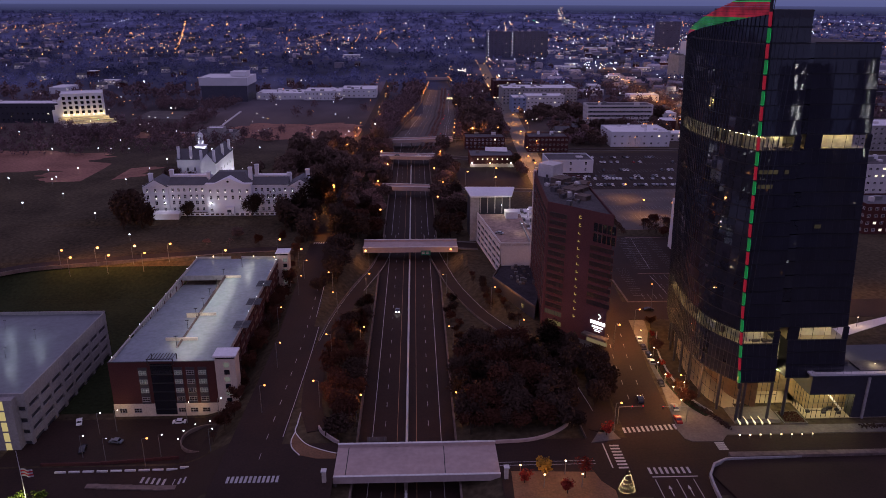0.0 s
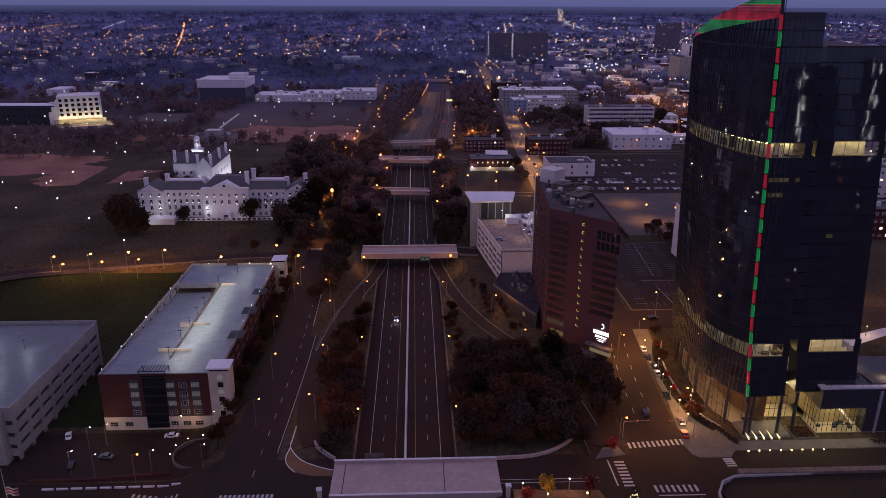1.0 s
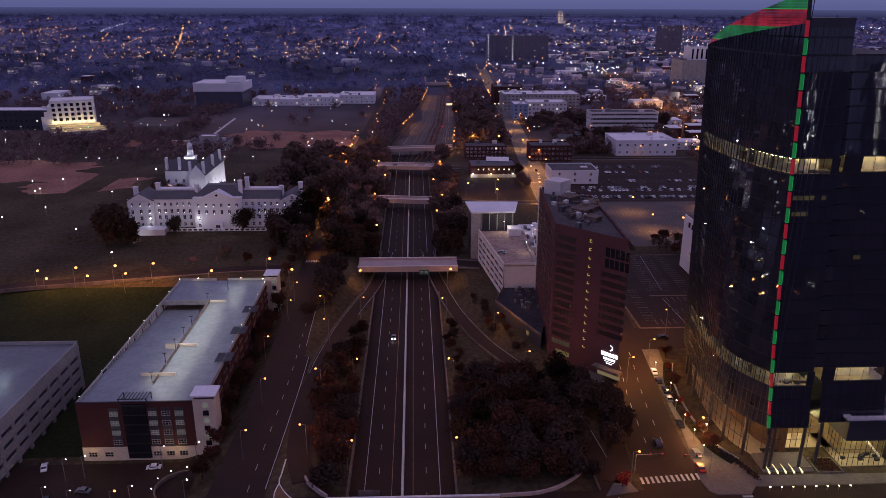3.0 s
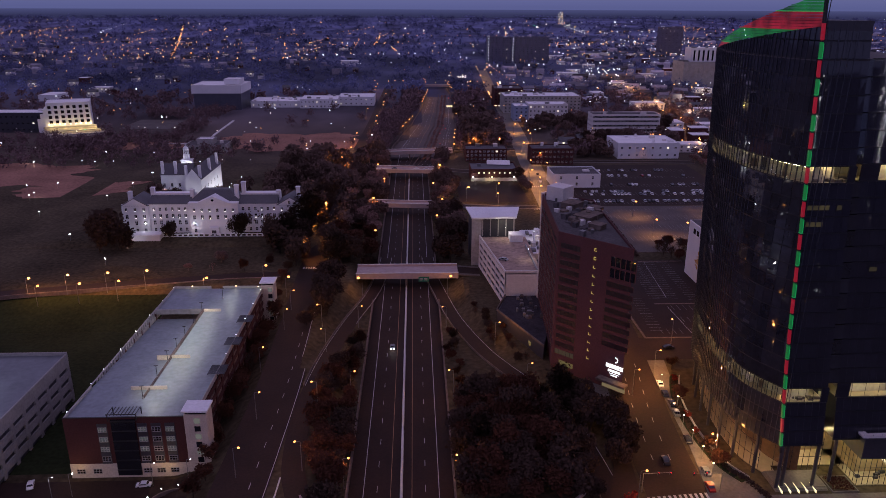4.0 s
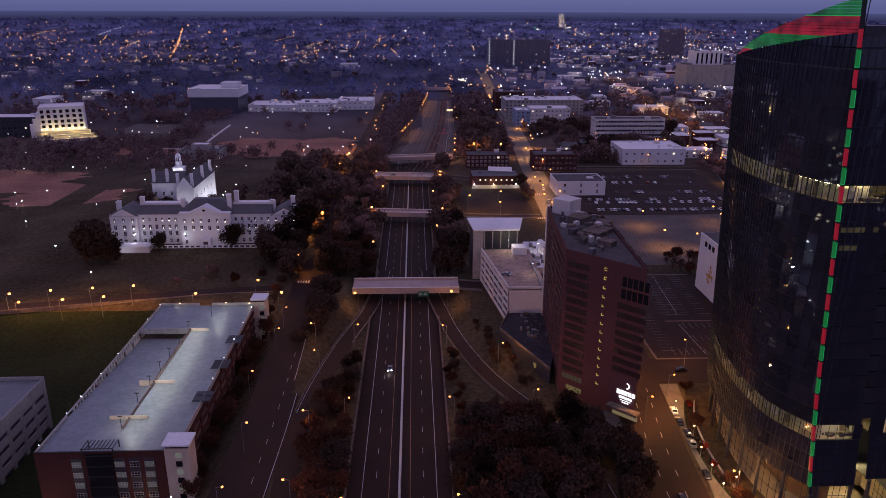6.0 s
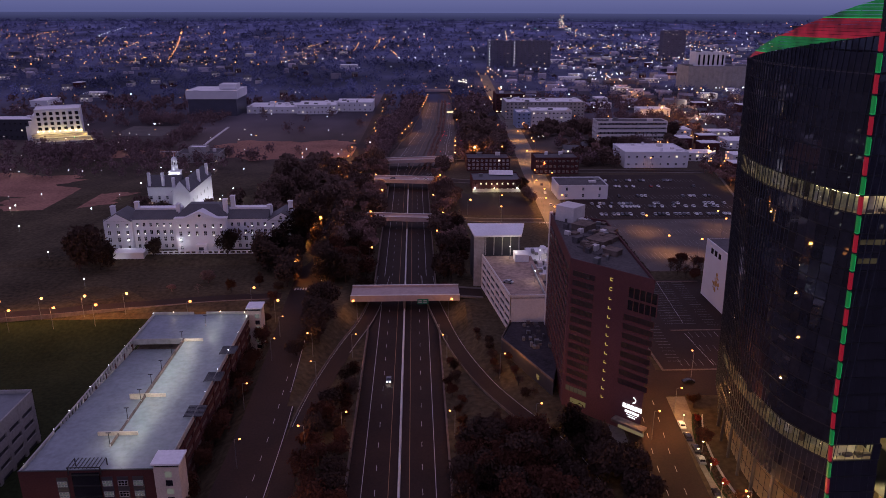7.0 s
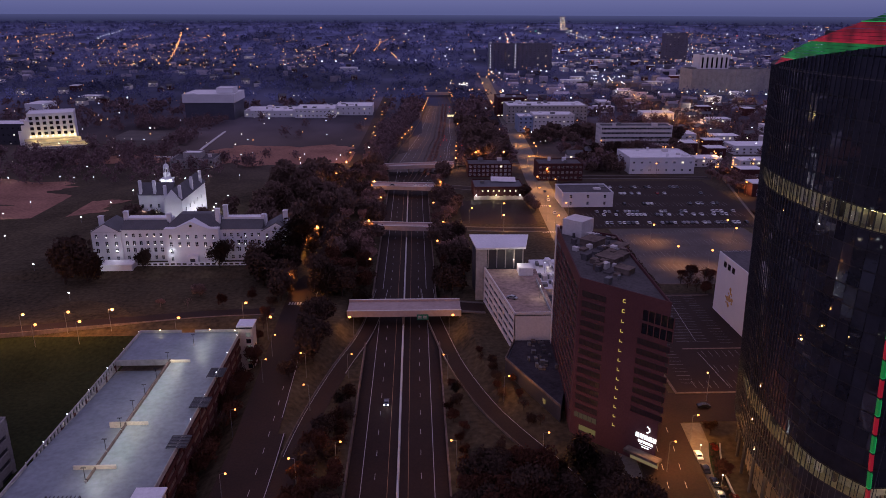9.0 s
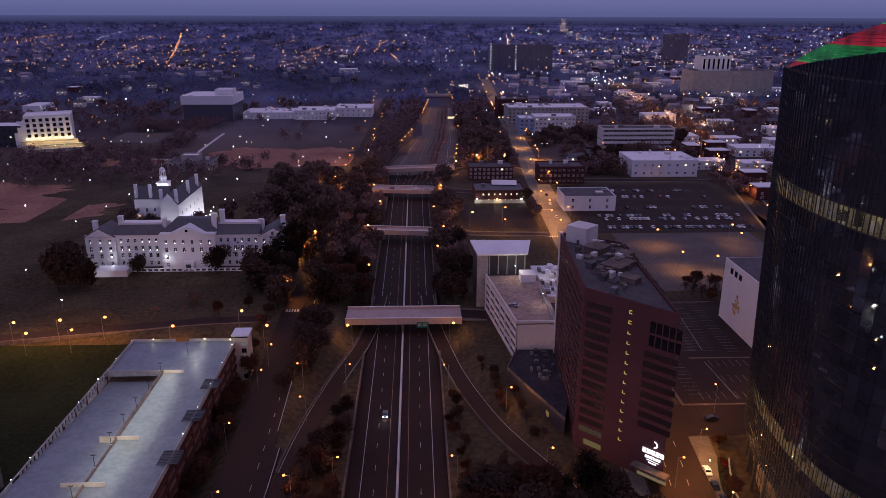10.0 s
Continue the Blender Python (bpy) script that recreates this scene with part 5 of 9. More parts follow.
POST_S = lamp_post(10, 1.6, G_SODIUM, "tall galvanised street lamp with glowing sodium head", 0.4)
# far version: head made oversized to stand in for the lamp's bloom
POST_F = lamp_post(10, 1.6, G_SODIUM, "tall street lamp with a sodium head enlarged for bloom", 0.72)
POST_C = lamp_post(8, 1.2, G_COOL, "galvanised street lamp with glowing white head", 0.22)
POST_G = lamp_post(4.2, 0, G_GLOBE, "short post lamp with glowing warm globe", 0.27)
POST_W = lamp_post(3.6, 0, G_COOL, "short path lamp with glowing white globe", 0.43)


def lamp(proto, x, y, h, turn=0, watts=0, color=SODIUM, z=None):
    """A lamp standing on the ground at x, y, whose light hangs h metres up in the world."""
    copy_thing(POST_F if proto is POST_S and y > 340 else proto, pose(x, y, land(x, y) if z is None else z, 0, 0, turn))
    if watts:
        a = radians(turn)
        r = {POST_S: 1.6, POST_C: 1.2}.get(proto, 0)
        top = {POST_S: 10, POST_C: 8, POST_G: 4.2, POST_W: 3.6}[proto]
        z0 = land(x, y) if z is None else z
        lamp_light(x + r * math.cos(a), y + r * math.sin(a), z0 + top - 0.5, watts, color, 0.3, proto is POST_S and y > 400 and (x > 60 or y > 720))


# ---- parking garage with brick front ----
garage = thing("parking_garage", pose(-101.3, 230, -10.5), "brick parking garage with a lit open roof deck", "parking garage")
GW, GD, GT = 38.8, 107, 20.0
M_GDECK = mat("worn_deck_concrete", (0.17, 0.195, 0.225), 0.45, vary=0.22, grain=1.5, patch=6)
bm = B()
box(bm, 0.4, 0.4, 0, GW - 0.4, GD - 0.4, 15.8)
part("body", bm, M_WALLC, garage)
bm = B()
box(bm, 0.3, 0.3, GT - 0.5, GW - 0.3, 22, GT)
box(bm, 19.5, 22, GT - 0.5, GW - 0.3, GD - 0.3, GT)
box(bm, 0.3, 82, GT - 0.5, 19.5, GD - 0.3, GT)
part("roof_deck", bm, M_GDECK, garage, "grey concrete roof deck with wet sheen")
bm = B()
v = [bm.verts.new(p) for p in ((0.4, 22, GT), (19.5, 22, GT), (19.5, 82, GT - 3.4), (0.4, 82, GT - 3.4))]
bm.faces.new(v)
part("ramp", bm, M_GDECK, garage, "sloping parking ramp")
for nm, b in (("front_parapet", (0, 0, GT - 0.6, GW, 0.35, GT + 1.0)), ("side_parapet", (GW - 0.35, 0.35, GT - 0.6, GW, GD, GT + 1.0)), ("back_parapet", (0, GD - 0.3, GT - 0.4, 16, GD, GT + 1.1)), ("back_parapet", (21, GD - 0.3, GT - 0.4, GW - 0.4, GD, GT + 1.1)),
              ("side_parapet", (0, 0.35, GT - 0.6, 0.35, 20, GT + 1.0)), ("side_parapet", (0, 84, GT - 0.6, 0.35, GD, GT + 1.0)),
              ("spine_wall", (19.2, 40, GT - 3.4, 19.7, 82, GT + 1.1)), ("ramp_wall", (0.35, 81.7, GT - 1.2, 19.6, 82.1, GT + 1.0)), ("cross_wall", (19.6, 81.4, GT, 26.5, 81.9, GT + 1.0)),
              ("cross_wall", (14.5, 40.4, GT - 0.8, 26, 40.8, GT + 1.1)), ("cross_wall", (13.5, 18.4, GT, 25, 18.9, GT + 1.1)), ("spine_wall", (19.25, 13, GT, 19.65, 40, GT + 0.75))):
    bm = B()
    box(bm, *b)
    part(nm, bm, {"front_parapet": M_BRICK, "spine_wall": M_WALLC, "cross_wall": M_STONE}.get(nm, M_CONC), garage)
bm = B()
box(bm, -0.05, -0.05, GT + 1.0, GW + 0.05, 0.45, GT + 1.12)
part("coping", bm, M_BLACK, garage)
for k in range(29):
    bm = B()
    box(bm, 0, 24 + 2.1 * k, GT - 1.7, 0.4, 24.9 + 2.1 * k, GT + 0.9)
    part("baluster", bm, M_CONC, garage)
bm = B()
box(bm, 0, 20, GT + 0.9, 0.42, 84, GT + 1.1)
part("rail", bm, M_CONC, garage)
# side walls as open storeys
for sx, xw in ((0, 0.0), (1, GW - 0.4)):
    for z in (0.0, 3.4, 6.8, 10.2, 13.6, 17.0):
        bm = B()
        box(bm, xw, 0.4, z, xw + 0.4, GD, z + 1.5)
        part("spandrel_wall", bm, M_BRICK if sx else M_CONC, garage)
    for k in range(14):
        bm = B()
        box(bm, xw - 0.05, 0.4 + 8 * k, 0, xw + 0.45, 1.4 + 8 * k, GT - 0.6)
        part("pillar", bm, M_BRICK, garage)
# brick front with bays
bm = B()
box(bm, 0, 0, 5.0, GW, 0.4, GT - 0.6)
part("brick_front", bm, M_BRICK, garage)
bm = B()
box(bm, -0.1, -0.15, 0, GW + 0.1, 0.4, 5.0)
part("stone_base", bm, M_STONE, garage)
wm = window_mesh(2.6, 1.7, M_PANE, M_CONC, 2, 0.15)
wl1 = window_mesh(2.6, 1.7, glow("garage_window", (0.75, 0.85, 0.9), 0.075), M_CONC, 2, 0.15)
for i, u in enumerate((11.3, 23.2, 27.3, 31.4)):
    bm = B()
    box(bm, u - 1.5, -0.1, 5.0, u + 1.5, 0.02, 19)
    part("recessed_bay", bm, M_DARKW, garage)
    for j in range(4):
        same("window", wl1 if i in (0, 1, 3) and j in (1, 2, 3) else wm, garage, pose(u, -0.1, 5.9 + 3.4 * j))
bm = B()
box(bm, 14.2, -0.5, 1.0, 21.4, 0.02, GT + 0.4)
part("glass_bay", bm, M_PANE, garage, "dark glazed stair bay")
for j in range(6):
    bm = B()
    box(bm, 14.1, -0.62, 2.8 + 3.4 * j, 21.5, -0.5, 3.2 + 3.4 * j)
    part("glass_bay_rail", bm, M_MULL, garage)
for u in (3, 8, 23.2, 27.3, 31.4):
    same("window", wm, garage, pose(u, -0.15, 1.6))
for k in range(9):
    bm = B()
    box(bm, 13.4 + 1.05 * k, -0.8, GT + 2.2, 13.6 + 1.05 * k, 4, GT + 2.4)
    part("pergola_slat", bm, M_BLACK, garage)
bm = B()
for k in (13.4, 21.9):
    for y in (-0.6, 3.7):
        box(bm, k, y, GT, k + 0.25, y + 0.25, GT + 2.2)
box(bm, 13.3, -0.85, GT + 2.4, 22.2, -0.6, GT + 2.6)
part("pergola", bm, M_BLACK, garage, "dark steel pergola over the stair bay")
for k, y in enumerate((26.5, 48.5, 68.5)):
    for j in range(9):
        bm = B()
        box(bm, GW - 3.0, y + 0.75 * j, GT + 0.9, GW + 2.6, y + 0.45 + 0.75 * j, GT + 1.05)
        part("trellis_slat", bm, M_DARKW, garage)
    bm = B()
    box(bm, GW - 3.0, y, GT + 0.7, GW - 2.8, y + 6.4, GT + 0.9)
    box(bm, GW + 2.4, y, GT + 0.7, GW + 2.6, y + 6.4, GT + 0.9)
    box(bm, GW - 0.2, y + 1, GT - 3, GW + 0.1, y + 1.3, GT + 0.9)
    box(bm, GW - 0.2, y + 5, GT - 3, GW + 0.1, y + 5.3, GT + 0.9)
    part("trellis", bm, M_DARKW, garage, "dark slatted trellis on the wall")
for nm, x0, y0, x1, y1, zt in (("stair_tower", GW - 2.6, -1.0, GW + 4.2, 4.6, 22.2), ("stair_tower", GW - 0.5, GD - 3, GW + 5.0, GD + 3, 22.4)):
    bm = B()
    box(bm, x0, y0, 0, x1, y1, zt)
    tw = part(nm, bm, M_STONE, garage, "pale stone stair tower")
    bm = B()
    box(bm, x0 - 0.5, y0 - 0.5, zt + 0.9, x1 + 0.5, y1 + 0.5, zt + 1.4)
    part("tower_roof", bm, M_ROOFW, tw, "white flat roof")
    bm = B()
    box(bm, x0 + 0.3, y0 + 0.3, zt, x1 - 0.3, y1 - 0.3, zt + 0.9)
    part("clerestory", bm, M_PANE, tw)
    for j in range(6):
        bm = B()
        box(bm, x0 + 2.9, y0 - 0.06, 5.6 + 2.7 * j, x0 + 4.7, y0 + 0.01, 7.4 + 2.7 * j)
        part("stair_window", bm, glow("stair_light", (0.9, 0.9, 0.85), 0.12) if j % 2 else M_PANE, tw)
for k, (x, y) in enumerate(((19.4, 12.5), (19.4, 26), (19.4, 37), (19.4, 47), (19.4, 57), (19.4, 68), (19.4, 80), (24, 95))):
    lp = thing("deck_lamp", pose(-101.3 + x, 230 + y, 9.5), "double-headed deck lamp on a concrete foot", "lamp", "deck lamps")
    bm = B()
    tube(bm, (0, 0, 0), (0, 0, 4.6), 0.12, 0.09, 6)
    part("pole", bm, M_BLACK, lp)
    bm = B()
    tube(bm, (0, 0, 0), (0, 0, 0.8), 0.3, 0.28, 8)
    part("foot", bm, M_CONC, lp)
    bm = B()
    box(bm, -0.7, -0.15, 4.55, 0.7, 0.15, 4.7)
    part("lamp_head", bm, M_BLACK, lp)
    lamp_light(-101.3 + x + 2.5, 230 + y, 9.5 + 4.3, 930, (1.0, 0.95, 0.88), 0.3)
for k, y in enumerate((3, 20, 30, 45, 60, 75, 90, 105)):
    bm = B()
    ball(bm, Vector((0, 0, 0)), 0.15)
    ob = part("parapet_lamp", bm, G_COOL, garage, "small white parapet light")
    ob.location = (0.2, y, GT + 1.6)
    if y > 40:
        ob = same("parapet_lamp", ob.data, garage, pose(GW - 0.2, y - 4, GT + 1.4))
for x, y, w in ((8, 106, 60), (27, 106, 60), (37, 105, 90)):
    lamp_light(-101.3 + x, 230 + y - 0.9, 9.5 + 1.6, w, (1.0, 0.85, 0.45), 0.15)
    bm = B()
    ball(bm, Vector((x, y, GT + 1.5)), 0.26)
    part("wall_lamp", bm, G_GLOBE, garage)

for x, y in ((17, 16), (23, 16), (17, 38), (23, 38.5), (22, 79.5)):
    lamp_light(-101.3 + x, 230 + y, 9.5 + 1.4, 55, (1.0, 0.78, 0.3), 0.15)

# ---- pale concrete garage ----
g2 = thing("concrete_garage", pose(-200, 214, -13), "pale concrete parking garage with wet roof deck", "parking garage")
M_G2 = mat("weathered_concrete", (0.27, 0.251, 0.247), 0.85, vary=0.2, grain=0.8, patch=9)
bm = B()
box(bm, 0.4, 0.4, 0, 78.2, 63, 20.4)
part("body", bm, M_DARKW, g2)
bm = B()
box(bm, 0, 0, 20.4, 78.6, 63.4, 20.8)
part("roof_deck", bm, mat("wet_deck", (0.115, 0.125, 0.14), 0.42, vary=0.25, grain=2, patch=9), g2, "wet grey roof deck")
for z in (0, 4.2, 8.4, 12.6, 16.8):
    bm = B()
    box(bm, 78.2, 0, z, 78.7, 63.4, z + 2.6 if z < 16 else 21.6)
    part("spandrel_wall", bm, M_G2, g2)
    bm = B()
    box(bm, 0, -0.3, z, 78.7, 0.2, z + 2.6 if z < 16 else 21.6)
    part("spandrel_wall", bm, M_G2, g2)
for k in range(9):
    bm = B()
    box(bm, 78.15, 7.7 * k, 0, 78.75, 7.7 * k + 1.6, 20.8)
    part("pillar", bm, M_G2, g2)
for b in ((0, 63, 19, 78.7, 63.5, 22), (0, 63.5, 20, 22, 70, 24.5)):
    bm = B()
    box(bm, *b)
    part("parapet", bm, M_G2, g2)
bm = B()
box(bm, 56, -3.0, 0, 76, 0.4, 20.6)
part("stair_block", bm, M_G2, g2)
for j in range(5):
    for i in range(3):
        bm = B()
        box(bm, 62.5 + 4.5 * i, -3.06, 2 + 3.8 * j, 64.3 + 4.5 * i, -3.0, 5.2 + 3.8 * j)
        part("lit_window", bm, glow("stairwell", (1, 0.8, 0.35), 0.45) if i != 1 else M_PANE, g2)
for x, y in ((60, 25), (63, 40), (40, 30), (48, 48)):
    lp = thing("deck_lamp", pose(-200 + x, 214 + y, 7.8), "small deck lamp post", "lamp", "deck lamps")
    bm = B()
    tube(bm, (0, 0, 0), (0, 0, 4.4), 0.07, 0.05, 6)
    part("pole", bm, M_METAL, lp)
    bm = B()
    box(bm, -0.3, -0.15, 4.3, 0.6, 0.15, 4.45)
    part("lamp_head", bm, M_BLACK, lp)
    lamp_light(-200 + x + 0.5, 214 + y, 7.8 + 4.1, 420, (0.75, 0.9, 1.0), 0.3)

# ---- hotel ----
A_, B_ = Vector((55.0, 277.4)), Vector((75.8, 257.0))
HL = (B_ - A_).length
hotel = thing("hotel", pose(A_.x, A_.y, 0, 0, 0, math.degrees(math.atan2((B_ - A_).y, (B_ - A_).x))), "tall red-brown brick hotel with a lit white sign", "hotel")
inv = hotel.matrix_basis.inverted()


def hl(x, y):
    q = inv @ Vector((x, y, 0))
    return (q.x, q.y)


HT = 52.0
bm = B()
prism(bm, [(0, 0), (HL, 0), hl(77.5, 320), hl(58.5, 333)], 0, HT)
part("body", bm, M_HOTEL, hotel)
bm = B()
ring = [(0, 0), (HL, 0), hl(77.5, 320), hl(58.5, 333)]
for i in range(4):
    a, b = Vector(ring[i]), Vector(ring[(i + 1) % 4])
    d = (b - a).normalized()
    nrm = Vector((d.y, -d.x)) * 0.35
    prism(bm, [tuple(a + nrm * 0.1), tuple(b + nrm * 0.1), tuple(b - nrm), tuple(a - nrm)], HT, HT + 1.1)
part("parapet", bm, M_HOTEL, hotel)
bm = B()
prism(bm, [(0.6, 0.6), (HL - 0.6, 0.6), (hl(77, 319)[0], hl(77, 319)[1]), hl(59, 332)], HT, HT + 0.15)
part("roof", bm, M_ROOFG, hotel)
bm = B()
p0, p1 = Vector(hl(58.5, 333)), Vector((0, 0))
e = (p1 - p0).normalized()
f = Vector((e.y, -e.x))
q = p0 + e * 0.2
prism(bm, [tuple(v) for v in (q - f * 0.9, q + e * 2.4 - f * 0.9, q + e * 2.4 + f * 0.25, q + f * 0.25)], 0, HT + 1.4)
part("end_pier", bm, M_PALE, hotel, "pale concrete end pier")


def ribbon_window(w, h, n, deep=0.3):
    """A band of panes set back behind a brick edge, with slim dark bars between them."""
    bm = B()
    o = [bm.verts.new((x, -0.02, z)) for x, z in ((-w / 2 - 0.12, -0.12), (w / 2 + 0.12, -0.12), (w / 2 + 0.12, h + 0.12), (-w / 2 - 0.12, h + 0.12))]
    i = [bm.verts.new((x, -0.14, z)) for x, z in ((-w / 2, 0), (w / 2, 0), (w / 2, h), (-w / 2, h))]
    d = [bm.verts.new((v.co.x, -0.14 + deep * 0.4, v.co.z)) for v in i]
    for k in range(4):
        bm.faces.new((o[k], o[(k + 1) % 4], i[(k + 1) % 4], i[k]))
        bm.faces.new((i[k], i[(k + 1) % 4], d[(k + 1) % 4], d[k]))
    bm.faces.new(d).material_index = 1
    for k in range(1, n):
        x = -w / 2 + w * k / n
        box(bm, x - 0.05, -0.1, 0, x + 0.05, -0.03, h, 2)
    me = bpy.data.meshes.new("window_band")
    bmesh.ops.recalc_face_normals(bm, faces=bm.faces)
    bm.to_mesh(me)
    bm.free()
    for m in (M_HOTEL, M_HPANE, M_MULL):
        me.materials.append(m)
    return me


band_l, band_r, band_s = ribbon_window(8.0, 1.9, 5), ribbon_window(9.9, 1.9, 6), ribbon_window(11.4, 1.85, 7)
band_lit = ribbon_window(8.0, 1.9, 5)
band_lit.materials[1] = glow("dim_hotel_window", (1, 0.75, 0.45), 0.035)
rr = random.Random(3)
for j in range(14):
    z = 6.5 + 3.15 * j
    same("window_band", band_lit if j == 0 else band_l, hotel, pose(5.2, 0.0, z))
    if z < 40:
        if j > 2:
            same("window_band", band_r, hotel, pose(25.2 - 0.1, 0.0, z))
bm = B()
box(bm, 21.0, -0.08, 41.5, 30.6, 0.02, 48.8)
part("high_window", bm, M_PANE, hotel, "tall dark restaurant windows")
for k in range(6):
    bm = B()
    box(bm, 20.9 + 1.9 * k, -0.22, 41.3, 21.15 + 1.9 * k, 0.0, 49)
    part("high_mullion", bm, M_HOTEL, hotel)
bm = B()
box(bm, 21.0, -0.25, 44.8, 30.6, 0.0, 45.5)
part("high_spandrel", bm, M_HOTEL, hotel)
# side windows, along the long flank
fl0, fl1 = Vector((0, 0)), Vector(hl(58.5, 333))
fd = (fl1 - fl0).normalized()
fa = math.degrees(math.atan2(-fd.y, -fd.x))
for j in range(14):
    for k in range(4):
        p = fl0 + fd * (8.0 + 12.6 * k)
        same("window_band", band_s, hotel, pose(p.x, p.y, 6.5 + 3.15 * j, 0, 0, fa))
for j in range(14):
    bm = B()
    z = 8.6 + 3.12 * j
    box(bm, 14.6, -0.12, z, 15.5, 0.0, z + 0.18)
    box(bm, 14.6, -0.12, z, 14.78, 0.0, z + 0.85)
    if j > 11:
        box(bm, 14.6, -0.12, z + 0.85, 15.5, 0.0, z + 1.02)
    part("light_mark", bm, G_AMBER, hotel, "small amber corner light strip")


for k in range(5):
    bm = B()
    box(bm, 22.7 + 1.36 * k, -0.45, 8.6, 23.82 + 1.36 * k, -0.35, 10.1)
    part("sign_block", bm, G_SIGNW, hotel)
for k in range(6):
    bm = B()
    box(bm, 23.6 + 0.82 * k, -0.45, 7.15, 24.24 + 0.82 * k, -0.35, 8.0)
    part("sign_block", bm, G_SIGNW, hotel)
for u0, u1, z0, z1 in ((24.1, 27.9, 6.5, 6.65), (24.8, 27.2, 5.7, 6.05)):
    bm = B()
    box(bm, u0, -0.45, z0, u1, -0.35, z1)
    part("sign_bar", bm, G_SIGNW, hotel)
bm = B()
for k in range(14):
    a0, a1 = radians(-90 + 180 * k / 14), radians(-90 + 180 * (k + 1) / 14)
    for r0, r1 in ((0.75, 1.15),):
        v = [bm.verts.new((26.0 + r * math.cos(a), -0.42, 12.1 + r * math.sin(a))) for r, a in ((r0, a0), (r1, a0), (r1, a1), (r0, a1))]
        bm.faces.new(v)
part("sign_emblem", bm, G_SIGNW, hotel, "plain glowing emblem shape")
bm = B()
box(bm, 20.4, -3.0, 3.6, 31.4, 0.0, 4.4)
part("canopy", bm, M_WALLC, hotel, "grey entrance canopy")
bm = B()
box(bm, 21.5, -0.1, 0.4, 30.5, 0.02, 3.5)
part("entrance_glass", bm, glow("entrance_light", (1, 0.75, 0.4), 0.16), hotel, "warm lit entrance glazing")
bm = B()
box(bm, 3.2, -0.1, 2.4, 9.2, 0.02, 4.2)
part("base_window", bm, glow("base_window_light", (1, 0.8, 0.3), 0.1), hotel)
bm = B()
box(bm, *hl(59, 325), HT, hl(59, 325)[0] + 8, hl(59, 325)[1] + 8, HT + 6)
part("lift_house", bm, M_PALE, hotel, "pale lift house on the roof")
rr = random.Random(8)
for x, y, w, d, h in ((64, 296, 7, 10, 1.6), (62.5, 312, 6, 7, 2.2), (70, 306, 4.5, 8, 1.2), (67, 284, 5, 4, 1.8)):
    p = hl(x, y)
    bm = B()
    box(bm, p[0], p[1], HT + 0.1, p[0] + w, p[1] + d, HT + h)
    box(bm, p[0] - 0.2, p[1] - 0.2, HT + h, p[0] + w + 0.2, p[1] + d + 0.2, HT + h + 0.25)
    part("plant_deck", bm, M_WALLC, hotel, "stained brown plant housing")
for k in range(52):
    x, y = rr.uniform(58, 74.5), rr.uniform(274, 322)
    p = hl(x, y)
    s, h = rr.uniform(0.5, 2.4), rr.uniform(0.5, 2.4)
    bm = B()
    box(bm, p[0], p[1], HT + 0.1, p[0] + s, p[1] + s * rr.uniform(0.6, 1.6), HT + h)
    part("roof_unit", bm, rr.choice((M_ROOFG, M_ROOFG, M_WALLC, M_METAL, M_PALE)), hotel)
# low wing, stepped down beside the hotel
wing = thing("hotel_wing", pose(0, 0, 0), "low dark hotel wing with plant on its roof", "building")
bm = B()
prism(bm, [(44.5, 334), (39.0, 318), (53.0, 283), (58, 300), (60.5, 334)], 0, 5.5)
part("body", bm, M_DARKW, wing)
bm = B()
prism(bm, [(45, 333.6), (40, 318), (53.2, 284.2), (58, 300), (60, 333.6)], 5.5, 5.7)
part("roof", bm, mat("tar_roof", (0.05, 0.042, 0.048), 0.9, vary=0.4, grain=1.0, patch=5), wing)
for a_, b_ in (((44.5, 334), (39.0, 318)), ((39.0, 318), (53.0, 283))):
    bm = B()
    ribbon(bm, [(*a_, 5.5), (*b_, 5.5)], -0.2, 0.2, 0.9, 0.95)
    part("parapet", bm, M_WALLC, wing)
for k in range(22):
    x, y = rr.uniform(46, 56), rr.uniform(308, 332)
    bm = B()
    box(bm, x, y, 5.6, x + rr.uniform(0.6, 2), y + rr.uniform(0.6, 2), 5.9 + rr.uniform(0.3, 1.6))
    part("roof_unit", bm, rr.choice((M_METAL, M_WALLC, M_ROOFG, M_METAL)), wing)
bm = B()
box(bm, 48.8, 291, 2.2, 49.4, 296, 3.4)
part("dim_window", bm, glow("dim_window", (1, 0.7, 0.25), 0.15), wing)

# parking annex
annex = thing("parking_annex", pose(0, 0, 0), "pale concrete parking annex with a car on its roof", "parking garage")
ap = [(44.2, 335), (60.8, 335), (61, 388), (37.3, 388)]
bm = B()
prism(bm, [(44.8, 335.6), (60.4, 335.6), (60.6, 387.6), (38.0, 387.6)], 0, 15.6)
part("body", bm, M_DARKW, annex)
bm = B()
prism(bm, ap, 15.6, 16.0)
part("roof_deck", bm, mat("stained_deck", (0.3, 0.21, 0.18), 0.8, vary=0.4, grain=2, patch=8), annex, "stained roof deck")
for z0, z1 in ((0, 1.7), (3.5, 5.1), (6.8, 8.4), (10.1, 11.7), (13.4, 17.1)):
    bm = B()
    prism(bm, [(44.2, 335), (44.6, 335.3), (37.7, 388), (37.3, 388)], z0, z1)
    part("spandrel_wall", bm, M_PALE, annex)
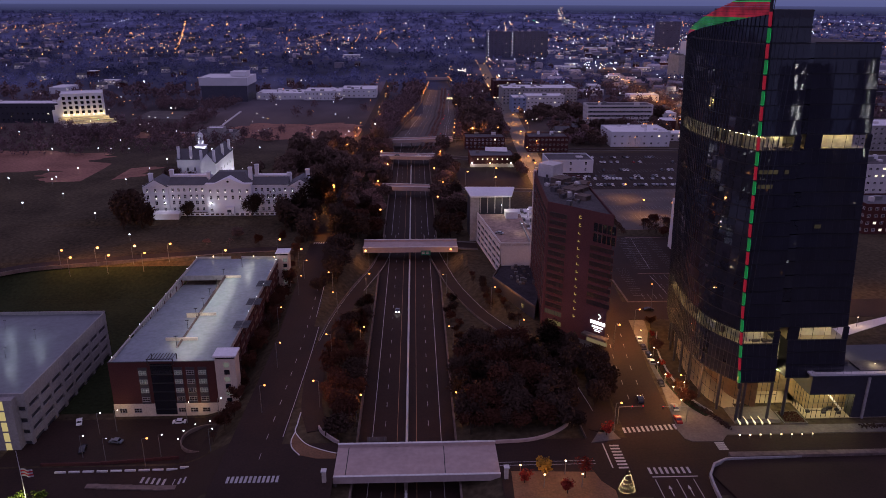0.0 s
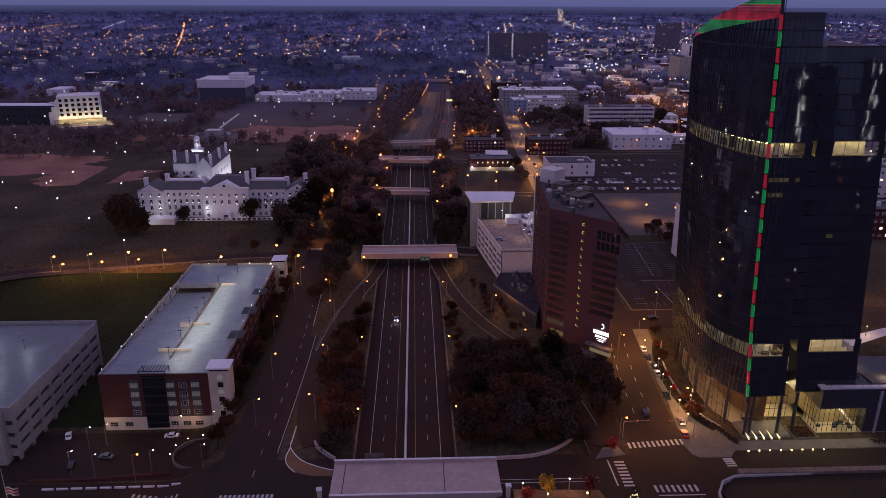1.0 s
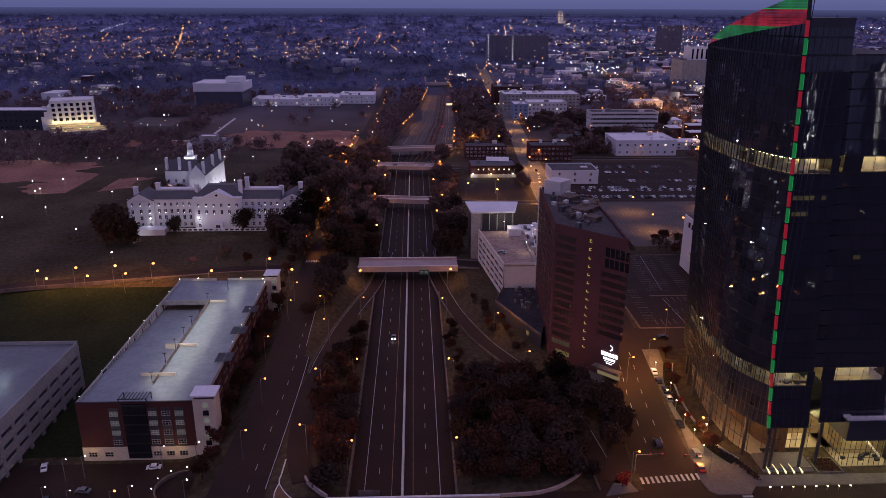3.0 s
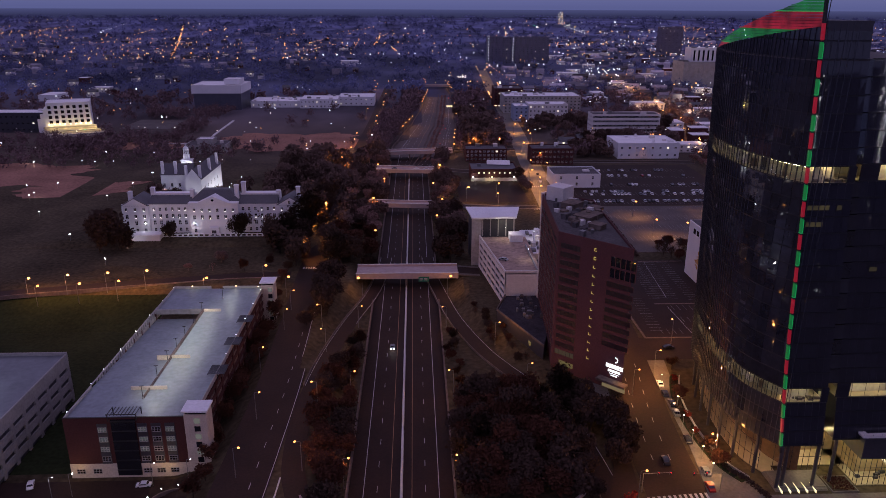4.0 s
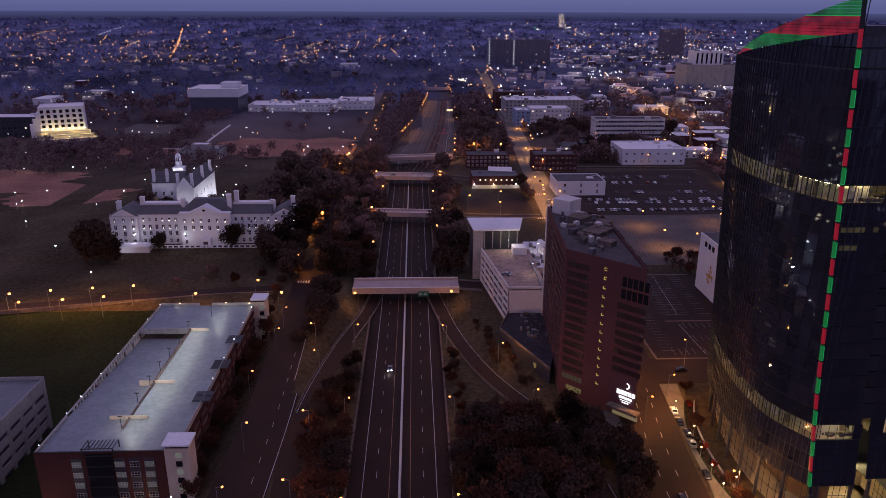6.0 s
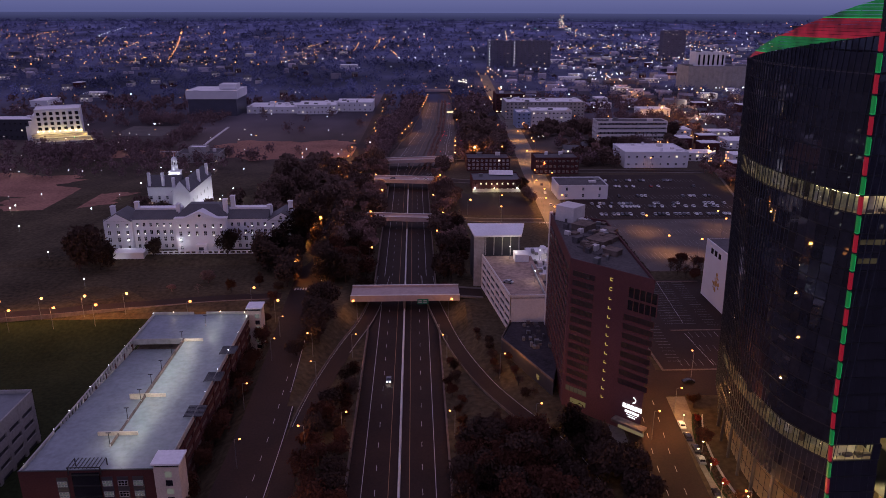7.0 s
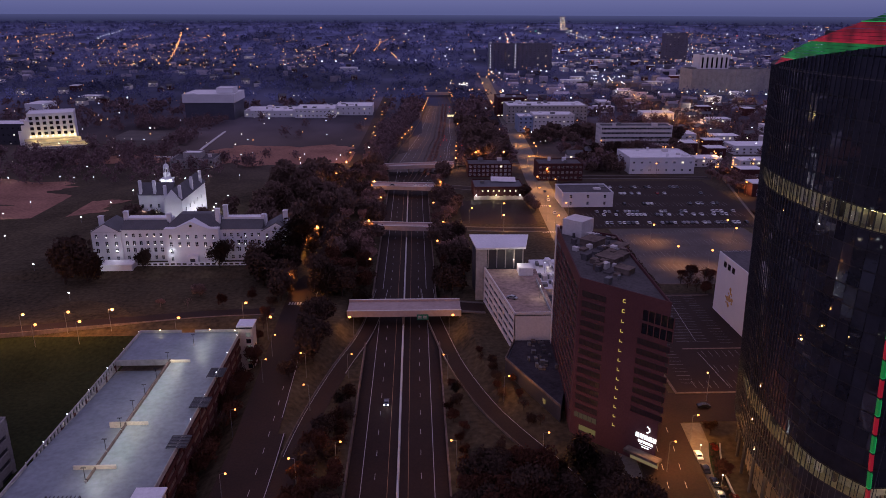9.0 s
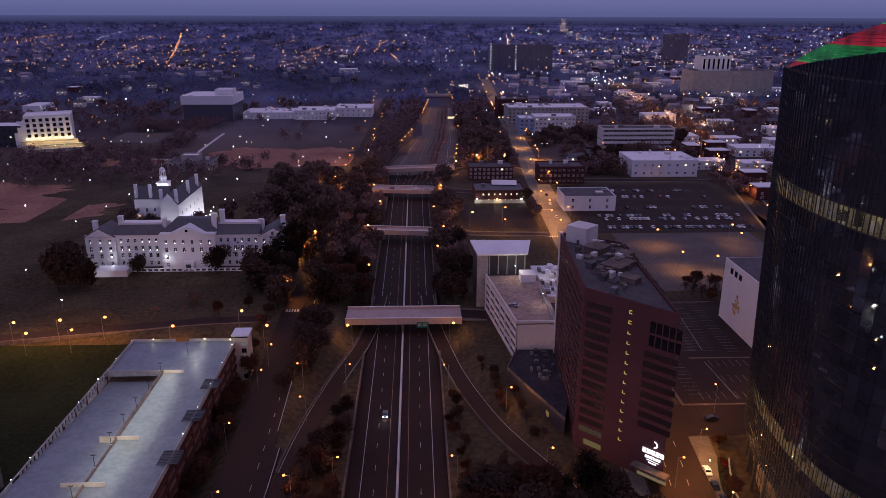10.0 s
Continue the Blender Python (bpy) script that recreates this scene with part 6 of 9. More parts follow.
for k in range(7):
    t = k / 6
    x, y = 44.15 + (37.3 - 44.15) * t, 335 + 52 * t
    bm = B()
    box(bm, x - 0.05, y, 0, x + 0.45, y + 1.0, 16)
    part("pillar", bm, M_PALE, annex)
bm = B()
box(bm, 44.3, 335, 0, 60.8, 335.5, 17.1)
part("end_wall", bm, M_PALE, annex)
bm = B()
box(bm, 58.6, 336, 16, 59.0, 372, 17.3)
part("side_wall", bm, M_CONC, annex)
bm = B()
box(bm, 52, 379, 16, 58.5, 386, 19.5)
part("roof_hut", bm, M_ROOFW, annex, "white roof hut")
for x, y, z, w in ((50, 383, 22, 1100), (57, 352, 21, 500), (66, 392, 17, 500)):
    lamp_light(x, y, z, w, (1.0, 0.86, 0.68), 0.4)
    lp = thing("deck_lamp", pose(x, y, 12.2 if x > 61 else 16.0), "roof lamp post with a small head", "lamp", "deck lamps")
    bm = B()
    tube(bm, (0, 0, 0), (0, 0, z + 0.2 - (12.2 if x > 61 else 16.0)), 0.08, 0.05, 6)
    part("pole", bm, M_METAL, lp)
    bm = B()
    ball(bm, Vector((0, 0, z + 0.4 - (12.2 if x > 61 else 16.0))), 0.22)
    part("lamp_head", bm, G_COOL, lp)
pav = thing("roofed_pavilion", pose(0, 0, 0), "dark glazed hall with a large white flat roof", "building")
bm = B()
prism(bm, [(33.5, 388.4), (56.3, 389), (60.4, 409), (31.8, 410)], 25.3, 26.1)
part("roof", bm, M_ROOFW, pav, "white flat roof")
bm = B()
prism(bm, [(34.8, 390.2), (55, 390.4), (58.5, 408), (33.4, 408.6)], 0, 25.2)
part("wall", bm, M_DARKW, pav)
for k in range(5):
    bm = B()
    box(bm, 39 + 4 * k, 389.6, 16, 39.4 + 4 * k, 390.2, 25.2)
    part("post", bm, M_CONC, pav)
bm = B()
box(bm, 33.6, 389.6, 0, 38.6, 390.1, 25.2)
part("pale_wall", bm, M_CONC, pav)
side = thing("low_building", pose(0, 0, 0), "low building with pale roof units behind the annex", "building")
bm = B()
box(bm, 61.5, 372, 0, 76, 412, 12)
part("wall", bm, M_PALE, side)
bm = B()
box(bm, 61.7, 372.2, 12, 75.8, 411.8, 12.2)
part("roof", bm, M_ROOFW, side, "white membrane roof")
for k in range(26):
    x, y = rr.uniform(62, 73), rr.uniform(374, 408)
    bm = B()
    box(bm, x, y, 12.2, x + rr.uniform(1, 3), y + rr.uniform(1, 4), 12.2 + rr.uniform(0.8, 2.4))
    part("roof_unit", bm, rr.choice((M_ROOFW, M_PALE, M_METAL)), side)
side2 = thing("low_building", pose(0, 0, 0), "plain grey-walled low building", "building")
bm = B()
box(bm, 61.2, 336, 0, 72, 371, 9)
part("wall", bm, M_CONC, side2)
bm = B()
box(bm, 61.0, 335.8, 9, 72.2, 371.2, 9.4)
part("roof", bm, M_ROOFG, side2)

mural = thing("mural_building", pose(141.5, 343, 0), "white-walled building with a faded ochre mural", "building")
bm = B()
box(bm, 0, 0, 0, 40, 34, 27.5)
part("wall", bm, M_WHITE, mural)
bm = B()
box(bm, 0.5, 0.5, 27.5, 39.5, 33.5, 27.6)
part("roof", bm, M_ROOFG, mural)
for k in range(3):
    bm = B()
    box(bm, -0.08, 17 + 4.2 * k, 22.5, 0.02, 19.6 + 4.2 * k, 25)
    part("window", bm, M_PANE, mural)
bm = B()
rm = random.Random(2)
for k in range(26):
    r = rm.uniform(0.3, 1.1)
    a = rm.uniform(0, math.tau)
    d = rm.uniform(0, 3.4)
    y, z = 19 + d * math.cos(a), 11 + d * math.sin(a) * 1.3
    n = 7
    bm.faces.new([bm.verts.new((-0.02 - 0.003 * k, y + r * math.cos(q * math.tau / n), z + r * math.sin(q * math.tau / n))) for q in range(n)])
part("mural", bm, mat("ochre_paint", (0.5, 0.3, 0.12), 0.8, vary=0.5, grain=0.4, patch=1.2, bump=0), mural, "faded ochre painted flowers")


# ---- white mansion ----
mansion = thing("white_mansion", pose(-162.5, 442, 3.0), "long white neoclassical mansion with slate roofs", "mansion")
mansion.scale = (1, 1, 0.84)
MW = 103.0
G_CANDLE = glow("candle_light", (1.0, 0.93, 0.85), 6)


def wall_block(parent, b, name="wall", material=None, label=""):
    bm = B()
    box(bm, *b)
    return part(name, bm, material or M_WHITE, parent, label)


wall_block(mansion, (0, 0, 0, MW, 15, 19.6))
wall_block(mansion, (38.5, -3.2, 0, 66.0, 0, 21.4), "pavilion")
wall_block(mansion, (0, -1.4, 0, 15, 0, 19.6), "end_pavilion")
wall_block(mansion, (MW - 15, -1.4, 0, MW, 0, 19.6), "end_pavilion")
wall_block(mansion, (-0.3, -0.3, 19.6, 38.4, 0.2, 20.3), "cornice")
wall_block(mansion, (66.1, -0.3, 19.6, MW + 0.3, 0.2, 20.3), "cornice")
wall_block(mansion, (38.2, -3.6, 21.4, 66.3, 0.2, 22.1), "cornice")
for z in (5.0, 14.6):
    wall_block(mansion, (15.1, -0.14, z, 38.4, 0, z + 0.35), "string_course")
    wall_block(mansion, (66.1, -0.14, z, MW - 15.1, 0, z + 0.35), "string_course")
for x0, x1 in ((15, 38.5), (66, MW - 15)):
    bm = B()
    v = [bm.verts.new(p) for p in ((x0, -0.4, 20.3), (x1, -0.4, 20.3), (x1, 6.2, 24.8), (x0, 6.2, 24.8), (x0, 6.4, 20.3), (x1, 6.4, 20.3))]
    for q in ((0, 1, 2, 3), (3, 2, 5, 4), (0, 3, 4), (1, 5, 2)):
        bm.faces.new([v[i] for i in q])
    part("slate_roof", bm, M_SLATE, mansion, "dark slate roof slope")
    wall_block(mansion, (x0, 6.4, 19.6, x1, 6.8, 26.0), "parapet")
    wall_block(mansion, (x0, 6.8, 19.6, x1, 14.8, 24.9), "flat_roof", M_ROOFW, "white flat roof")
for x0, x1 in ((0, 15), (MW - 15, MW)):
    bm = B()
    gable(bm, x0, -1.4, x1, 15, 19.6, 25.0, "y")
    part("slate_roof", bm, M_SLATE, mansion)
    bm = B()
    v = [bm.verts.new(p) for p in ((x0 + 0.4, -1.95, 19.7), (x1 - 0.4, -1.95, 19.7), ((x0 + x1) / 2, -1.95, 24.6), (x0 + 0.4, -1.2, 19.7), (x1 - 0.4, -1.2, 19.7), ((x0 + x1) / 2, -1.2, 24.6))]
    for q in ((0, 1, 2), (5, 4, 3), (0, 3, 4, 1), (1, 4, 5, 2), (2, 5, 3, 0)):
        bm.faces.new([v[i] for i in q])
    part("gable", bm, M_WHITE, mansion)
bm = B()
hip(bm, 38.2, 0, 66.3, 17, 22.1, 28.6, 6)
part("slate_roof", bm, M_SLATE, mansion)
bm = B()
v = [bm.verts.new(p) for p in ((43.5, -3.7, 22.1), (61, -3.7, 22.1), (52.2, -3.7, 26.6), (43.5, 4, 22.1), (61, 4, 22.1), (52.2, 5, 26.6))]
for q in ((0, 1, 2), (5, 4, 3), (0, 3, 4, 1), (1, 4, 5, 2), (2, 5, 3, 0)):
    bm.faces.new([v[i] for i in q])
part("pediment", bm, M_WHITE, mansion, "white triangular pediment")
bm = B()
tube(bm, (52.2, -3.85, 23.9), (52.2, -3.7, 23.9), 0.8, n=14)
part("round_window", bm, M_PANE, mansion)
for x, y, z in ((3.5, 5, 28), (15.5, 8, 30), (38.6, 6, 29), (64.5, 4, 32.6), (67.5, 9, 33.4), (87.5, 8, 27.5), (99, 8, 30)):
    bm = B()
    box(bm, x - 1.1, y - 1.1, 20, x + 1.1, y + 1.1, z)
    box(bm, x - 1.35, y - 1.35, z - 0.6, x + 1.35, y + 1.35, z - 0.2)
    part("chimney", bm, M_WHITE, mansion, "white chimney stack")
win = window_mesh(1.5, 2.5, M_PANE, M_WHITE, 1, 0.12)
tall = window_mesh(1.7, 3.0, M_PANE, M_WHITE, 1, 0.12)
bm = B()
box(bm, -0.2, -0.16, 0.1, 0.2, -0.06, 0.6)
candle = bpy.data.meshes.new("candle")
bm.to_mesh(candle)
bm.free()
candle.materials.append(G_CANDLE)
rr = random.Random(11)
xs = [2.6, 7.5, 12.4] + [17.5 + 3.55 * k for k in range(6)] + [41.2 + 4.4 * k for k in range(6)] + [68.2 + 3.55 * k for k in range(6)] + [MW - 12.4, MW - 7.5, MW - 2.6]
for x in xs:
    y = -3.2 if 38.5 < x < 66 else (-1.4 if x < 15 or x > MW - 15 else 0)
    for z, m in ((15.6, win), (10.4, tall), (5.9 if rr.random() < 1 else 0, tall), (1.2, win)):
        if z < 6 and 45 < x < 60:
            continue
        same("window", m, mansion, pose(x, y - 0.01, z))
        if z > 9 and rr.random() < 0.72:
            same("candle_lamp", candle, mansion, pose(x, y - 0.01, z))
bm = B()
box(bm, 49.5, -6.2, 0, 55, -3.2, 5.2)
part("porch", bm, M_WHITE, mansion, "white entrance porch")
bm = B()
box(bm, 51, -6.3, 0.2, 53.5, -6.19, 3.6)
part("door", bm, M_DARKW, mansion)
for x in (13.5, 41.0):
    bm = B()
    ball(bm, Vector((x, -4.4, 8.2)), 0.5)
    part("wall_lantern", bm, G_COOL, mansion, "bright white lantern")
    lamp_light(-162.5 + x, 442 - 6.5, 8.2, 260, (0.9, 0.9, 1.0), 0.5)
# fill spots added without fixtures to brighten the facade
for x in (10, 36, 62, 90):
    d_ = bpy.data.lights.new("flood_light", "SPOT")
    d_.energy, d_.color, d_.spot_size, d_.spot_blend, d_.shadow_soft_size = 2300, (0.86, 0.84, 1.0), radians(78), 0.8, 0.5
    new("flood_light", d_).matrix_basis = look((-162.5 + x, 442 - 27, 1.0), (-162.5 + x, 442, 15))
for b in ((8, -14, 0, 24, -7, 3.2),):
    ob = thing("garden_pavilion", pose(-162.5, 442, 2.4), "small white flat-roofed pavilion before the mansion", "pavilion")
    wall_block(ob, b)
    wall_block(ob, (7.6, -14.4, 3.2, 24.4, -6.6, 3.6), "roof", M_ROOFW)
bm = B()
for x in range(-155, -60, 3):
    box(bm, x, 433.8, 2.6, x + 0.9, 434.2, 4.4)
box(bm, -156, 433.7, 4.4, -60, 434.3, 4.7)
box(bm, -156, 433.7, 2.4, -60, 434.3, 3.2)
tagged(part("wall_balustrade", bm, M_WHITE), "white balustrade of the mansion's terrace", "balustrade", kind="structure")

hall = thing("white_hall", pose(0, 0, 2.6), "floodlit white hall with a domed cupola", "hall")
for b in ((-164, 513, 0, -144, 527, 18.5), (-144, 499, 0, -133.5, 549, 18.5)):
    wall_block(hall, b)
for b, al in (((-164, 513, -144, 527), "x"), ((-144, 499, -133.5, 549), "y")):
    bm = B()
    gable(bm, *b, 18.5, 25, al)
    part("slate_roof", bm, M_SLATE, hall)
for x, y in ((-143, 500.4), (-134.4, 500.4), (-162.5, 514), (-154, 514), (-134.6, 524), (-134.6, 543)):
    bm = B()
    box(bm, x - 0.8, y - 0.8, 12, x + 0.8, y + 1.0, 27.5)
    part("chimney", bm, M_WHITE, hall)
bm = B()
v = [bm.verts.new(p) for p in ((-144.3, 498.2, 18.5), (-133.2, 498.2, 18.5), (-138.75, 498.2, 25.3), (-144.3, 499.1, 18.5), (-133.2, 499.1, 18.5), (-138.75, 499.1, 25.3))]
for q in ((0, 1, 2), (5, 4, 3), (0, 3, 4, 1), (1, 4, 5, 2), (2, 5, 3, 0)):
    bm.faces.new([v[i] for i in q])
part("gable", bm, M_WHITE, hall)
for y in (506, 514, 522, 530, 538):
    for z in (4, 10.5):
        same("window", win, hall, pose(-133.45, y, z, 0, 0, 90))
for x in (-162, -157, -152):
    for z in (4, 10.5):
        same("window", win, hall, pose(x, 512.95, z))
# cupola: square base, open lantern on posts, small dome
bm = B()
box(bm, -153.2, 523.8, 19, -146.8, 530.2, 25.6)
box(bm, -153.6, 523.4, 25.6, -146.4, 530.6, 26.1)
cup = part("cupola", bm, M_WHITE, hall, "white square cupola base")
for z0, z1, r in ((26.1, 29.6, 2.3), (33.0, 33.5, 2.0)):
    bm = B()
    tube(bm, (-150, 527, z0), (-150, 527, z1), r, r * 0.94, 8)
    part("drum", bm, M_WHITE, cup)
for k in range(8):
    a = k * math.tau / 8
    bm = B()
    tube(bm, (-150 + 1.6 * math.cos(a), 527 + 1.6 * math.sin(a), 29.6), (-150 + 1.6 * math.cos(a), 527 + 1.6 * math.sin(a), 33), 0.24, n=6)
    part("lantern_post", bm, M_WHITE, cup)
bm = B()
ball(bm, Vector((-150, 527, 33.5)), 1.7, 1.1, 0, 2)
tube(bm, (-150, 527, 35), (-150, 527, 38), 0.16, 0.05, 5)
part("dome", bm, M_WHITE, cup)
# low front range with a hipped slate roof and an arcade wall beside it
wall_block(hall, (-165, 499, 0, -146.5, 512.9, 6.0), "front_range")
bm = B()
hip(bm, -165.5, 498.5, -146, 513, 6.0, 10.0, 6)
part("slate_roof", bm, M_SLATE, hall)
# point lights added to flood the hall, no fixtures modelled
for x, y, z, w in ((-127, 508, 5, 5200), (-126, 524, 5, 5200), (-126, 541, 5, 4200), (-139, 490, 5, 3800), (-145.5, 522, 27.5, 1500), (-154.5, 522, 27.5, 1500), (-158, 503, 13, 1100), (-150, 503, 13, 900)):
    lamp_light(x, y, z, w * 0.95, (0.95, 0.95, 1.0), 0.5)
for x, y in ((-127.5, 508), (-126.5, 518), (-126, 528), (-125.5, 538), (-126.5, 548), (-118, 566), (-124, 569)):
    lamp(POST_W, x - 0.5, y, 4)


# ---- farther buildings ----
def block(name, x0, y0, x1, y1, h, label, wall=None, roof=None, z=0.0, rows=0, cols_=0, lit=0.1, strip=False, side=None, seed=1, category="building", units=4, win_w=2.0, win_h=1.7, frame_m=None):
    """A flat-roofed building with parapet, roof units and framed windows on the face towards -y (and one side)."""
    t = thing(name, pose(x0, y0, z), label, category)
    w, d = x1 - x0, y1 - y0
    r = random.Random(seed)
    bm = B()
    box(bm, 0, 0, 0, w, d, h)
    part("wall", bm, wall or M_PALE, t)
    bm = B()
    box(bm, 0.4, 0.4, h, w - 0.4, d - 0.4, h + 0.15)
    part("roof", bm, roof or M_ROOFG, t)
    bm = B()
    for b in ((-0.1, -0.1, h, w + 0.1, 0.4, h + 0.9), (-0.1, d - 0.4, h, w + 0.1, d + 0.1, h + 0.9), (-0.1, 0.4, h, 0.4, d - 0.4, h + 0.9), (w - 0.4, 0.4, h, w + 0.1, d - 0.4, h + 0.9)):
        box(bm, *b)
    part("parapet", bm, wall or M_PALE, t)
    for k in range(units):
        s = r.uniform(1.5, min(6, w / 5))
        x, y = r.uniform(1, w - s - 1), r.uniform(2, max(2.1, d - s - 2))
        bm = B()
        box(bm, x, y, h + 0.1, x + s, y + s * r.uniform(0.6, 1.2), h + r.uniform(1.2, 3.2))
        part("roof_unit", bm, r.choice((M_ROOFW, M_METAL, M_PALE)), t)
    if rows:
        fh = h / rows
        a = window_mesh(win_w, win_h, M_PANE, frame_m or wall or M_PALE, 1)
        b = window_mesh(win_w, win_h, G_WIN, frame_m or wall or M_PALE, 1)
        if strip:
            for j in range(rows):
                bm = B()
                box(bm, 0.8, -0.05, fh * j + fh * 0.38, w - 0.8, 0.01, fh * j + fh * 0.78)
                part("window_strip", bm, M_PANE, t, "dark ribbon window")
        for j in range(rows):
            for i in range(cols_):
                same("window", b if r.random() < lit else a, t, pose(w * (i + 0.5) / cols_, -0.06 if strip else 0.0, fh * j + fh * 0.35))
            if side:
                n = max(2, int(cols_ * d / w))
                for i in range(n):
                    same("window", b if r.random() < lit else a, t, pose(0 if side < 0 else w, d * (i + 0.5) / n, fh * j + fh * 0.35, 0, 0, -90 if side < 0 else 90))
    return t


block("office_block", 188, 777, 259, 797, 22.5, "pale five-storey office block with ribbon windows", M_PALE, M_ROOFG, rows=5, cols_=18, strip=True, side=-1, seed=4, lit=0.02)
block("civic_hall", 185, 664, 240, 705, 13, "white low hall with a columned centre", M_WHITE, M_ROOFW, rows=2, cols_=8, seed=5, lit=0.05, units=6)
for k in range(9):
    bm = B()
    box(bm, 17 + 1.6 * k, -0.5, 1.5, 17.6 + 1.6 * k, 0, 9)
    part("portico_column", bm, M_WHITE, bpy.data.objects["civic_hall"])
block("white_warehouse", 107.3, 557, 142.8, 584, 9.6, "white painted low warehouse with small windows", M_WHITE, M_ROOFG, rows=2, cols_=3, seed=6, lit=0, units=2, win_w=1.6, win_h=2.4)
block("brick_terrace", 48, 580, 84, 606, 8.5, "brick building with rows of small lit windows", M_BRICK, M_SLATE, rows=2, cols_=9, seed=7, lit=0.75, units=1, win_w=1.2, win_h=1.4)
bt = bpy.data.objects["brick_terrace"]
bm = B()
box(bm, -0.12, -0.25, 0, 36.1, 0.0, 2.6)
part("pale_base", bm, M_STONE, bt, "pale lit stone base")
bm = B()
v = [bm.verts.new(p) for p in ((14, 18, 9.4), (32, 16, 9.4), (32, 20, 12.2), (14, 22, 12.2), (14, 22.4, 9.4), (32, 20.4, 9.4))]
for q in ((0, 1, 2, 3), (3, 2, 5, 4), (0, 3, 4), (1, 5, 2)):
    bm.faces.new([v[i] for i in q])
part("roof_light", bm, M_ROOFW, bt, "white sloping roof light")
for x, w in ((1.5, 500), (16, 800), (33, 500)):
    bm = B()
    ball(bm, Vector((x, -1.2, 3.4)), 0.55)
    part("wall_lamp", bm, G_GLOBE if x == 16 else G_COOL, bt, "bright wall lamp")
    lamp_light(48 + x, 580 - 2.2, 3.6, w, (1.0, 0.86, 0.5) if x == 16 else (0.95, 0.93, 0.9), 0.3)
block("brick_row", 49, 655, 85, 676, 10, "dark brick building with pale window bays", M_BRICK, M_ROOFG, rows=3, cols_=10, seed=17, lit=0.05, units=2, frame_m=M_PALE)
block("old_house_row", 104, 640, 140, 662, 13, "old brick building with pale columns", M_BRICK, M_ROOFG, rows=3, cols_=10, seed=18, lit=0.03, units=3, frame_m=M_STONE)
block("apartment_block", 139, 885, 185, 915, 19, "pale apartment block with square windows", M_PALE, M_ROOFW, rows=4, cols_=10, seed=8, lit=0.12, units=5, side=-1)
block("apartment_block", 122, 885, 138.5, 915, 17, "narrow blue-grey clad apartment block", mat("blue_grey_cladding", (0.25, 0.3, 0.42), 0.6, vary=0.15), M_ROOFW, rows=4, cols_=3, seed=9, lit=0.05, units=3)
block("apartment_block", 118, 955, 216, 1000, 20.5, "long apartment block with white roof", M_CONC, M_ROOFW, rows=5, cols_=20, seed=10, lit=0.06, units=12)
block("brick_block", 112, 1010, 150, 1050, 24, "red brick block beside the street", M_BRICK, M_ROOFG, rows=6, cols_=9, seed=12, lit=0.08)
block("hospital", 462, 1275, 596, 1330, 40, "pale windowless medical building", M_CONC, M_ROOFG, seed=13, units=8)
block("hospital_tower", 478, 1290, 528, 1320, 62, "white tower on the medical building", M_WHITE, M_ROOFW, seed=14, units=4)
for k in range(6):
    bm = B()
    box(bm, 4 + 8 * k, -0.12, 42, 7 + 8 * k, 0.02, 59)
    part("window_strip", bm, M_PANE, bpy.data.objects["hospital_tower"], "tall dark window strip")
for k in range(17):
    bm = B()
    box(bm, 2 + 8 * k, -0.7, 0, 3.1 + 8 * k, 0.0, 39.5)
    part("wall_rib", bm, M_CONC, bpy.data.objects["hospital"])
block("office_tower", 179, 1800, 238, 1835, 60, "dark office tower with strings of white lights", M_FARGLASS, M_ROOFG, rows=12, cols_=7, seed=15, lit=0.02, category="tower")
block("office_tower", 243, 1800, 326, 1835, 60, "dark wide office tower with lights up its edge", M_FARGLASS, M_ROOFG, rows=12, cols_=9, seed=16, lit=0.02, category="tower")
for x in (182, 240):
    bm = B()
    for k in range(9):
        ball(bm, Vector((x, 1798.5, 6 + 6.3 * k)), 0.8)
    tagged(part("facade_lights", bm, glow("facade_lamp", (0.9, 0.95, 1), 4)), "vertical string of white facade lights", "lights", kind="stuff")
block("slab_tower", 692, 2100, 755, 2130, 76, "brown slab tower far off", mat("brown_far_wall", (0.16, 0.14, 0.17), 0.85, vary=0.2, grain=2, patch=9, bump=0), M_ROOFG, rows=12, cols_=6, seed=20, lit=0.05, category="tower")
# the cube's dark cladding has a bluish haze tint in its colour
block("dark_cube", -279, 990, -219, 1045, 20, "dark glass office cube with pale roof", mat("hazy_dark_cladding", (0.07, 0.07, 0.1), 0.35, vary=0.2), M_ROOFW, seed=21, units=6)
block("roof_storey", -281, 988.5, -217.5, 1046.5, 9.5, "white windowless upper storey on the dark office cube", M_WHITE, M_ROOFW, z=21, seed=22, units=3)
block("plant_room", -243, 1006, -222, 1030, 5.5, "white plant room on the office roof", M_WHITE, M_ROOFW, z=31.2, seed=23, units=0)
block("museum", -212, 1012, -128, 1060, 7.5, "long white low building with pale roof", M_WHITE, M_ROOFW, rows=1, cols_=12, seed=23, lit=0.3, units=14, side=-1)
block("museum_hall", -98, 1030, -50, 1075, 11, "white hall with pale roof", M_WHITE, M_ROOFW, rows=2, cols_=7, seed=44, lit=0.25, units=6)
block("museum_wing", -146, 1004, -96, 1050, 11, "white wing with lit corner", M_WHITE, M_ROOFW, rows=2, cols_=10, seed=24, lit=0.2, units=5)
block("glass_office", -470, 815, -383, 845, 20, "long dark office wing with pale roof edge", M_DARKW, M_ROOFW, rows=3, cols_=16, seed=25, lit=0.03)
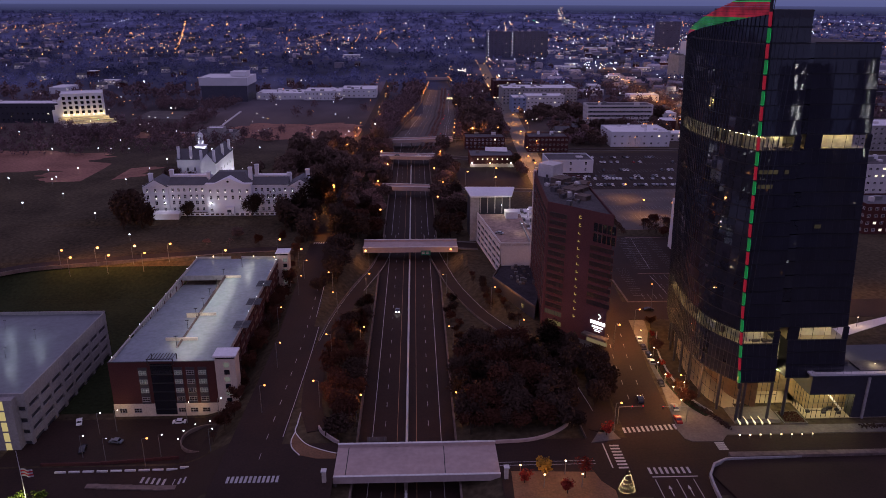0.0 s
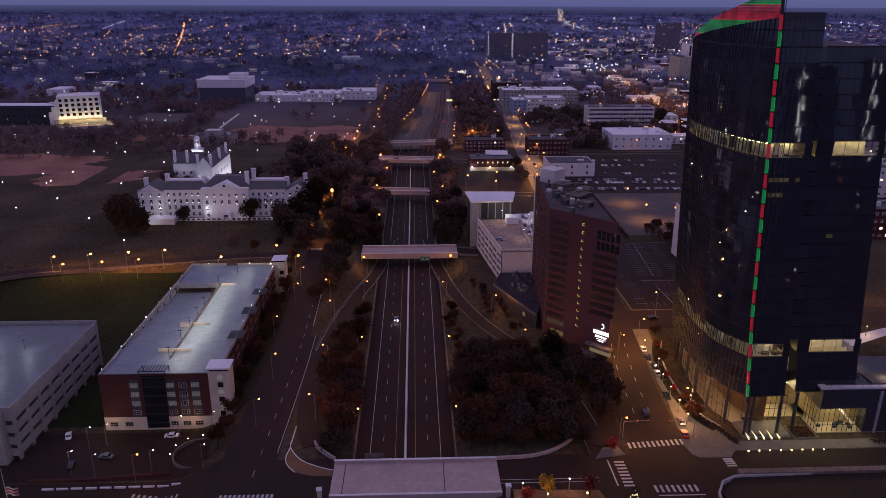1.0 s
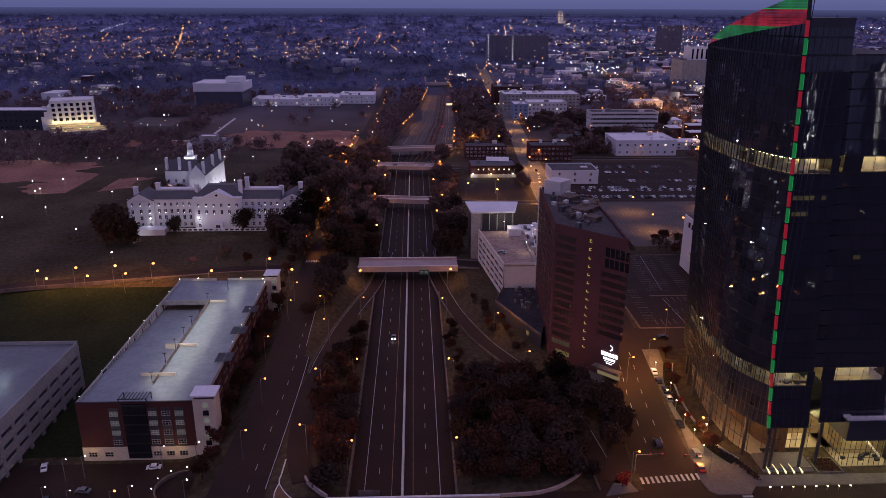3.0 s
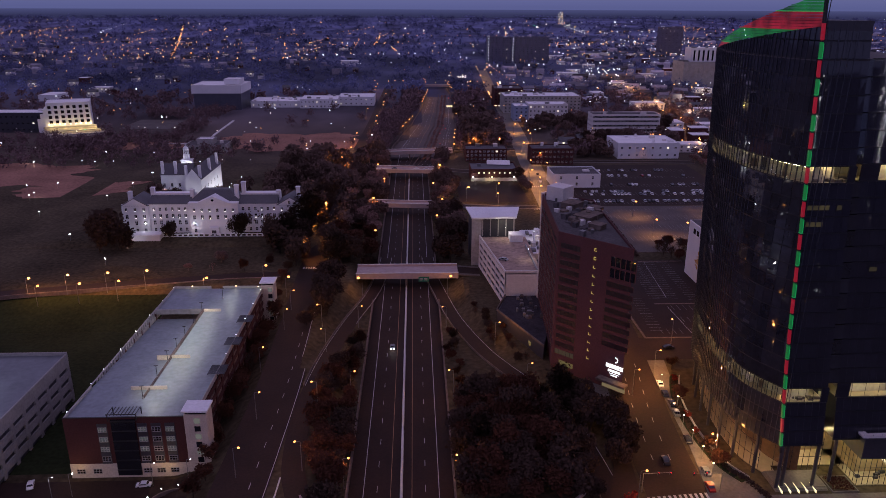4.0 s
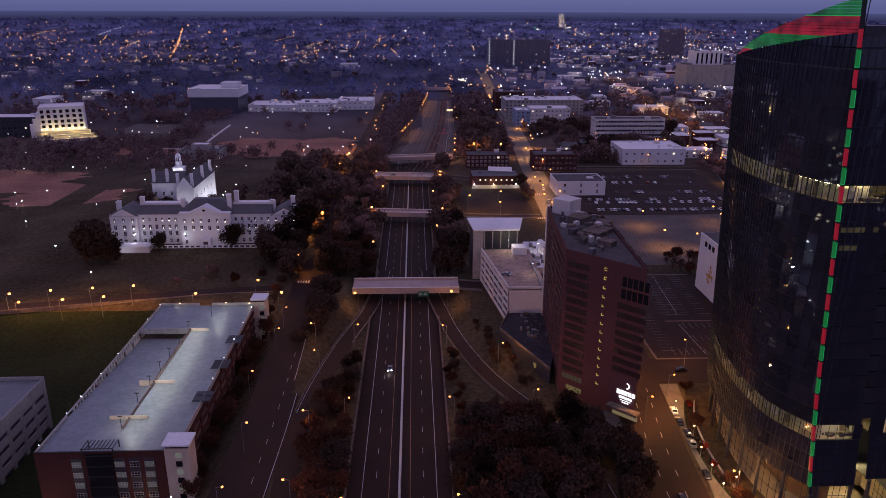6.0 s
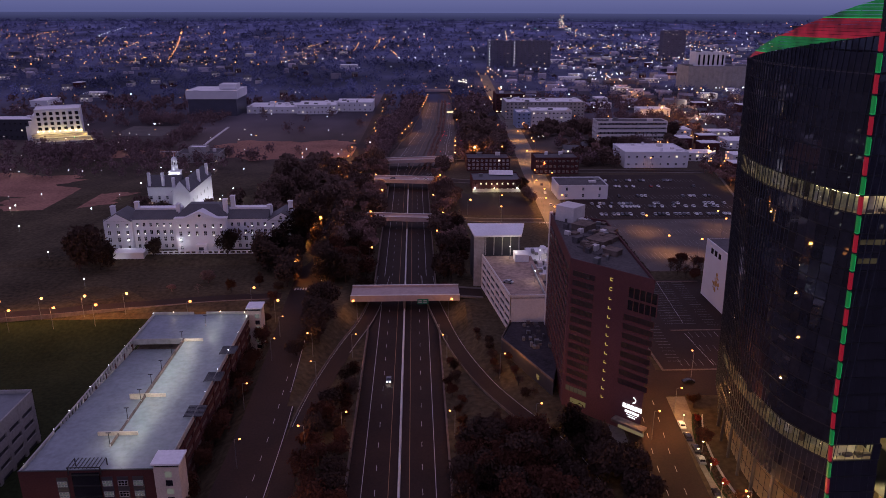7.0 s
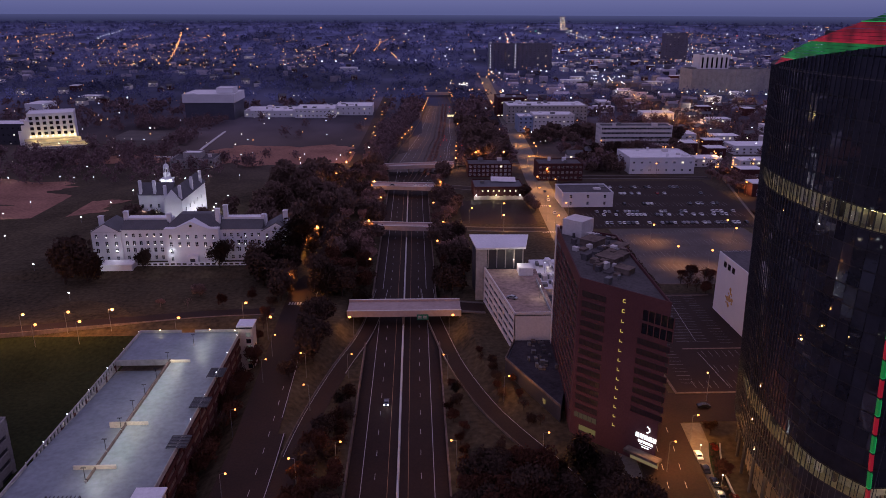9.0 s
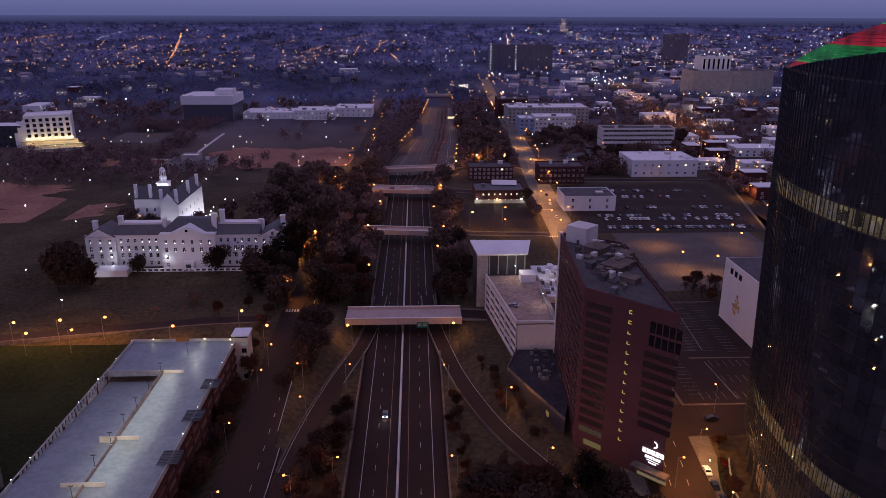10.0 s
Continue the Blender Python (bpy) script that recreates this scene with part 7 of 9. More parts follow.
cap = block("terraced_office", -378, 812, -336, 846, 30, "white stepped office block with floodlit base", M_WHITE, M_ROOFW, seed=26, units=0)
for j in range(3):
    bm = B()
    box(bm, -3.2 * (j + 1), 1.0, 0, -3.2 * j, 30, 24.5 - 5.3 * j)
    part("stepped_bay", bm, M_WHITE, cap)
w5 = window_mesh(3.4, 3.4, M_PANE, M_WHITE, 0, 0.4)
for j in range(4):
    for i in range(7):
        same("window", w5, cap, pose(3.2 + 5.9 * i, 0, 9.4 + 5.1 * j))
for j, (e, h) in enumerate(((10, 6.5), (21, 4.0), (34, 1.8))):
    bm = B()
    box(bm, -4 + 3 * j, -e, 0, 46 + 7 * j, -e + (10.2, 11.2, 13.2)[j], h)
    part("terrace", bm, M_STONE, cap, "floodlit stone terrace")
    bm = B()
    box(bm, -4.3 + 3 * j, -e - 0.4, h, 46.3 + 7 * j, -e, h + 0.9)
    part("terrace_wall", bm, M_CONC, cap)
for i in range(9):
    bm = B()
    ball(bm, Vector((1 + 5.0 * i, -1.2, 8.6)), 0.75)
    part("flood_lamp", bm, G_GLOBE, cap, "warm floodlight")
cap.matrix_basis = pose(-380, 812, 0, 0, 0, 21)
for i in range(4):
    for x, y, z, w in ((3 + 12 * i, -3, 9.0, 650), (5 + 13 * i, -13, 6.8, 800), (12 + 13 * i, -24, 5.0, 600)):
        lamp_light(*(cap.matrix_basis @ Vector((x, y, z))), w, (1.0, 0.76, 0.25), 0.6)
block("low_glass_office", -480, 640, -395, 660, 6, "low pale building at the earth slope", M_WHITE, M_ROOFW, rows=1, cols_=14, seed=27, lit=0.1)

block("college_hall", -203, 690, -166, 716, 8, "pale flat-roofed hall with a raised roof lantern", M_CONC, M_ROOFG, rows=2, cols_=8, seed=51, lit=0.04, units=2)
block("roof_lantern", -193, 696, -178, 708, 4.5, "pale lantern storey on the hall's roof", M_CONC, M_ROOFW, z=8, seed=52, units=0)
bm = B()
ribbon(bm, curve([(-236, 745, 0), (-215, 744, 0), (-205, 752, 0), (-203, 775, 0), (-204, 806, 0), (-207, 893, 0)], 6), -1.1, 1.1, 0.9, 1.2)
slab("wall_curved", bm, M_PALE, "long curved pale wall through the park", "wall")
# brick and pale blocks beyond the tower
block("brick_apartments", 262, 396, 312, 420, 17, "brick apartment house with pale window bays", M_BRICK, M_SLATE, rows=4, cols_=12, seed=53, lit=0.06, frame_m=M_PALE, side=-1)
block("pale_offices", 318, 488, 372, 520, 20, "pale office house with lit windows", M_PALE, M_ROOFG, rows=4, cols_=11, seed=54, lit=0.2, side=-1)
block("pale_offices", 400, 640, 470, 680, 22, "pale flat-roofed office house", M_CONC, M_ROOFW, rows=5, cols_=13, seed=55, lit=0.1, side=-1)

# two towers added out of view, so the tower's glass mirrors their light strings
for x0, y0, h, lo in ((262, -100, 128, 78), (470, -345, 150, 52)):
    ot = block("office_tower", x0, y0, x0 + 28, y0 + 26, h, "dark office tower with white light strings at its corners", M_FARGLASS, M_ROOFG, rows=0, seed=61, category="tower", units=2)
    for u in (0.0,):
        bm = B()
        for k in range(22):
            z = lo + (h - lo) * k / 22
            tube(bm, (u, 26.4, z), (u + 0.5 * math.sin(2.1 * k), 26.4, z + (h - lo) / 26), 0.14, n=4)
        part("light_string", bm, glow("string_lamp", (0.95, 0.96, 1.0), 45), ot, "white light string")

# scattered town: houses and sheds between the trees
def house_proto(w, d, h, roof_h, wall, flat, lit, seed):
    t = thing("house", pose(0, 0, -900), "small town house with lit and dark windows", "house", "town houses")
    bm = B()
    box(bm, -w / 2, -d / 2, 0, w / 2, d / 2, h)
    part("wall", bm, wall, t)
    bm = B()
    if flat:
        box(bm, -w / 2 - 0.2, -d / 2 - 0.2, h, w / 2 + 0.2, d / 2 + 0.2, h + 0.6)
    else:
        gable(bm, -w / 2, -d / 2, w / 2, d / 2, h, h + roof_h, "x", eave=0.6)
    part("roof", bm, M_ROOFW if flat else M_SLATE, t)
    a, b = window_mesh(2.1, 1.8, M_PANE, M_PALE, 1), window_mesh(2.1, 1.8, G_WIN, M_PALE, 1)
    r = random.Random(seed)
    for j in range(max(1, int(h / 3.2))):
        for i in range(max(2, int(w / 6.2))):
            same("window", b if r.random() < lit else a, t, pose(-w / 2 + w * (i + 0.5) / max(2, int(w / 6.2)), -d / 2, 1.0 + 3.1 * j))
    return t


PROTO = [house_proto(11, 9, 6.4, 3.2, M_BRICK, False, 0.2, 1), house_proto(14, 11, 6.4, 3.6, M_PALE, False, 0.2, 2), house_proto(26, 17, 7, 0, M_PALE, True, 0.12, 3), house_proto(18, 13, 9.6, 0, M_BRICK, True, 0.15, 4), house_proto(40, 24, 8, 0, M_WHITE, True, 0.1, 5)]
rh = random.Random(31)
spots = []


def free(x, y, r):
    return all((x - a) ** 2 + (y - b) ** 2 > (r + c) ** 2 for a, b, c in spots)


# right-hand town: dense, pale flat roofs; left-hand town: sparse
for k in range(900):
    y = 700 + 1900 * rh.random() ** 1.3
    right = rh.random() < 0.66
    x = (rh.uniform(0.17, 0.66) if right else rh.uniform(-0.62, -0.06)) * y
    if right and y < 760 or (not right and y < 1100):
        continue
    if abs(x - (STREET_R[0][0] + 0.05 * y)) < 22 or (100 < x < 270 and y < 1060) or (170 < x < 340 and 1760 < y < 1860) or (450 < x < 605 and 1255 < y < 1345):
        continue
    i = rh.choices(range(5), (3, 2, 3, 2, 1.2) if right else (4, 4, 0.7, 0.5, 0.5))[0]
    r = (9, 11, 19, 14, 28)[i]
    if free(x, y, r):
        spots.append((x, y, r))
        copy_thing(PROTO[i], pose(x, y, land(x, y), 0, 0, rh.choice((0, 0, 90, 4, -6))))
    if len(spots) > 210:
        break
for x, y, i in ((262, 700, 2), (285, 735, 3), (275, 640, 3), (300, 690, 2), (330, 760, 4), (262, 590, 3), (310, 610, 2), (345, 660, 2), (300, 540, 3), (340, 560, 2), (330, 820, 2), (280, 830, 4), (240, 860, 2), (215, 840, 3), (170, 740, 0), (150, 720, 1), (390, 800, 2), (420, 880, 4)):
    copy_thing(PROTO[i], pose(x, y, 0, 0, 0, 0))
    spots.append((x, y, 20))


# ---- cars ----
def car_proto(color, name="car", label="parked saloon car"):
    t = thing("car", pose(0, 0, -900), label, "car", "parked cars")
    bm = B()
    prof = ((-2.2, 0.35), (-2.25, 0.8), (-1.5, 0.95), (-0.9, 1.42), (0.7, 1.45), (1.35, 0.98), (2.15, 0.85), (2.25, 0.5), (2.2, 0.3))
    for s in (0,):
        a = [bm.verts.new((-0.88, y, z)) for y, z in prof]
        b = [bm.verts.new((0.88, y, z)) for y, z in prof]
        n = len(prof)
        for i in range(n):
            bm.faces.new((a[i], a[(i + 1) % n], b[(i + 1) % n], b[i]))
        bm.faces.new(a[::-1])
        bm.faces.new(b)
    part("body", bm, color, t)
    bm = B()
    v = [bm.verts.new(p) for p in ((-0.8, -1.48, 0.99), (0.8, -1.48, 0.99), (0.72, -0.98, 1.4), (-0.72, -0.98, 1.4))]
    bm.faces.new(v)
    v = [bm.verts.new(p) for p in ((0.8, 1.3, 1.05), (-0.8, 1.3, 1.05), (-0.72, 0.78, 1.44), (0.72, 0.78, 1.44))]
    bm.faces.new(v)
    for s in (-1, 1):
        v = [bm.verts.new((s * 0.9, y, z)) for y, z in ((-1.3, 0.98), (1.15, 1.0), (0.65, 1.36), (-0.85, 1.34))]
        bm.faces.new(v)
    part("glazing", bm, M_PANE, t)
    for x in (-0.82, 0.82):
        for y in (-1.4, 1.4):
            bm = B()
            tube(bm, (x - 0.1, y, 0.32), (x + 0.1, y, 0.32), 0.32, n=10)
            part("wheel", bm, M_BLACK, t)
    return t


PAINTS = [mat("car_paint_white", (0.75, 0.75, 0.74), 0.25, vary=0.03, bump=0), mat("car_paint_silver", (0.4, 0.4, 0.42), 0.3, 0.5, vary=0.03, bump=0), mat("car_paint_black", (0.02, 0.02, 0.025), 0.2, vary=0.03, bump=0), mat("car_paint_red", (0.25, 0.02, 0.02), 0.25, vary=0.03, bump=0), mat("car_paint_grey", (0.12, 0.13, 0.15), 0.3, vary=0.03, bump=0)]
CARS = [car_proto(p, label="parked %s saloon car" % c) for p, c in zip(PAINTS, ("white", "silver", "black", "dark red", "grey"))]
rc = random.Random(9)
for x, y, i in ((91.3, 262.4, 0), (90.8, 255.5, 2), (91.0, 249, 2), (90.4, 243.2, 4), (88.6, 227.5, 2), (88.0, 211.5, 4)):
    copy_thing(CARS[i], pose(x, y, 0.1, 0, 0, -4))
for x, y, i, a in ((78.0, 217, 2, 178), (104, 291, 2, 90), (86.5, 204.5, 3, 178), (-5.1, 307, 4, 180), (45.5, 352, 1, 60), (99, 540, 1, -4), (101, 575, 0, 176), (103, 601, 2, -4)):
    copy_thing(CARS[i], pose(x, y, {-5.1: FZ, 45.5: 16.0}.get(x, 0.1), 0, 0, a))
for y, p in ((517.5, 0.6), (537, 0.5), (545, 0.35), (566, 0.25), (596, 0.3), (616, 0.3)):
    for k in range(36):
        if rc.random() < p and 124 < 122.6 + 2.75 * k < 225:
            copy_thing(CARS[rc.choices(range(5), (5, 4, 2, 1, 2))[0]], pose(125.4 + 2.75 * k, y - 2.4, 0.09, 0, 0, rc.choice((0, 180)) + rc.uniform(-2, 2)))
for x in (-12, 6, 14):
    copy_thing(CARS[rc.choice((0, 1, 4))], pose(x, 619 - 0.12 * x, 1.25, 0, 0, 88))
hb = B()
for s in (-0.65, 0.65):
    ball(hb, Vector((-5.1 + s, 304.7, FZ + 0.75)), 0.28)
tagged(part("headlight", hb, G_COOL), "pair of bright headlights of an oncoming car", "headlights")
lamp_light(-5.1, 303.2, FZ + 0.8, 90, (0.9, 0.95, 1.0), 0.2)
tb = B()
rt = random.Random(4)
for k in range(11):
    y = rt.uniform(760, 1240)
    ball(tb, Vector((bend(y) + rt.choice((12, 15.6)), y, FZ + 0.8)), 0.35)
tagged(part("tail_lights", tb, G_RED), "red tail lights of distant traffic", "tail lights", kind="stuff")


# ---- trees ----
def crown_mesh(name, material, seed, rx, rz, zc, n, leaf, hollow=0.3, cone=False):
    """A crown of many small leaf pieces gathered in uneven clumps."""
    r = random.Random(seed)
    verts, faces = [], []
    lobes = [(Vector((r.uniform(-0.5, 0.5) * rx, r.uniform(-0.5, 0.5) * rx, r.uniform(-0.45, 0.5) * rz)), r.uniform(0.4, 0.65)) for _ in range(9)]
    for _ in range(n):
        if cone:
            t = r.random() ** 0.7
            a = r.uniform(0, math.tau)
            q = rx * (1 - t) * r.uniform(0.45, 1.0) * (0.8 + 0.3 * math.sin(3 * a + seed))
            c = Vector((q * math.cos(a), q * math.sin(a), -rz + 2 * rz * t))
        else:
            lc, ls = r.choice(lobes)
            d = Vector((r.gauss(0, 1), r.gauss(0, 1), r.gauss(0, 1))).normalized() * r.uniform(hollow, 1.0)
            c = lc + Vector((d.x * rx * ls, d.y * rx * ls, d.z * rz * ls))
        for _ in range(4):
            p = c + Vector((r.gauss(0, 1), r.gauss(0, 1), r.gauss(0, 1))) * leaf * 0.8 + Vector((0, 0, zc))
            u = Vector((r.gauss(0, 1), r.gauss(0, 1), r.gauss(0, 1))).normalized() * leaf * r.uniform(0.6, 1.2)
            v = u.orthogonal().normalized() * leaf * r.uniform(0.4, 0.8)
            i = len(verts)
            verts += [p - u, p + v, p + u, p - v]
            faces.append((i, i + 1, i + 2, i + 3))
    me = bpy.data.meshes.new(name)
    me.from_pydata(verts, [], faces)
    me.materials.append(material)
    return me


def tree_proto(label, material, seed, h, rx, n=300, leaf=0.5, cone=False, bare=False, low=False):
    t = thing("tree", pose(0, 0, -900), label, "tree", "trees")
    r = random.Random(seed)
    bm = B()
    tube(bm, (0, 0, -0.5), (0, 0, h * 0.45), h * 0.025, h * 0.016, 7)
    tube(bm, (0, 0, h * 0.45), (r.uniform(-0.5, 0.5), r.uniform(-0.5, 0.5), h * 0.85), h * 0.016, 0.04, 6)
    for k in range(40 if bare else 9):
        a = r.uniform(0, math.tau)
        z0 = h * r.uniform(0.25, 0.75)
        q = rx * r.uniform(0.5, 0.95) * (1.2 - z0 / h)
        e = Vector((q * math.cos(a), q * math.sin(a), z0 + h * r.uniform(0.1, 0.3)))
        tube(bm, (0, 0, z0), e, h * 0.008, 0.03, 4)
        if bare:
            for _ in range(5):
                s = Vector((0, 0, z0)).lerp(e, r.uniform(0.4, 1))
                tube(bm, s, s + Vector((r.gauss(0, 1), r.gauss(0, 1), abs(r.gauss(0, 1)))) * rx * 0.22, 0.05, 0.02, 3)
    part("trunk", bm, M_BARK, t, "dark trunk with spreading limbs")
    ob = new("crown", crown_mesh("crown", material, seed, rx, h * (0.46 if cone else (0.46 if low else 0.36)), h * (0.53 if cone else (0.54 if low else 0.62)), n, leaf, cone=cone))
    ob.parent = t
    return t


T_EVER = [tree_proto("large dark evergreen tree", M_LEAFD, 1, 20, 8.5, 950, 0.85, low=True), tree_proto("large dark evergreen tree", M_LEAFD, 2, 17, 7.5, 850, 0.8, low=True)]
T_AUT = [tree_proto("broad tree in brown autumn leaf", M_LEAFA, 3, 12, 5.2, 560, 0.5), tree_proto("broad tree in brown autumn leaf", M_LEAFA, 4, 9.5, 4.4, 460, 0.46), tree_proto("dark broad-leaved evergreen tree", M_LEAFD, 5, 11, 5.4, 560, 0.55)]
T_BARE = [tree_proto("almost bare winter tree", M_LEAFA, 6, 10, 4.6, 60, 0.3, bare=True)]
T_YEL = [tree_proto("small yellow-leaved plaza tree", M_LEAFY, 9, 6, 2.4, 170, 0.3)]
T_RED = [tree_proto("small red-leaved street tree", M_LEAFR, 7, 6, 2.2, 150, 0.3)]
T_CONE = [tree_proto("dark conical evergreen garden tree", M_LEAFD, 8, 11, 5.2, 520, 0.55, cone=True)]
TREES = T_YEL + T_EVER + T_AUT + T_BARE + T_RED + T_CONE
rt = random.Random(21)
FAR_TREES = []


def tree(protos, x, y, s=1.0, z=None):
    p = rt.choice(protos)
    if y > 446 or (x < -95 and 380 < y < 415):
        FAR_TREES.append((p, x, y, s))
        return None
    ob = copy_thing(p, pose(x, y, (land(x, y) if z is None else z) - 0.2, 0, 0, rt.uniform(0, 360)))
    ob.scale = (s * rt.uniform(0.9, 1.1), s * rt.uniform(0.9, 1.1), s * rt.uniform(0.85, 1.12))
    return ob


# big single ones
for x, y, s in ((-167, 416, 1.1), (-157, 418, 1.1), (-162, 424, 1.25), (-72, 419, 0.8), (-66, 425, 1.2), (-58, 438, 1.25), (-69, 412, 0.95), (-60, 412, 0.9), (-38, 402, 0.95), (-35.5, 345, 0.8), (-34, 330, 0.75), (-37, 360, 0.85), (-36, 392, 0.9), (-134, 430, 0.6), (-95, 430, 0.72), (-159, 503, 0.7), (-152, 500, 0.75), (-147, 494, 0.6), (-166, 508, 0.7), (-122, 505, 0.6), (-112, 520, 0.75)):
    tree(T_EVER, x, y, s)


def grove(protos, x0, x1, y0, y1, gap, s0, s1, keep=None):
    """Trees on a loose grid, with gaps where keep says no."""
    y = y0
    while y < y1:
        x = x0 + rt.uniform(0, gap * 0.4)
        while x < x1:
            p = (x + rt.uniform(-0.3, 0.3) * gap, y + rt.uniform(-0.3, 0.3) * gap)
            if keep is None or keep(*p):
                tree(protos, *p, rt.uniform(s0, s1))
            x += gap
        y += gap


MIX = T_AUT + T_AUT[2:]
# wood on the right embankment
grove(MIX, 19.0, 46, 203, 262, 5.4, 0.6, 1.1, lambda x, y: near(RAMP_R, x, y)[0] > 4.5)
grove(T_EVER[1:] + T_AUT[2:], 46, 68, 204, 258, 6.2, 0.5, 0.9, lambda x, y: x < 68 - max(0, y - 236) * 0.35 and (near(RAMP_R, x, y)[0] > 3.5 or y > 240) and not (x > 55 and y < 213))
grove(T_AUT[1:], 18.5, 24, 262, 330, 6.5, 0.4, 0.6, lambda x, y: near(RAMP_R, x, y)[0] > 6)
grove(T_AUT + T_BARE, 30, 50, 262, 335, 5.2, 0.3, 0.5, lambda x, y: near(RAMP_R, x, y)[0] > 7 and x < 38 + (325 - y) * 0.2)
# left embankment
grove(MIX, -33, -17, 203, 304, 6.3, 0.6, 0.9, lambda x, y: near(RAMP_L, x, y)[0] > 4.6 and x > -33)
grove(T_AUT[2:] + T_EVER[1:], -39, -31, 318, 372, 9, 0.6, 0.85, lambda x, y: near(RAMP_L, x, y)[0] > 6)
grove(T_AUT[:2] + T_AUT[:2] + T_BARE, -61, -54.0, 206, 375, 7.4, 0.55, 0.85)
# along the cutting farther on
over = lambda y: any(a - 3 < y < b + 3 for a, b in ((504, 520), (610, 632), (688, 712)))
grove(T_EVER[1:] + T_AUT + T_AUT[:2], -39, -18, 394, 690, 8.2, 0.75, 1.0, lambda x, y: not over(y) and x < bend(y) - half_width(y) - 2)
grove(T_EVER[1:] + T_AUT, 19, 34, 394, 690, 8.2, 0.7, 1.0, lambda x, y: not over(y) and x > bend(y) + half_width(y) + 3 and (y > 414 or x < 29))
grove(T_EVER + T_AUT[2:], -94, -56, 446, 640, 13, 0.8, 1.05)
grove(T_EVER, -57, -53.5, 392, 650, 11, 0.7, 1.0)
grove(T_EVER, -42, -38.5, 396, 650, 11, 0.7, 0.95, lambda x, y: not over(y))
grove(T_AUT + T_BARE, -112, -52, 388, 412, 13, 0.45, 0.65, lambda x, y: y < 400)
for x, y in ((93, 214), (93.5, 222), (92.5, 231), (93, 240), (94.5, 252), (97, 264), (99.5, 274)):
    tree(T_RED + T_AUT[1:2], x, y, 0.6)
for x, y, s in ((33, 175, 1.0), (50.3, 176.6, 1.25), (44, 170, 0.9), (61.6, 197.2, 0.9)):
    tree(T_RED, x, y, s)
tree(T_YEL, 39.2, 177.5, 1.15)
grove(T_BARE + T_AUT[:2], 138, 154, 395, 416, 6.5, 0.55, 0.8)
grove(T_AUT[:2], 247, 267, 595, 650, 9, 0.7, 1.0)
grove(T_EVER + T_AUT[2:], 58, 96, 716, 940, 12, 0.8, 1.25, lambda x, y: x > bend(y) + half_width(y) + 5 and x < 66 + 0.047 * y - 6)
grove(T_EVER, 84, 89, 548, 590, 9, 0.5, 0.65)
grove(T_EVER + T_AUT, 128, 186, 806, 878, 11, 0.5, 0.9)
grove(T_EVER + T_AUT, 150, 184, 668, 760, 11, 0.6, 1.0)
grove(T_EVER + T_AUT, 186, 262, 712, 772, 12, 0.6, 0.95, lambda x, y: y > 744 or x > 244)
grove(T_EVER + T_AUT[:2], 188, 285, 802, 870, 12, 0.6, 1.0)
grove(T_AUT + T_EVER[1:], 262, 330, 560, 700, 15, 0.6, 0.95, lambda x, y: abs(x - (245 + (y - 560) * 0.23)) > 14)
hedge_r = random.Random(8)
bm = B()
for k in range(700):
    c = Vector((124 + hedge_r.uniform(-1.2, 1.2) + 0.02 * k / 7, 400 + 0.11 * k, hedge_r.uniform(0.2, 2.0)))
    u = Vector((hedge_r.gauss(0, 1), hedge_r.gauss(0, 1), hedge_r.gauss(0, 1))).normalized() * 0.6
    v = u.orthogonal().normalized() * 0.45
    bm.faces.new([bm.verts.new(c + q) for q in (-u, v, u, -v)])
tagged(part("hedge", bm, M_LEAFD), "dark overgrown hedge along the car park", "hedge", kind="stuff")


def joined_trees(name, label, material, rows):
    """The farther trees as one body: the same crowns on plain tapered trunks."""
    cos, r = [], np.random.RandomState(4)
    for p, x, y, s in rows:
        crown = next(o for o in p.children if o.name.startswith("crown")).data
        co = np.empty(len(crown.vertices) * 3)
        crown.vertices.foreach_get("co", co)
        co = co.reshape(-1, 4, 3)
        thin = 2 if y < 600 else 3
        co = co[::thin]
        mid = co.mean(axis=1, keepdims=True)
        co = mid + (co - mid) * thin ** 0.45
        a = r.uniform(0, 6.28)
        turn = np.array(((math.cos(a), -math.sin(a), 0), (math.sin(a), math.cos(a), 0), (0, 0, 1)))
        base = np.array((x, y, land(x, y) - 0.2))
        h = float(co[:, :, 2].max()) * 0.6
        trunk = [[(0.35 * u, 0.35 * v, -0.5), (0.35 * c, 0.35 * d, -0.5), (0.15 * c, 0.15 * d, h), (0.15 * u, 0.15 * v, h)] for (u, v), (c, d) in zip(((1, 0), (0, 1), (-1, 0), (0, -1)), ((0, 1), (-1, 0), (0, -1), (1, 0)))]
        sc = np.array((r.uniform(0.9, 1.1), r.uniform(0.9, 1.1), r.uniform(0.85, 1.12))) * s
        cos.append(np.concatenate((co, np.array(trunk))) @ turn.T * sc + base)
    co = np.concatenate(cos)
    n = len(co)
    me = bpy.data.meshes.new(name)
    me.vertices.add(4 * n)
    me.vertices.foreach_set("co", co.ravel())
    me.loops.add(4 * n)
    me.loops.foreach_set("vertex_index", np.arange(4 * n, dtype=np.int32))
    me.polygons.add(n)
    me.polygons.foreach_set("loop_start", np.arange(0, 4 * n, 4, dtype=np.int32))
    me.update(calc_edges=True)
    me.materials.append(material)
    tagged(new(name, me), label, "trees", kind="stuff")


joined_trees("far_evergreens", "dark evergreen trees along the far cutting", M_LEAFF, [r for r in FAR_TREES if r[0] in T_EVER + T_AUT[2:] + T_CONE])
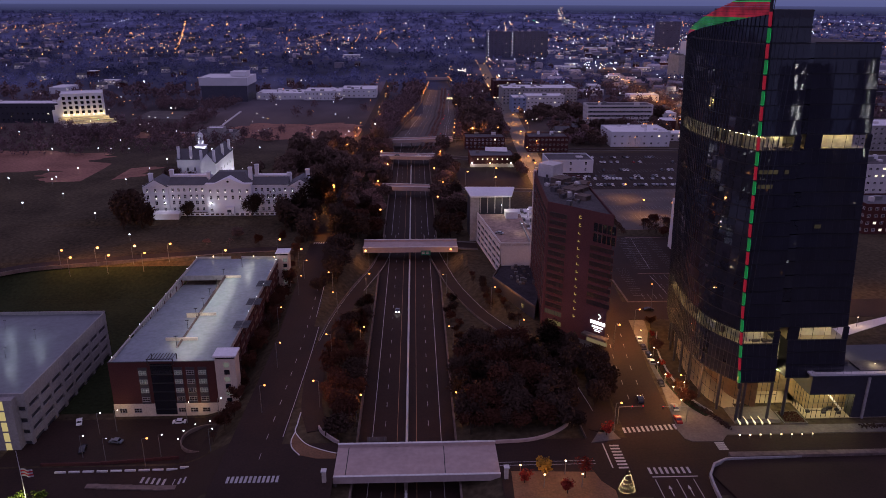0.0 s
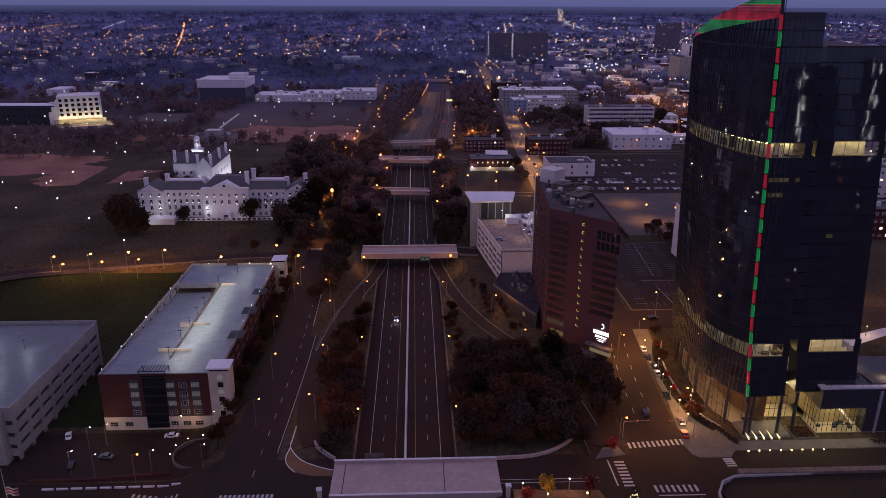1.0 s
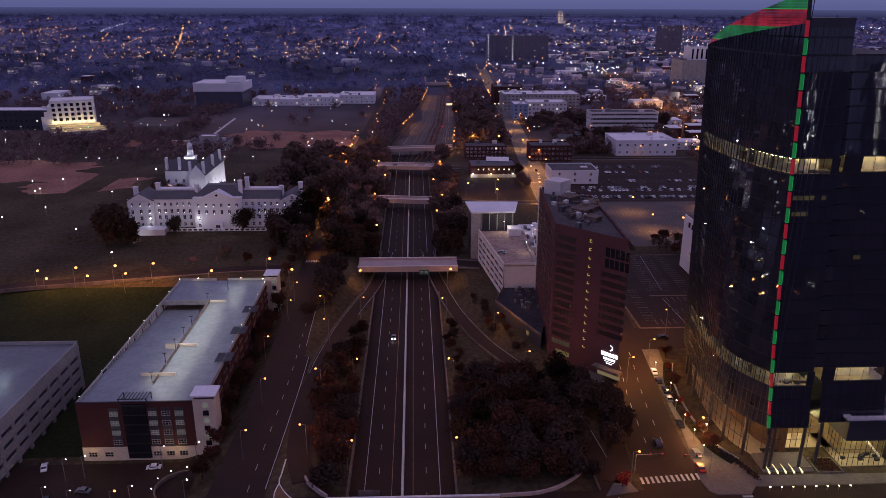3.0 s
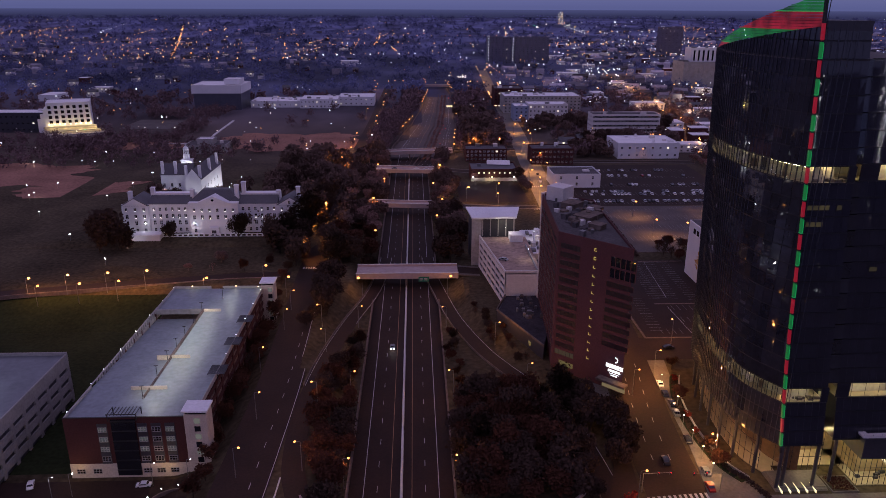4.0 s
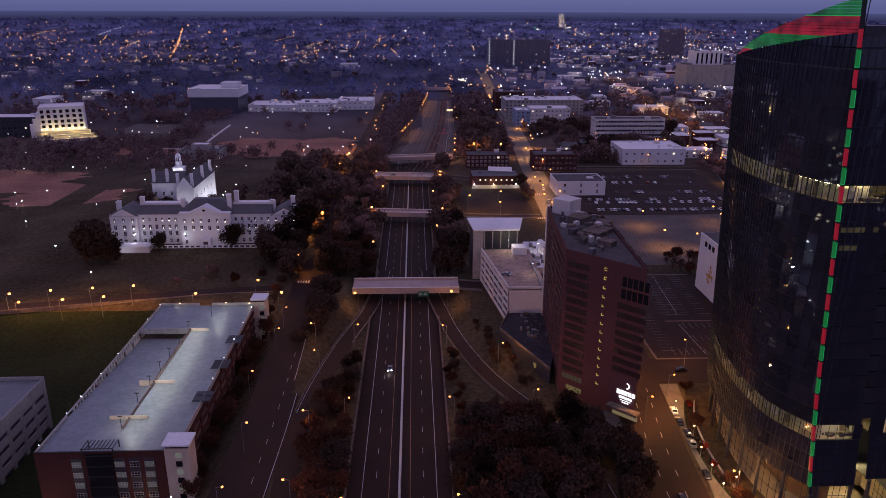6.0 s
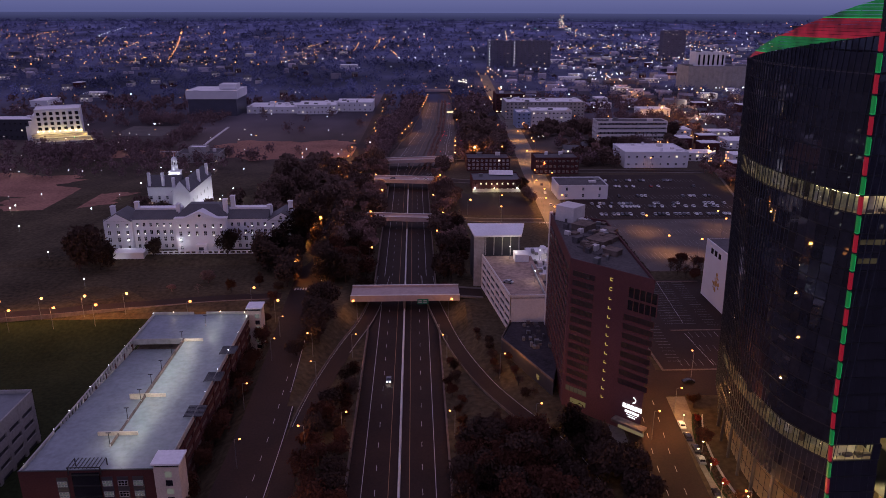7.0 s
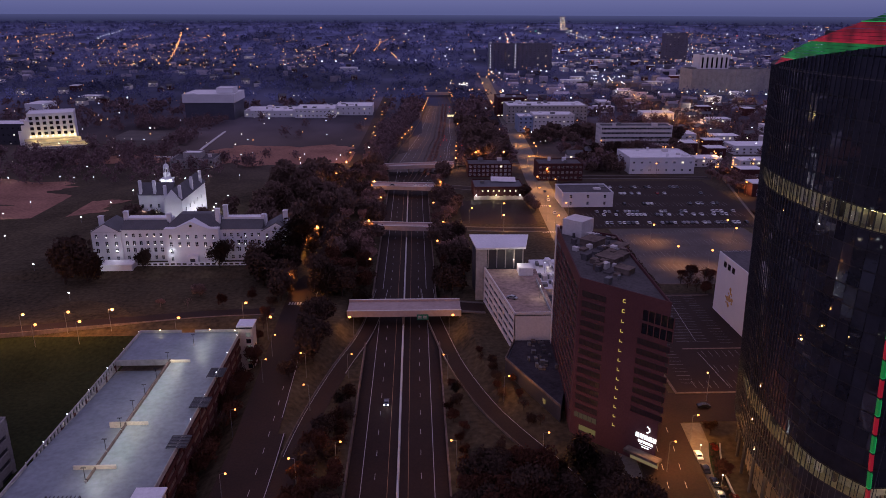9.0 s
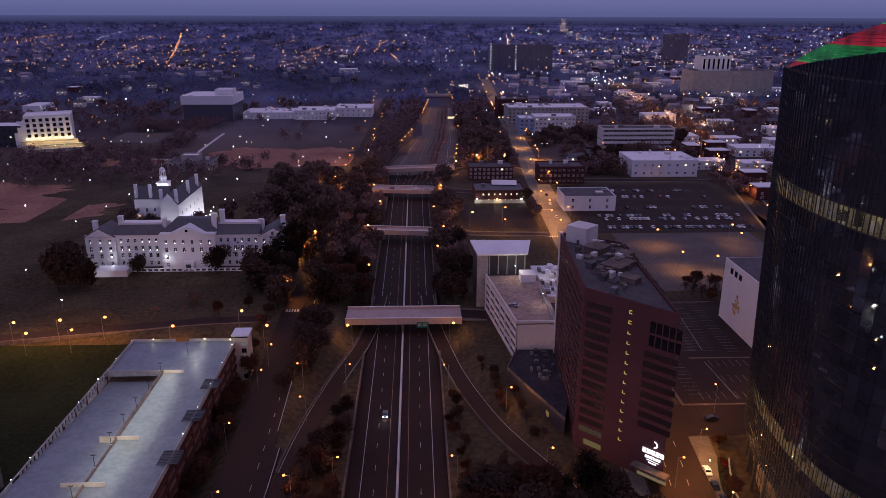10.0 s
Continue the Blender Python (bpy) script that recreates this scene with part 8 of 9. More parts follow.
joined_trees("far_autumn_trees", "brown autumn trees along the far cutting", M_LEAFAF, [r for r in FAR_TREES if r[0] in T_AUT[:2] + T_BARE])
# planted bed and curved wall at the tower's foot
FOOT = [tuple(p) for p in lobe_ring(0, -1.6, 1.5)][5:46]
bm = B()
ribbon(bm, [(x, y, 0) for x, y in FOOT], -3.4, -0.35, 0.34, 0.4)
slab("ground_bed", bm, M_GRASS, "dark planted bed curving round the tower's foot", "planting bed")
bm = B()
ribbon(bm, [(x, y, 0) for x, y in FOOT], -0.3, 0.05, 1.0, 1.2)
slab("wall_curved", bm, M_CONC, "low curved concrete wall at the tower's foot", "wall")
bed = random.Random(17)
bm = B()
for k in range(900):
    x, y = bed.choice(FOOT)
    q = Vector((-1, -0.2))
    c = Vector((x + q.x * bed.uniform(0.8, 3.0), y + bed.uniform(-0.8, 0.8), bed.uniform(0.4, 1.1)))
    u = Vector((bed.gauss(0, 1), bed.gauss(0, 1), bed.gauss(0, 1))).normalized() * 0.4
    v = u.orthogonal().normalized() * 0.3
    bm.faces.new([bm.verts.new(c + w) for w in (-u, v, u, -v)])
tagged(part("bed_shrubs", bm, M_LEAFD), "low dark shrubs in the tower's planting bed", "shrubs", kind="stuff")
# hedges at the tower's foot
bm = B()
for k in range(420):
    t = rt.random()
    p = Vector((101, 199.5, 0)).lerp(Vector((93.6, 222, 0)), t) if t < 0.5 else Vector((127, 199, 0)).lerp(Vector((158, 199, 0)), t)
    c = p + Vector((rt.uniform(-0.9, 0.9), rt.uniform(-0.9, 0.9), rt.uniform(0.25, 1.0)))
    u = Vector((rt.gauss(0, 1), rt.gauss(0, 1), rt.gauss(0, 1))).normalized() * 0.4
    v = u.orthogonal().normalized() * 0.3
    bm.faces.new([bm.verts.new(c + q) for q in (-u, v, u, -v)])
tagged(part("hedge", bm, M_LEAFD), "clipped dark hedge at the tower's foot", "hedge", kind="stuff")

# far woods: too many to count
WOODS = (([], []), ([], []))
rw = np.random.RandomState(3)


def far_tree(x, y):
    """Add one crown of loose leaf pieces to the park or the far woods."""
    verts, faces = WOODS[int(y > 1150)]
    z = land(x, y)
    s = rw.uniform(3.2, 6.5) * (1 + y / 5000)
    fine = 6.5 if y < 1000 else (2.6 if y < 1700 else 1.2)
    n = int(11 * fine ** 1.4)
    spread, size = (0.36, 0.5) if y < 1150 else (0.5, 0.36)
    c = np.array((x, y, z + s)) + rw.normal(size=(n, 3)) * (s * spread, s * spread, s * 0.36)
    u = rw.normal(size=(n, 3))
    u *= s * size / fine ** 0.75 / np.linalg.norm(u, axis=1)[:, None]
    v = np.cross(u, rw.normal(size=(n, 3)))
    v *= s * size * 0.88 / fine ** 0.75 / np.linalg.norm(v, axis=1)[:, None]
    i = len(verts)
    verts.extend(np.stack((c - u, c + v, c + u, c - v), axis=1).reshape(-1, 3).tolist())
    faces.extend((k, k + 1, k + 2, k + 3) for k in range(i, i + 4 * n, 4))


for k in range(10500):
    y = 560 + 4250 * rw.rand() ** 1.25
    x = y * rw.uniform(-0.72, 0.72)
    right = x > 0.09 * y
    if abs(x - bend(y)) < half_width(y) + 4 and y < 1330 or (y < 720 and -118 < x < 60) or (y < 640 and x > -60) or abs(x + 46) < 9 or (y < 730 and rw.rand() < 0.6) or (y < 692 and x < -60):
        continue
    if right and (rw.rand() < 0.35 or y < 800) or abs(x - (75 + 0.045 * y)) < 16:
        continue
    if (-225 < x < -58 and 690 < y < 968) or (-480 < x < -320 and 770 < y < 860) or (-320 < x < -246 and 800 < y < 907) or (-290 < x < -40 and 975 < y < 1080) or (100 < x < 275 and y < 1060) or (455 < x < 600 and 1230 < y < 1330):
        continue
    if any((x - a) ** 2 + (y + 12 - b) ** 2 < (c * 1.0) ** 2 for a, b, c in spots):
        continue
    far_tree(x, y)
for k in range(520):
    y = rw.uniform(694, 1290)
    c = bend(y)
    left = rw.rand() < 0.6
    x = c - half_width(y) - rw.uniform(4, 26) if left else c + half_width(y) + rw.uniform(4, 40)
    if abs(x - (75 + 0.045 * y)) < 13 or abs(x + 45) < 8:
        continue
    far_tree(x, y)
for k in range(420):
    x, y = rw.uniform(-320, -60), rw.choice((700, 716, 735, 752, 812, 830, 850, 880, 910, 930, 950)) + rw.normal() * 4
    if not (-300 < x < -55 and 975 < y) and not (-395 < x < -318 and y > 780) and not (-320 < x < -246 and 800 < y < 907) and not (-225 < x < -58 and 724 < y < 962 and rw.rand() < 0.96) and not (-120 < x < -58 and y < 724):
        far_tree(x, y)
for row, y in enumerate((636, 662, 684)):
    for k in range(22):
        if rw.rand() < 0.85:
            far_tree(-400 + 11.5 * k + 5 * row + rw.uniform(-2, 2), y + rw.uniform(-3, 3))
for x0, x1, y0, y1, n in ((225, 420, 660, 1000, 130), (95, 300, 1010, 1240, 120), (285, 640, 900, 1300, 150), (145, 184, 668, 770, 34), (101, 116, 690, 870, 16), (188, 275, 812, 945, 46), (246, 275, 640, 770, 16), (160, 260, 712, 768, 24), (60, 100, 700, 880, 40), (265, 420, 560, 960, 60), (225, 330, 1005, 1080, 40)):
    for k in range(n):
        x, y = rw.uniform(x0, x1), rw.uniform(y0, y1)
        if free(x, y, 2) and abs(x - (75 + 0.045 * y)) > 12:
            far_tree(x, y)
# low roofs of the far town, past counting
verts, faces = [], []
rb = np.random.RandomState(12)
for k in range(900):
    y = 1020 + 2400 * rb.rand() ** 1.4
    x = (rb.uniform(0.1, 0.68) if rb.rand() < 0.72 else rb.uniform(-0.66, -0.08)) * y
    if (x < 0 and y < 1500) or not free(x, y, 12) or abs(x - (75 + 0.045 * y)) < 26 or (100 < x < 340 and 1760 < y < 1860) or (450 < x < 605 and 1255 < y < 1345) or (100 < x < 225 and y < 1070):
        continue
    w, d, h = rb.uniform(7, 22) * (1 + rb.rand() ** 4), rb.uniform(6, 13), rb.uniform(4, 11)
    z = land(x, y)
    i = len(verts)
    verts += [(x + a * w, y + b * d, z + c) for c in (-1.0, h) for a, b in ((-0.5, -0.5), (0.5, -0.5), (0.5, 0.5), (-0.5, 0.5))]
    if rb.rand() < 0.5:
        verts += [(x - 0.5 * w, y, z + h + 3), (x + 0.5 * w, y, z + h + 3)]
        faces += [(i + 4, i + 5, i + 9, i + 8), (i + 6, i + 7, i + 8, i + 9), (i + 4, i + 8, i + 7), (i + 5, i + 6, i + 9)]
    else:
        faces.append((i + 4, i + 5, i + 6, i + 7))
    faces += [(i, i + 1, i + 5, i + 4), (i + 1, i + 2, i + 6, i + 5), (i + 2, i + 3, i + 7, i + 6), (i + 3, i, i + 4, i + 7)]
me = bpy.data.meshes.new("distant_buildings")
me.from_pydata(verts, [], faces)
me.materials.append(island(mat("mixed_far_walls", (0.28, 0.255, 0.3), 0.8, vary=0.3, grain=2, patch=12, bump=0), 0.85))
tagged(new("distant_buildings", me), "low pale and dark roofs of the far town", "town", kind="stuff")
# leaf colours lifted for haze, the far woods' turned bluish as well
for nm, lab, m, (verts, faces) in (("park_woods", "brown winter trees of the park and town", island(mat("hazy_park_leaves", (0.165, 0.108, 0.112), 0.9, vary=0.3, grain=2, patch=20, bump=0), 0.15), WOODS[0]),
                                   ("far_woods", "dark wooded suburbs reaching to the horizon", in_fields(island(mat("hazy_far_leaves", (0.14, 0.15, 0.27), 0.9, vary=0.3, grain=6, patch=120, bump=0), 0.12)), WOODS[1])):
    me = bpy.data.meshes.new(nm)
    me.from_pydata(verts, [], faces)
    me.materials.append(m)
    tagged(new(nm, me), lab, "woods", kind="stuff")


# ---- lamps of the near streets ----
for x, y, a, w in ((-18.5, 263.6, 0, 1600), (-16.3, 212.6, 0, 1600), (17.7, 263.4, 180, 1600), (17.6, 213.1, 180, 1600), (17.6, 320.7, 180, 1800), (-20.0, 322, 0, 1600), (-28.4, 251.2, 180, 2600), (-28.6, 216.5, 180, 2600), (-30.8, 296, 180, 2400), (-35.0, 318, 180, 2000), (36.5, 300.6, 0, 2600),
                   (43.5, 262, 0, 2600), (20, 362, 0, 2600), (-21, 361, 180, 2200), (-19.5, 430, 0, 0), (19.5, 460, 180, 0), (-19.5, 560, 0, 1200), (19.5, 545, 180, 0), (-26, 600, 0, 6000), (26, 597, 180, 6000), (-28, 682, 0, 6000), (42, 684, 180, 6000), (-24, 497, 0, 4000), (24, 493, 180, 4000)):
    lamp(POST_S, x, y, 8, a, w * (0.5 if y < 330 and x < 0 else 0.85 if y < 400 else 0.9), SODIUM)
for x, y, w in ((-50, 313, 320), (-50.5, 334, 320), (-53.5, 281, 320), (-47.4, 244.5, 300), (-47.0, 213.8, 300), (-177.1, 358.5, 2400), (-170.8, 353.4, 1000), (-159.9, 360.4, 2400), (-152.4, 354.7, 1000), (-141.8, 361.6, 3800), (-135.0, 356.1, 700), (-124.1, 363.0, 3400), (-94.9, 357.5, 2200), (-68.8, 366.2, 1800), (-55.9, 353.2, 1200)):
    lamp(POST_S, x, y, 8, 0, w * (1.8 if x < -90 else 0.9), SODIUM)
for x, y, a, w in ((79.3, 255.5, 0, 3600), (83.0, 290, 0, 3000), (91.3, 269.6, 0, 3600), (106.5, 295.0, 90, 3000), (92.2, 216, 180, 4200), (64.6, 199.6, 0, 1500), (85, 330, 0, 2000), (100.5, 420, 180, 2600), (101, 470, 180, 3600), (92, 500, 0, 3600), (106, 530, 180, 900), (90.5, 522, 0, 3000), (92.5, 574, 0, 3000), (94, 548, 0, 3400), (112, 600, 180, 3000), (97, 610, 0, 3400), (113, 640, 180, 3400), (103, 690, 0, 3400), (120, 740, 180, 3400), (110, 800, 0, 3400), (128, 860, 180, 3400),
                   (144.2, 437, 0, 3400), (144.2, 478, 0, 3000), (40, 519, 0, 900), (62, 530, 0, 700), (60, 500, 90, 1400), (192, 487, 0, 1500), (160, 430, 0, 2200), (190, 470, 0, 900), (236, 530, 90, 4200), (250, 586, 90, 4200), (262, 640, 90, 4200), (273, 700, 90, 3600), (284, 760, 90, 3600), (60, 709, 90, 2500), (85, 711, 90, 2500), (205, 655, 90, 250), (187, 768, 90, 600), (135, 302, 90, 5500), (165, 302, 90, 5500), (200, 302, 90, 3500), (225, 302, 90, 3500)):
    lamp(POST_S, x, y, 8, a, w * (1.0 if x > 104 and y < 400 else 4.5 if 460 < y < 900 and x < 130 else 2.0 if y < 300 else 2.1), SODIUM)
for x, y, w in ((38, 172.5, 420), (48.5, 172.5, 420), (32, 177, 420), (45, 178.5, 320)):
    lamp(POST_G, x, y, 4, 0, w, (1.0, 0.5, 0.14), z=0.2)
for x, y in ((89.8, 235.5), (89.6, 226.8), (89.4, 218.2), (89.1, 209.9), (94.2, 221), (91.5, 262), (92, 247)):
    lamp(POST_G, x, y, 4, 0, 750, WARM, z=0.2)
for k in range(8):
    x = 102 + 3.25 * k
    lamp(POST_G, x, 194.2, 4, 0, 0, WARM, z=-3.0)
for x, y, w, c in ((-102.3, 206.0, 150, COOL), (-102.4, 219.1, 150, COOL), (-94.5, 204.2, 0, COOL), (-97.4, 220.7, 320, WARM), (-77.9, 205.8, 0, COOL), (-61.1, 202.5, 0, COOL), (-63.7, 223.1, 0, COOL), (-75.3, 225.1, 220, WARM)):
    lamp(POST_C, x, y, 8, 0, w, c)
lamp(POST_S, -81.0, 200.8, 8, 0, 700, SODIUM)
for x in (-99, -72):
    lamp_light(x, 227.5, -6.5, 120, (1.0, 0.6, 0.22), 0.25)
for x, y, w in ((143.5, 226, 300), (147, 233, 300), (152, 240, 300), (150, 221, 300), (156, 228, 300), (158, 246, 300), (164, 236, 300), (152, 236, 700), (166, 258, 700), (185, 272, 700), (148, 262, 500), (175, 228, 700), (200, 240, 700)):
    lamp(POST_G, x, y, 4, 0, w, WARM)
# park lamps about the mansion and its grounds
rp = random.Random(14)
for k in range(95):
    x, y = rp.uniform(-330, -60), rp.uniform(395, 760)
    if -170 < x < -56 and 425 < y < 470 or abs(x + 47) < 8 or k % 3 == 2:
        continue
    lamp(POST_W, x, y, 4, 0, 240 if k % 6 == 0 else 0, (0.95, 0.9, 0.85))
for k in range(20):
    y = 402 + 43 * k + rp.uniform(-15, 15)
    lamp(POST_S, rp.choice((-37.5, -54.5)) + rp.uniform(-2, 2), y, 8, 0, 9000 if y < 720 else 4500, SODIUM)
for k in range(40):
    y = 400 + 24 * k
    if y > 720:
        lamp(POST_S, bend(y) + rp.choice((-1, 1)) * (half_width(y) - 0.3), y, 8, 0, 6000 if k % 2 == 0 else 0, SODIUM, z=-3.2)

# lights without posts, added to throw orange pools on the far streets
for k in range(26):
    y = 820 + 26 * k
    for x in ((236 + 0.12 * (y - 560)) + 40, 75 + 0.045 * y)[: 1 + k % 2]:
        if x < 150 and 840 < y < 1070:
            continue
        lamp_light(x, y, land(x, y) + 9, 4200, SODIUM, 0.4)
# further added lights at random spots in the town, also without posts
rq = random.Random(77)
for k in range(22):
    y = rq.uniform(820, 1500)
    x = rq.uniform(0.22, 0.5) * y
    if 430 < x < 625 and 1200 < y < 1360:
        continue
    lamp_light(x, y, land(x, y) + 9, rq.choice((7000, 12000, 16000)), rq.choice((SODIUM, SODIUM, (1.0, 0.8, 0.6))), 0.4)

# traffic signals at the crossing
for x, y, arm in ((66.8, 203.5, 7.5), (88.6, 203.0, -8.0)):
    sg = thing("traffic_signal", pose(x, y, 0.2), "traffic signal mast with red lights on", "traffic signal")
    bm = B()
    tube(bm, (0, 0, 0), (0, 0, 6.2), 0.13, 0.1, 7)
    part("pole", bm, M_METAL, sg)
    bm = B()
    tube(bm, (0, 0, 6.0), (arm, 0, 6.2), 0.09, 0.06, 6)
    part("arm", bm, M_METAL, sg)
    for u in (0.55, 1.0):
        bm = B()
        box(bm, arm * u - 0.2, -0.2, 5.4, arm * u + 0.2, 0.2, 6.6)
        hd = part("signal_head", bm, M_BLACK, sg)
        bm = B()
        ball(bm, Vector((arm * u, -0.25, 6.35)), 0.17)
        part("red_lens", bm, G_RED, hd)

# ---- lights of the far city: one scatter of small glowing heads a colour ----
rl = np.random.RandomState(7)
LIGHTS = {"sodium": [], "cool": [], "white": [], "red": [], "green": []}


def far_light(kind, x, y, h=9.0, big=1.0):
    LIGHTS[kind].append((x, y, land(x, y) + h, big))


# streets as strings of lamps
for k in range(134):
    left = k < 56
    y0 = rl.uniform(1750, 3300) if left else rl.uniform(820, 3300)
    u = rl.uniform(-0.68, -0.02) if left else rl.uniform(0.06, 0.66)
    x0 = u * y0
    lengthwise = rl.rand() < 0.5
    kind = "sodium" if rl.rand() < (0.93 if left else 0.55) else "cool"
    n = rl.randint(5, 13)
    ang = rl.normal(0, 0.12) + (math.pi / 2 if lengthwise else rl.choice((0.0, 0.0, 0.25)))
    gap = rl.uniform(34, 60)
    for i in range(n):
        d = i * gap + rl.uniform(-6, 6)
        x, y = x0 + d * math.cos(ang), y0 + d * math.sin(ang)
        if (abs(x - bend(y)) > 34 or y > 1320) and abs(x) < 0.72 * y and not (95 < x < 180 and 880 < y < 1000):
            far_light(kind, x, y, 9, rl.uniform(0.3, 0.75) if lengthwise else rl.uniform(0.4, 1.2))
for k in range(880):
    y = 720 + 3400 * rl.rand() ** 1.1
    u = rl.uniform(-0.7, 0.7)
    if u < 0.02 and rl.rand() < 0.62 or (abs(u * y - bend(y)) < 34 and y < 1320):
        continue
    kind = rl.choice(("sodium", "cool", "white", "red", "green"), p=(0.46, 0.27, 0.21, 0.045, 0.015))
    if u < -0.1 and kind in ("cool", "white") and rl.rand() < 0.6:
        kind = "sodium"
    far_light(kind, u * y, y, rl.uniform(4, 11), 0.25 + 1.1 * rl.rand() ** 2.5)
for k in range(90):
    y = rl.uniform(690, 1250)
    x = rl.uniform(-0.62 * y, -62)
    if not (-300 < x < -40 and 1000 < y < 1080) and not (-480 < x < -330 and 805 < y < 860):
        far_light(rl.choice(("white", "cool", "sodium"), p=(0.4, 0.3, 0.3)), x, y, rl.uniform(4, 8), rl.uniform(0.2, 0.7))
# the bright street running up the far slope on the river side
for k in range(90):
    t = k / 89
    far_light("sodium", -610 + (-1045 + 610) * t + rl.normal(0, 1.5), 1950 + 1560 * t, 9, rl.uniform(0.3, 0.55))
# the bright tower, the white car park lights and the shop strip
for k in range(28):
    far_light("white" if k % 3 else "sodium", 752 + 6.5 * (k % 4) + rl.uniform(-1.5, 1.5), 3900, 6 + 9 * (k // 4) + rl.uniform(-2, 2), 0.45 if k < 20 else 0.3)
for k in range(26):
    far_light("cool", 330 + rl.uniform(-10, 90), 1450 + rl.uniform(-90, 90), 10, rl.uniform(0.4, 0.9))
for k in range(24):
    y = rl.uniform(760, 1650)
    far_light("sodium", 75 + 0.045 * y + rl.choice((-11, 11)), y, 9, rl.uniform(0.6, 1.1))
for k in range(9):
    far_light("white", 78 + rl.uniform(-12, 30), 1350 + rl.uniform(0, 60), 8, rl.uniform(0.4, 0.9))
for k in range(9):
    far_light("sodium", -60 + 17 * k + rl.uniform(-5, 5), 1281, 9, 0.7)
for k in range(40):
    far_light("sodium", rl.uniform(180, 240) + 60, rl.uniform(650, 900), 8, 0.8)
# the city goes on behind and beside, as the tower's glass shows
for k in range(800):
    x, y = rl.uniform(-1500, 1500), rl.uniform(-1600, 60)
    if abs(x) < 60 and y > -300:
        continue
    LIGHTS[rl.choice(("sodium", "cool", "white"), p=(0.3, 0.4, 0.3))].append((x, y, rl.uniform(4, 22), -rl.uniform(0.35, 0.9) * (1 - y / 900)))
for k in range(260):
    x, y = rl.uniform(-900, -215), rl.uniform(60, 330)
    LIGHTS[rl.choice(("sodium", "cool", "white"), p=(0.3, 0.4, 0.3))].append((x, y, land(x, y) + rl.uniform(4, 12), -rl.uniform(0.5, 1.2)))
GLOWS = {"sodium": glow("far_sodium", (1.0, 0.38, 0.11), 4.6), "cool": glow("far_cool", (0.85, 0.92, 1.0), 5.2), "white": glow("far_white", (1.0, 0.85, 0.65), 5.6), "red": glow("far_red", (1.0, 0.05, 0.05), 1.8), "green": glow("far_green", (0.05, 0.9, 0.4), 1.6)}
OCTA = np.array([(1, 0, 0), (-1, 0, 0), (0, 1, 0), (0, -1, 0), (0, 0, 1), (0, 0, -1)], float)
OCTF = ((0, 2, 4), (2, 1, 4), (1, 3, 4), (3, 0, 4), (2, 0, 5), (1, 2, 5), (3, 1, 5), (0, 3, 5))
for kind, rows in LIGHTS.items():
    verts, faces = [], []
    for x, y, z, big in rows:
        r = 0.26 + 0.00066 * y * big if big > 0 else -big
        i = len(verts)
        verts += [tuple(p * r + (x, y, z)) for p in OCTA]
        faces += [tuple(i + j for j in f) for f in OCTF]
    me = bpy.data.meshes.new("city_lights")
    me.from_pydata(verts, [], faces)
    me.materials.append(GLOWS[kind])
    tagged(new("city_lights", me), "%s street and window lights of the distant city" % kind, "city lights", kind="stuff")

# lit signs over the motorway
for x, y, z, w, h, m, lab in ((20.4, 609.5, -1.9, 5.0, 2.2, glow("amber_sign", (1.0, 0.7, 0.12), 0.8), "amber lit sign on the bridge"), (54, 1032, -2.5, 11, 2.6, glow("pale_sign", (1.0, 0.8, 0.45), 1.2), "lit sign gantry over the far carriageway")):
    sg = thing("road_sign", pose(x, y, z), lab, "road sign")
    for k in range(2):
        bm = B()
        box(bm, -w / 2 + k * w / 2 + 0.1, -0.15, 0, -0.1 + k * w / 2, 0.0, h)
        part("lit_panel", bm, m, sg)
    bm = B()
    box(bm, -w / 2 - 0.2, 0.0, -0.2, w / 2 + 0.2, 0.3, h + 0.2)
    part("sign_frame", bm, M_METAL, sg)
    for u in (-w / 2, w / 2):
        bm = B()
        tube(bm, (u, 0.15, FZ - z), (u, 0.15, 0), 0.2, n=6)
        part("sign_post", bm, M_METAL, sg)
# ring of small lights in the garage forecourt
ring = thing("planted_ring", pose(-66, 214, land(-66, 214)), "round planted island ringed with small lights", "planter")
bm = B()
rings = [[bm.verts.new((r * math.cos(k * math.tau / 24), r * math.sin(k * math.tau / 24), z)) for k in range(24)] for r, z in ((7.6, -1.2), (7.6, 0.1), (8.0, 0.1), (8.0, -1.2))]
for a, b in zip(rings, rings[1:]):
    for k in range(24):
        bm.faces.new((a[k], a[(k + 1) % 24], b[(k + 1) % 24], b[k]))
part("kerb", bm, M_WALLC, ring)
for k in range(9):
    a = k * math.tau / 11 - 1.2
    bm = B()
    ball(bm, Vector((8.4 * math.cos(a), 8.4 * math.sin(a), 0.9)), 0.2)
    part("small_light", bm, G_COOL, ring)
for x, y, i, a in ((-112, 226, 0, 20), (-78, 225, 0, 95), (-95, 214, 4, 80), (-104, 210, 2, 10)):
    copy_thing(CARS[i], pose(x, y, land(x, y) + 0.1, 0, 0, a))

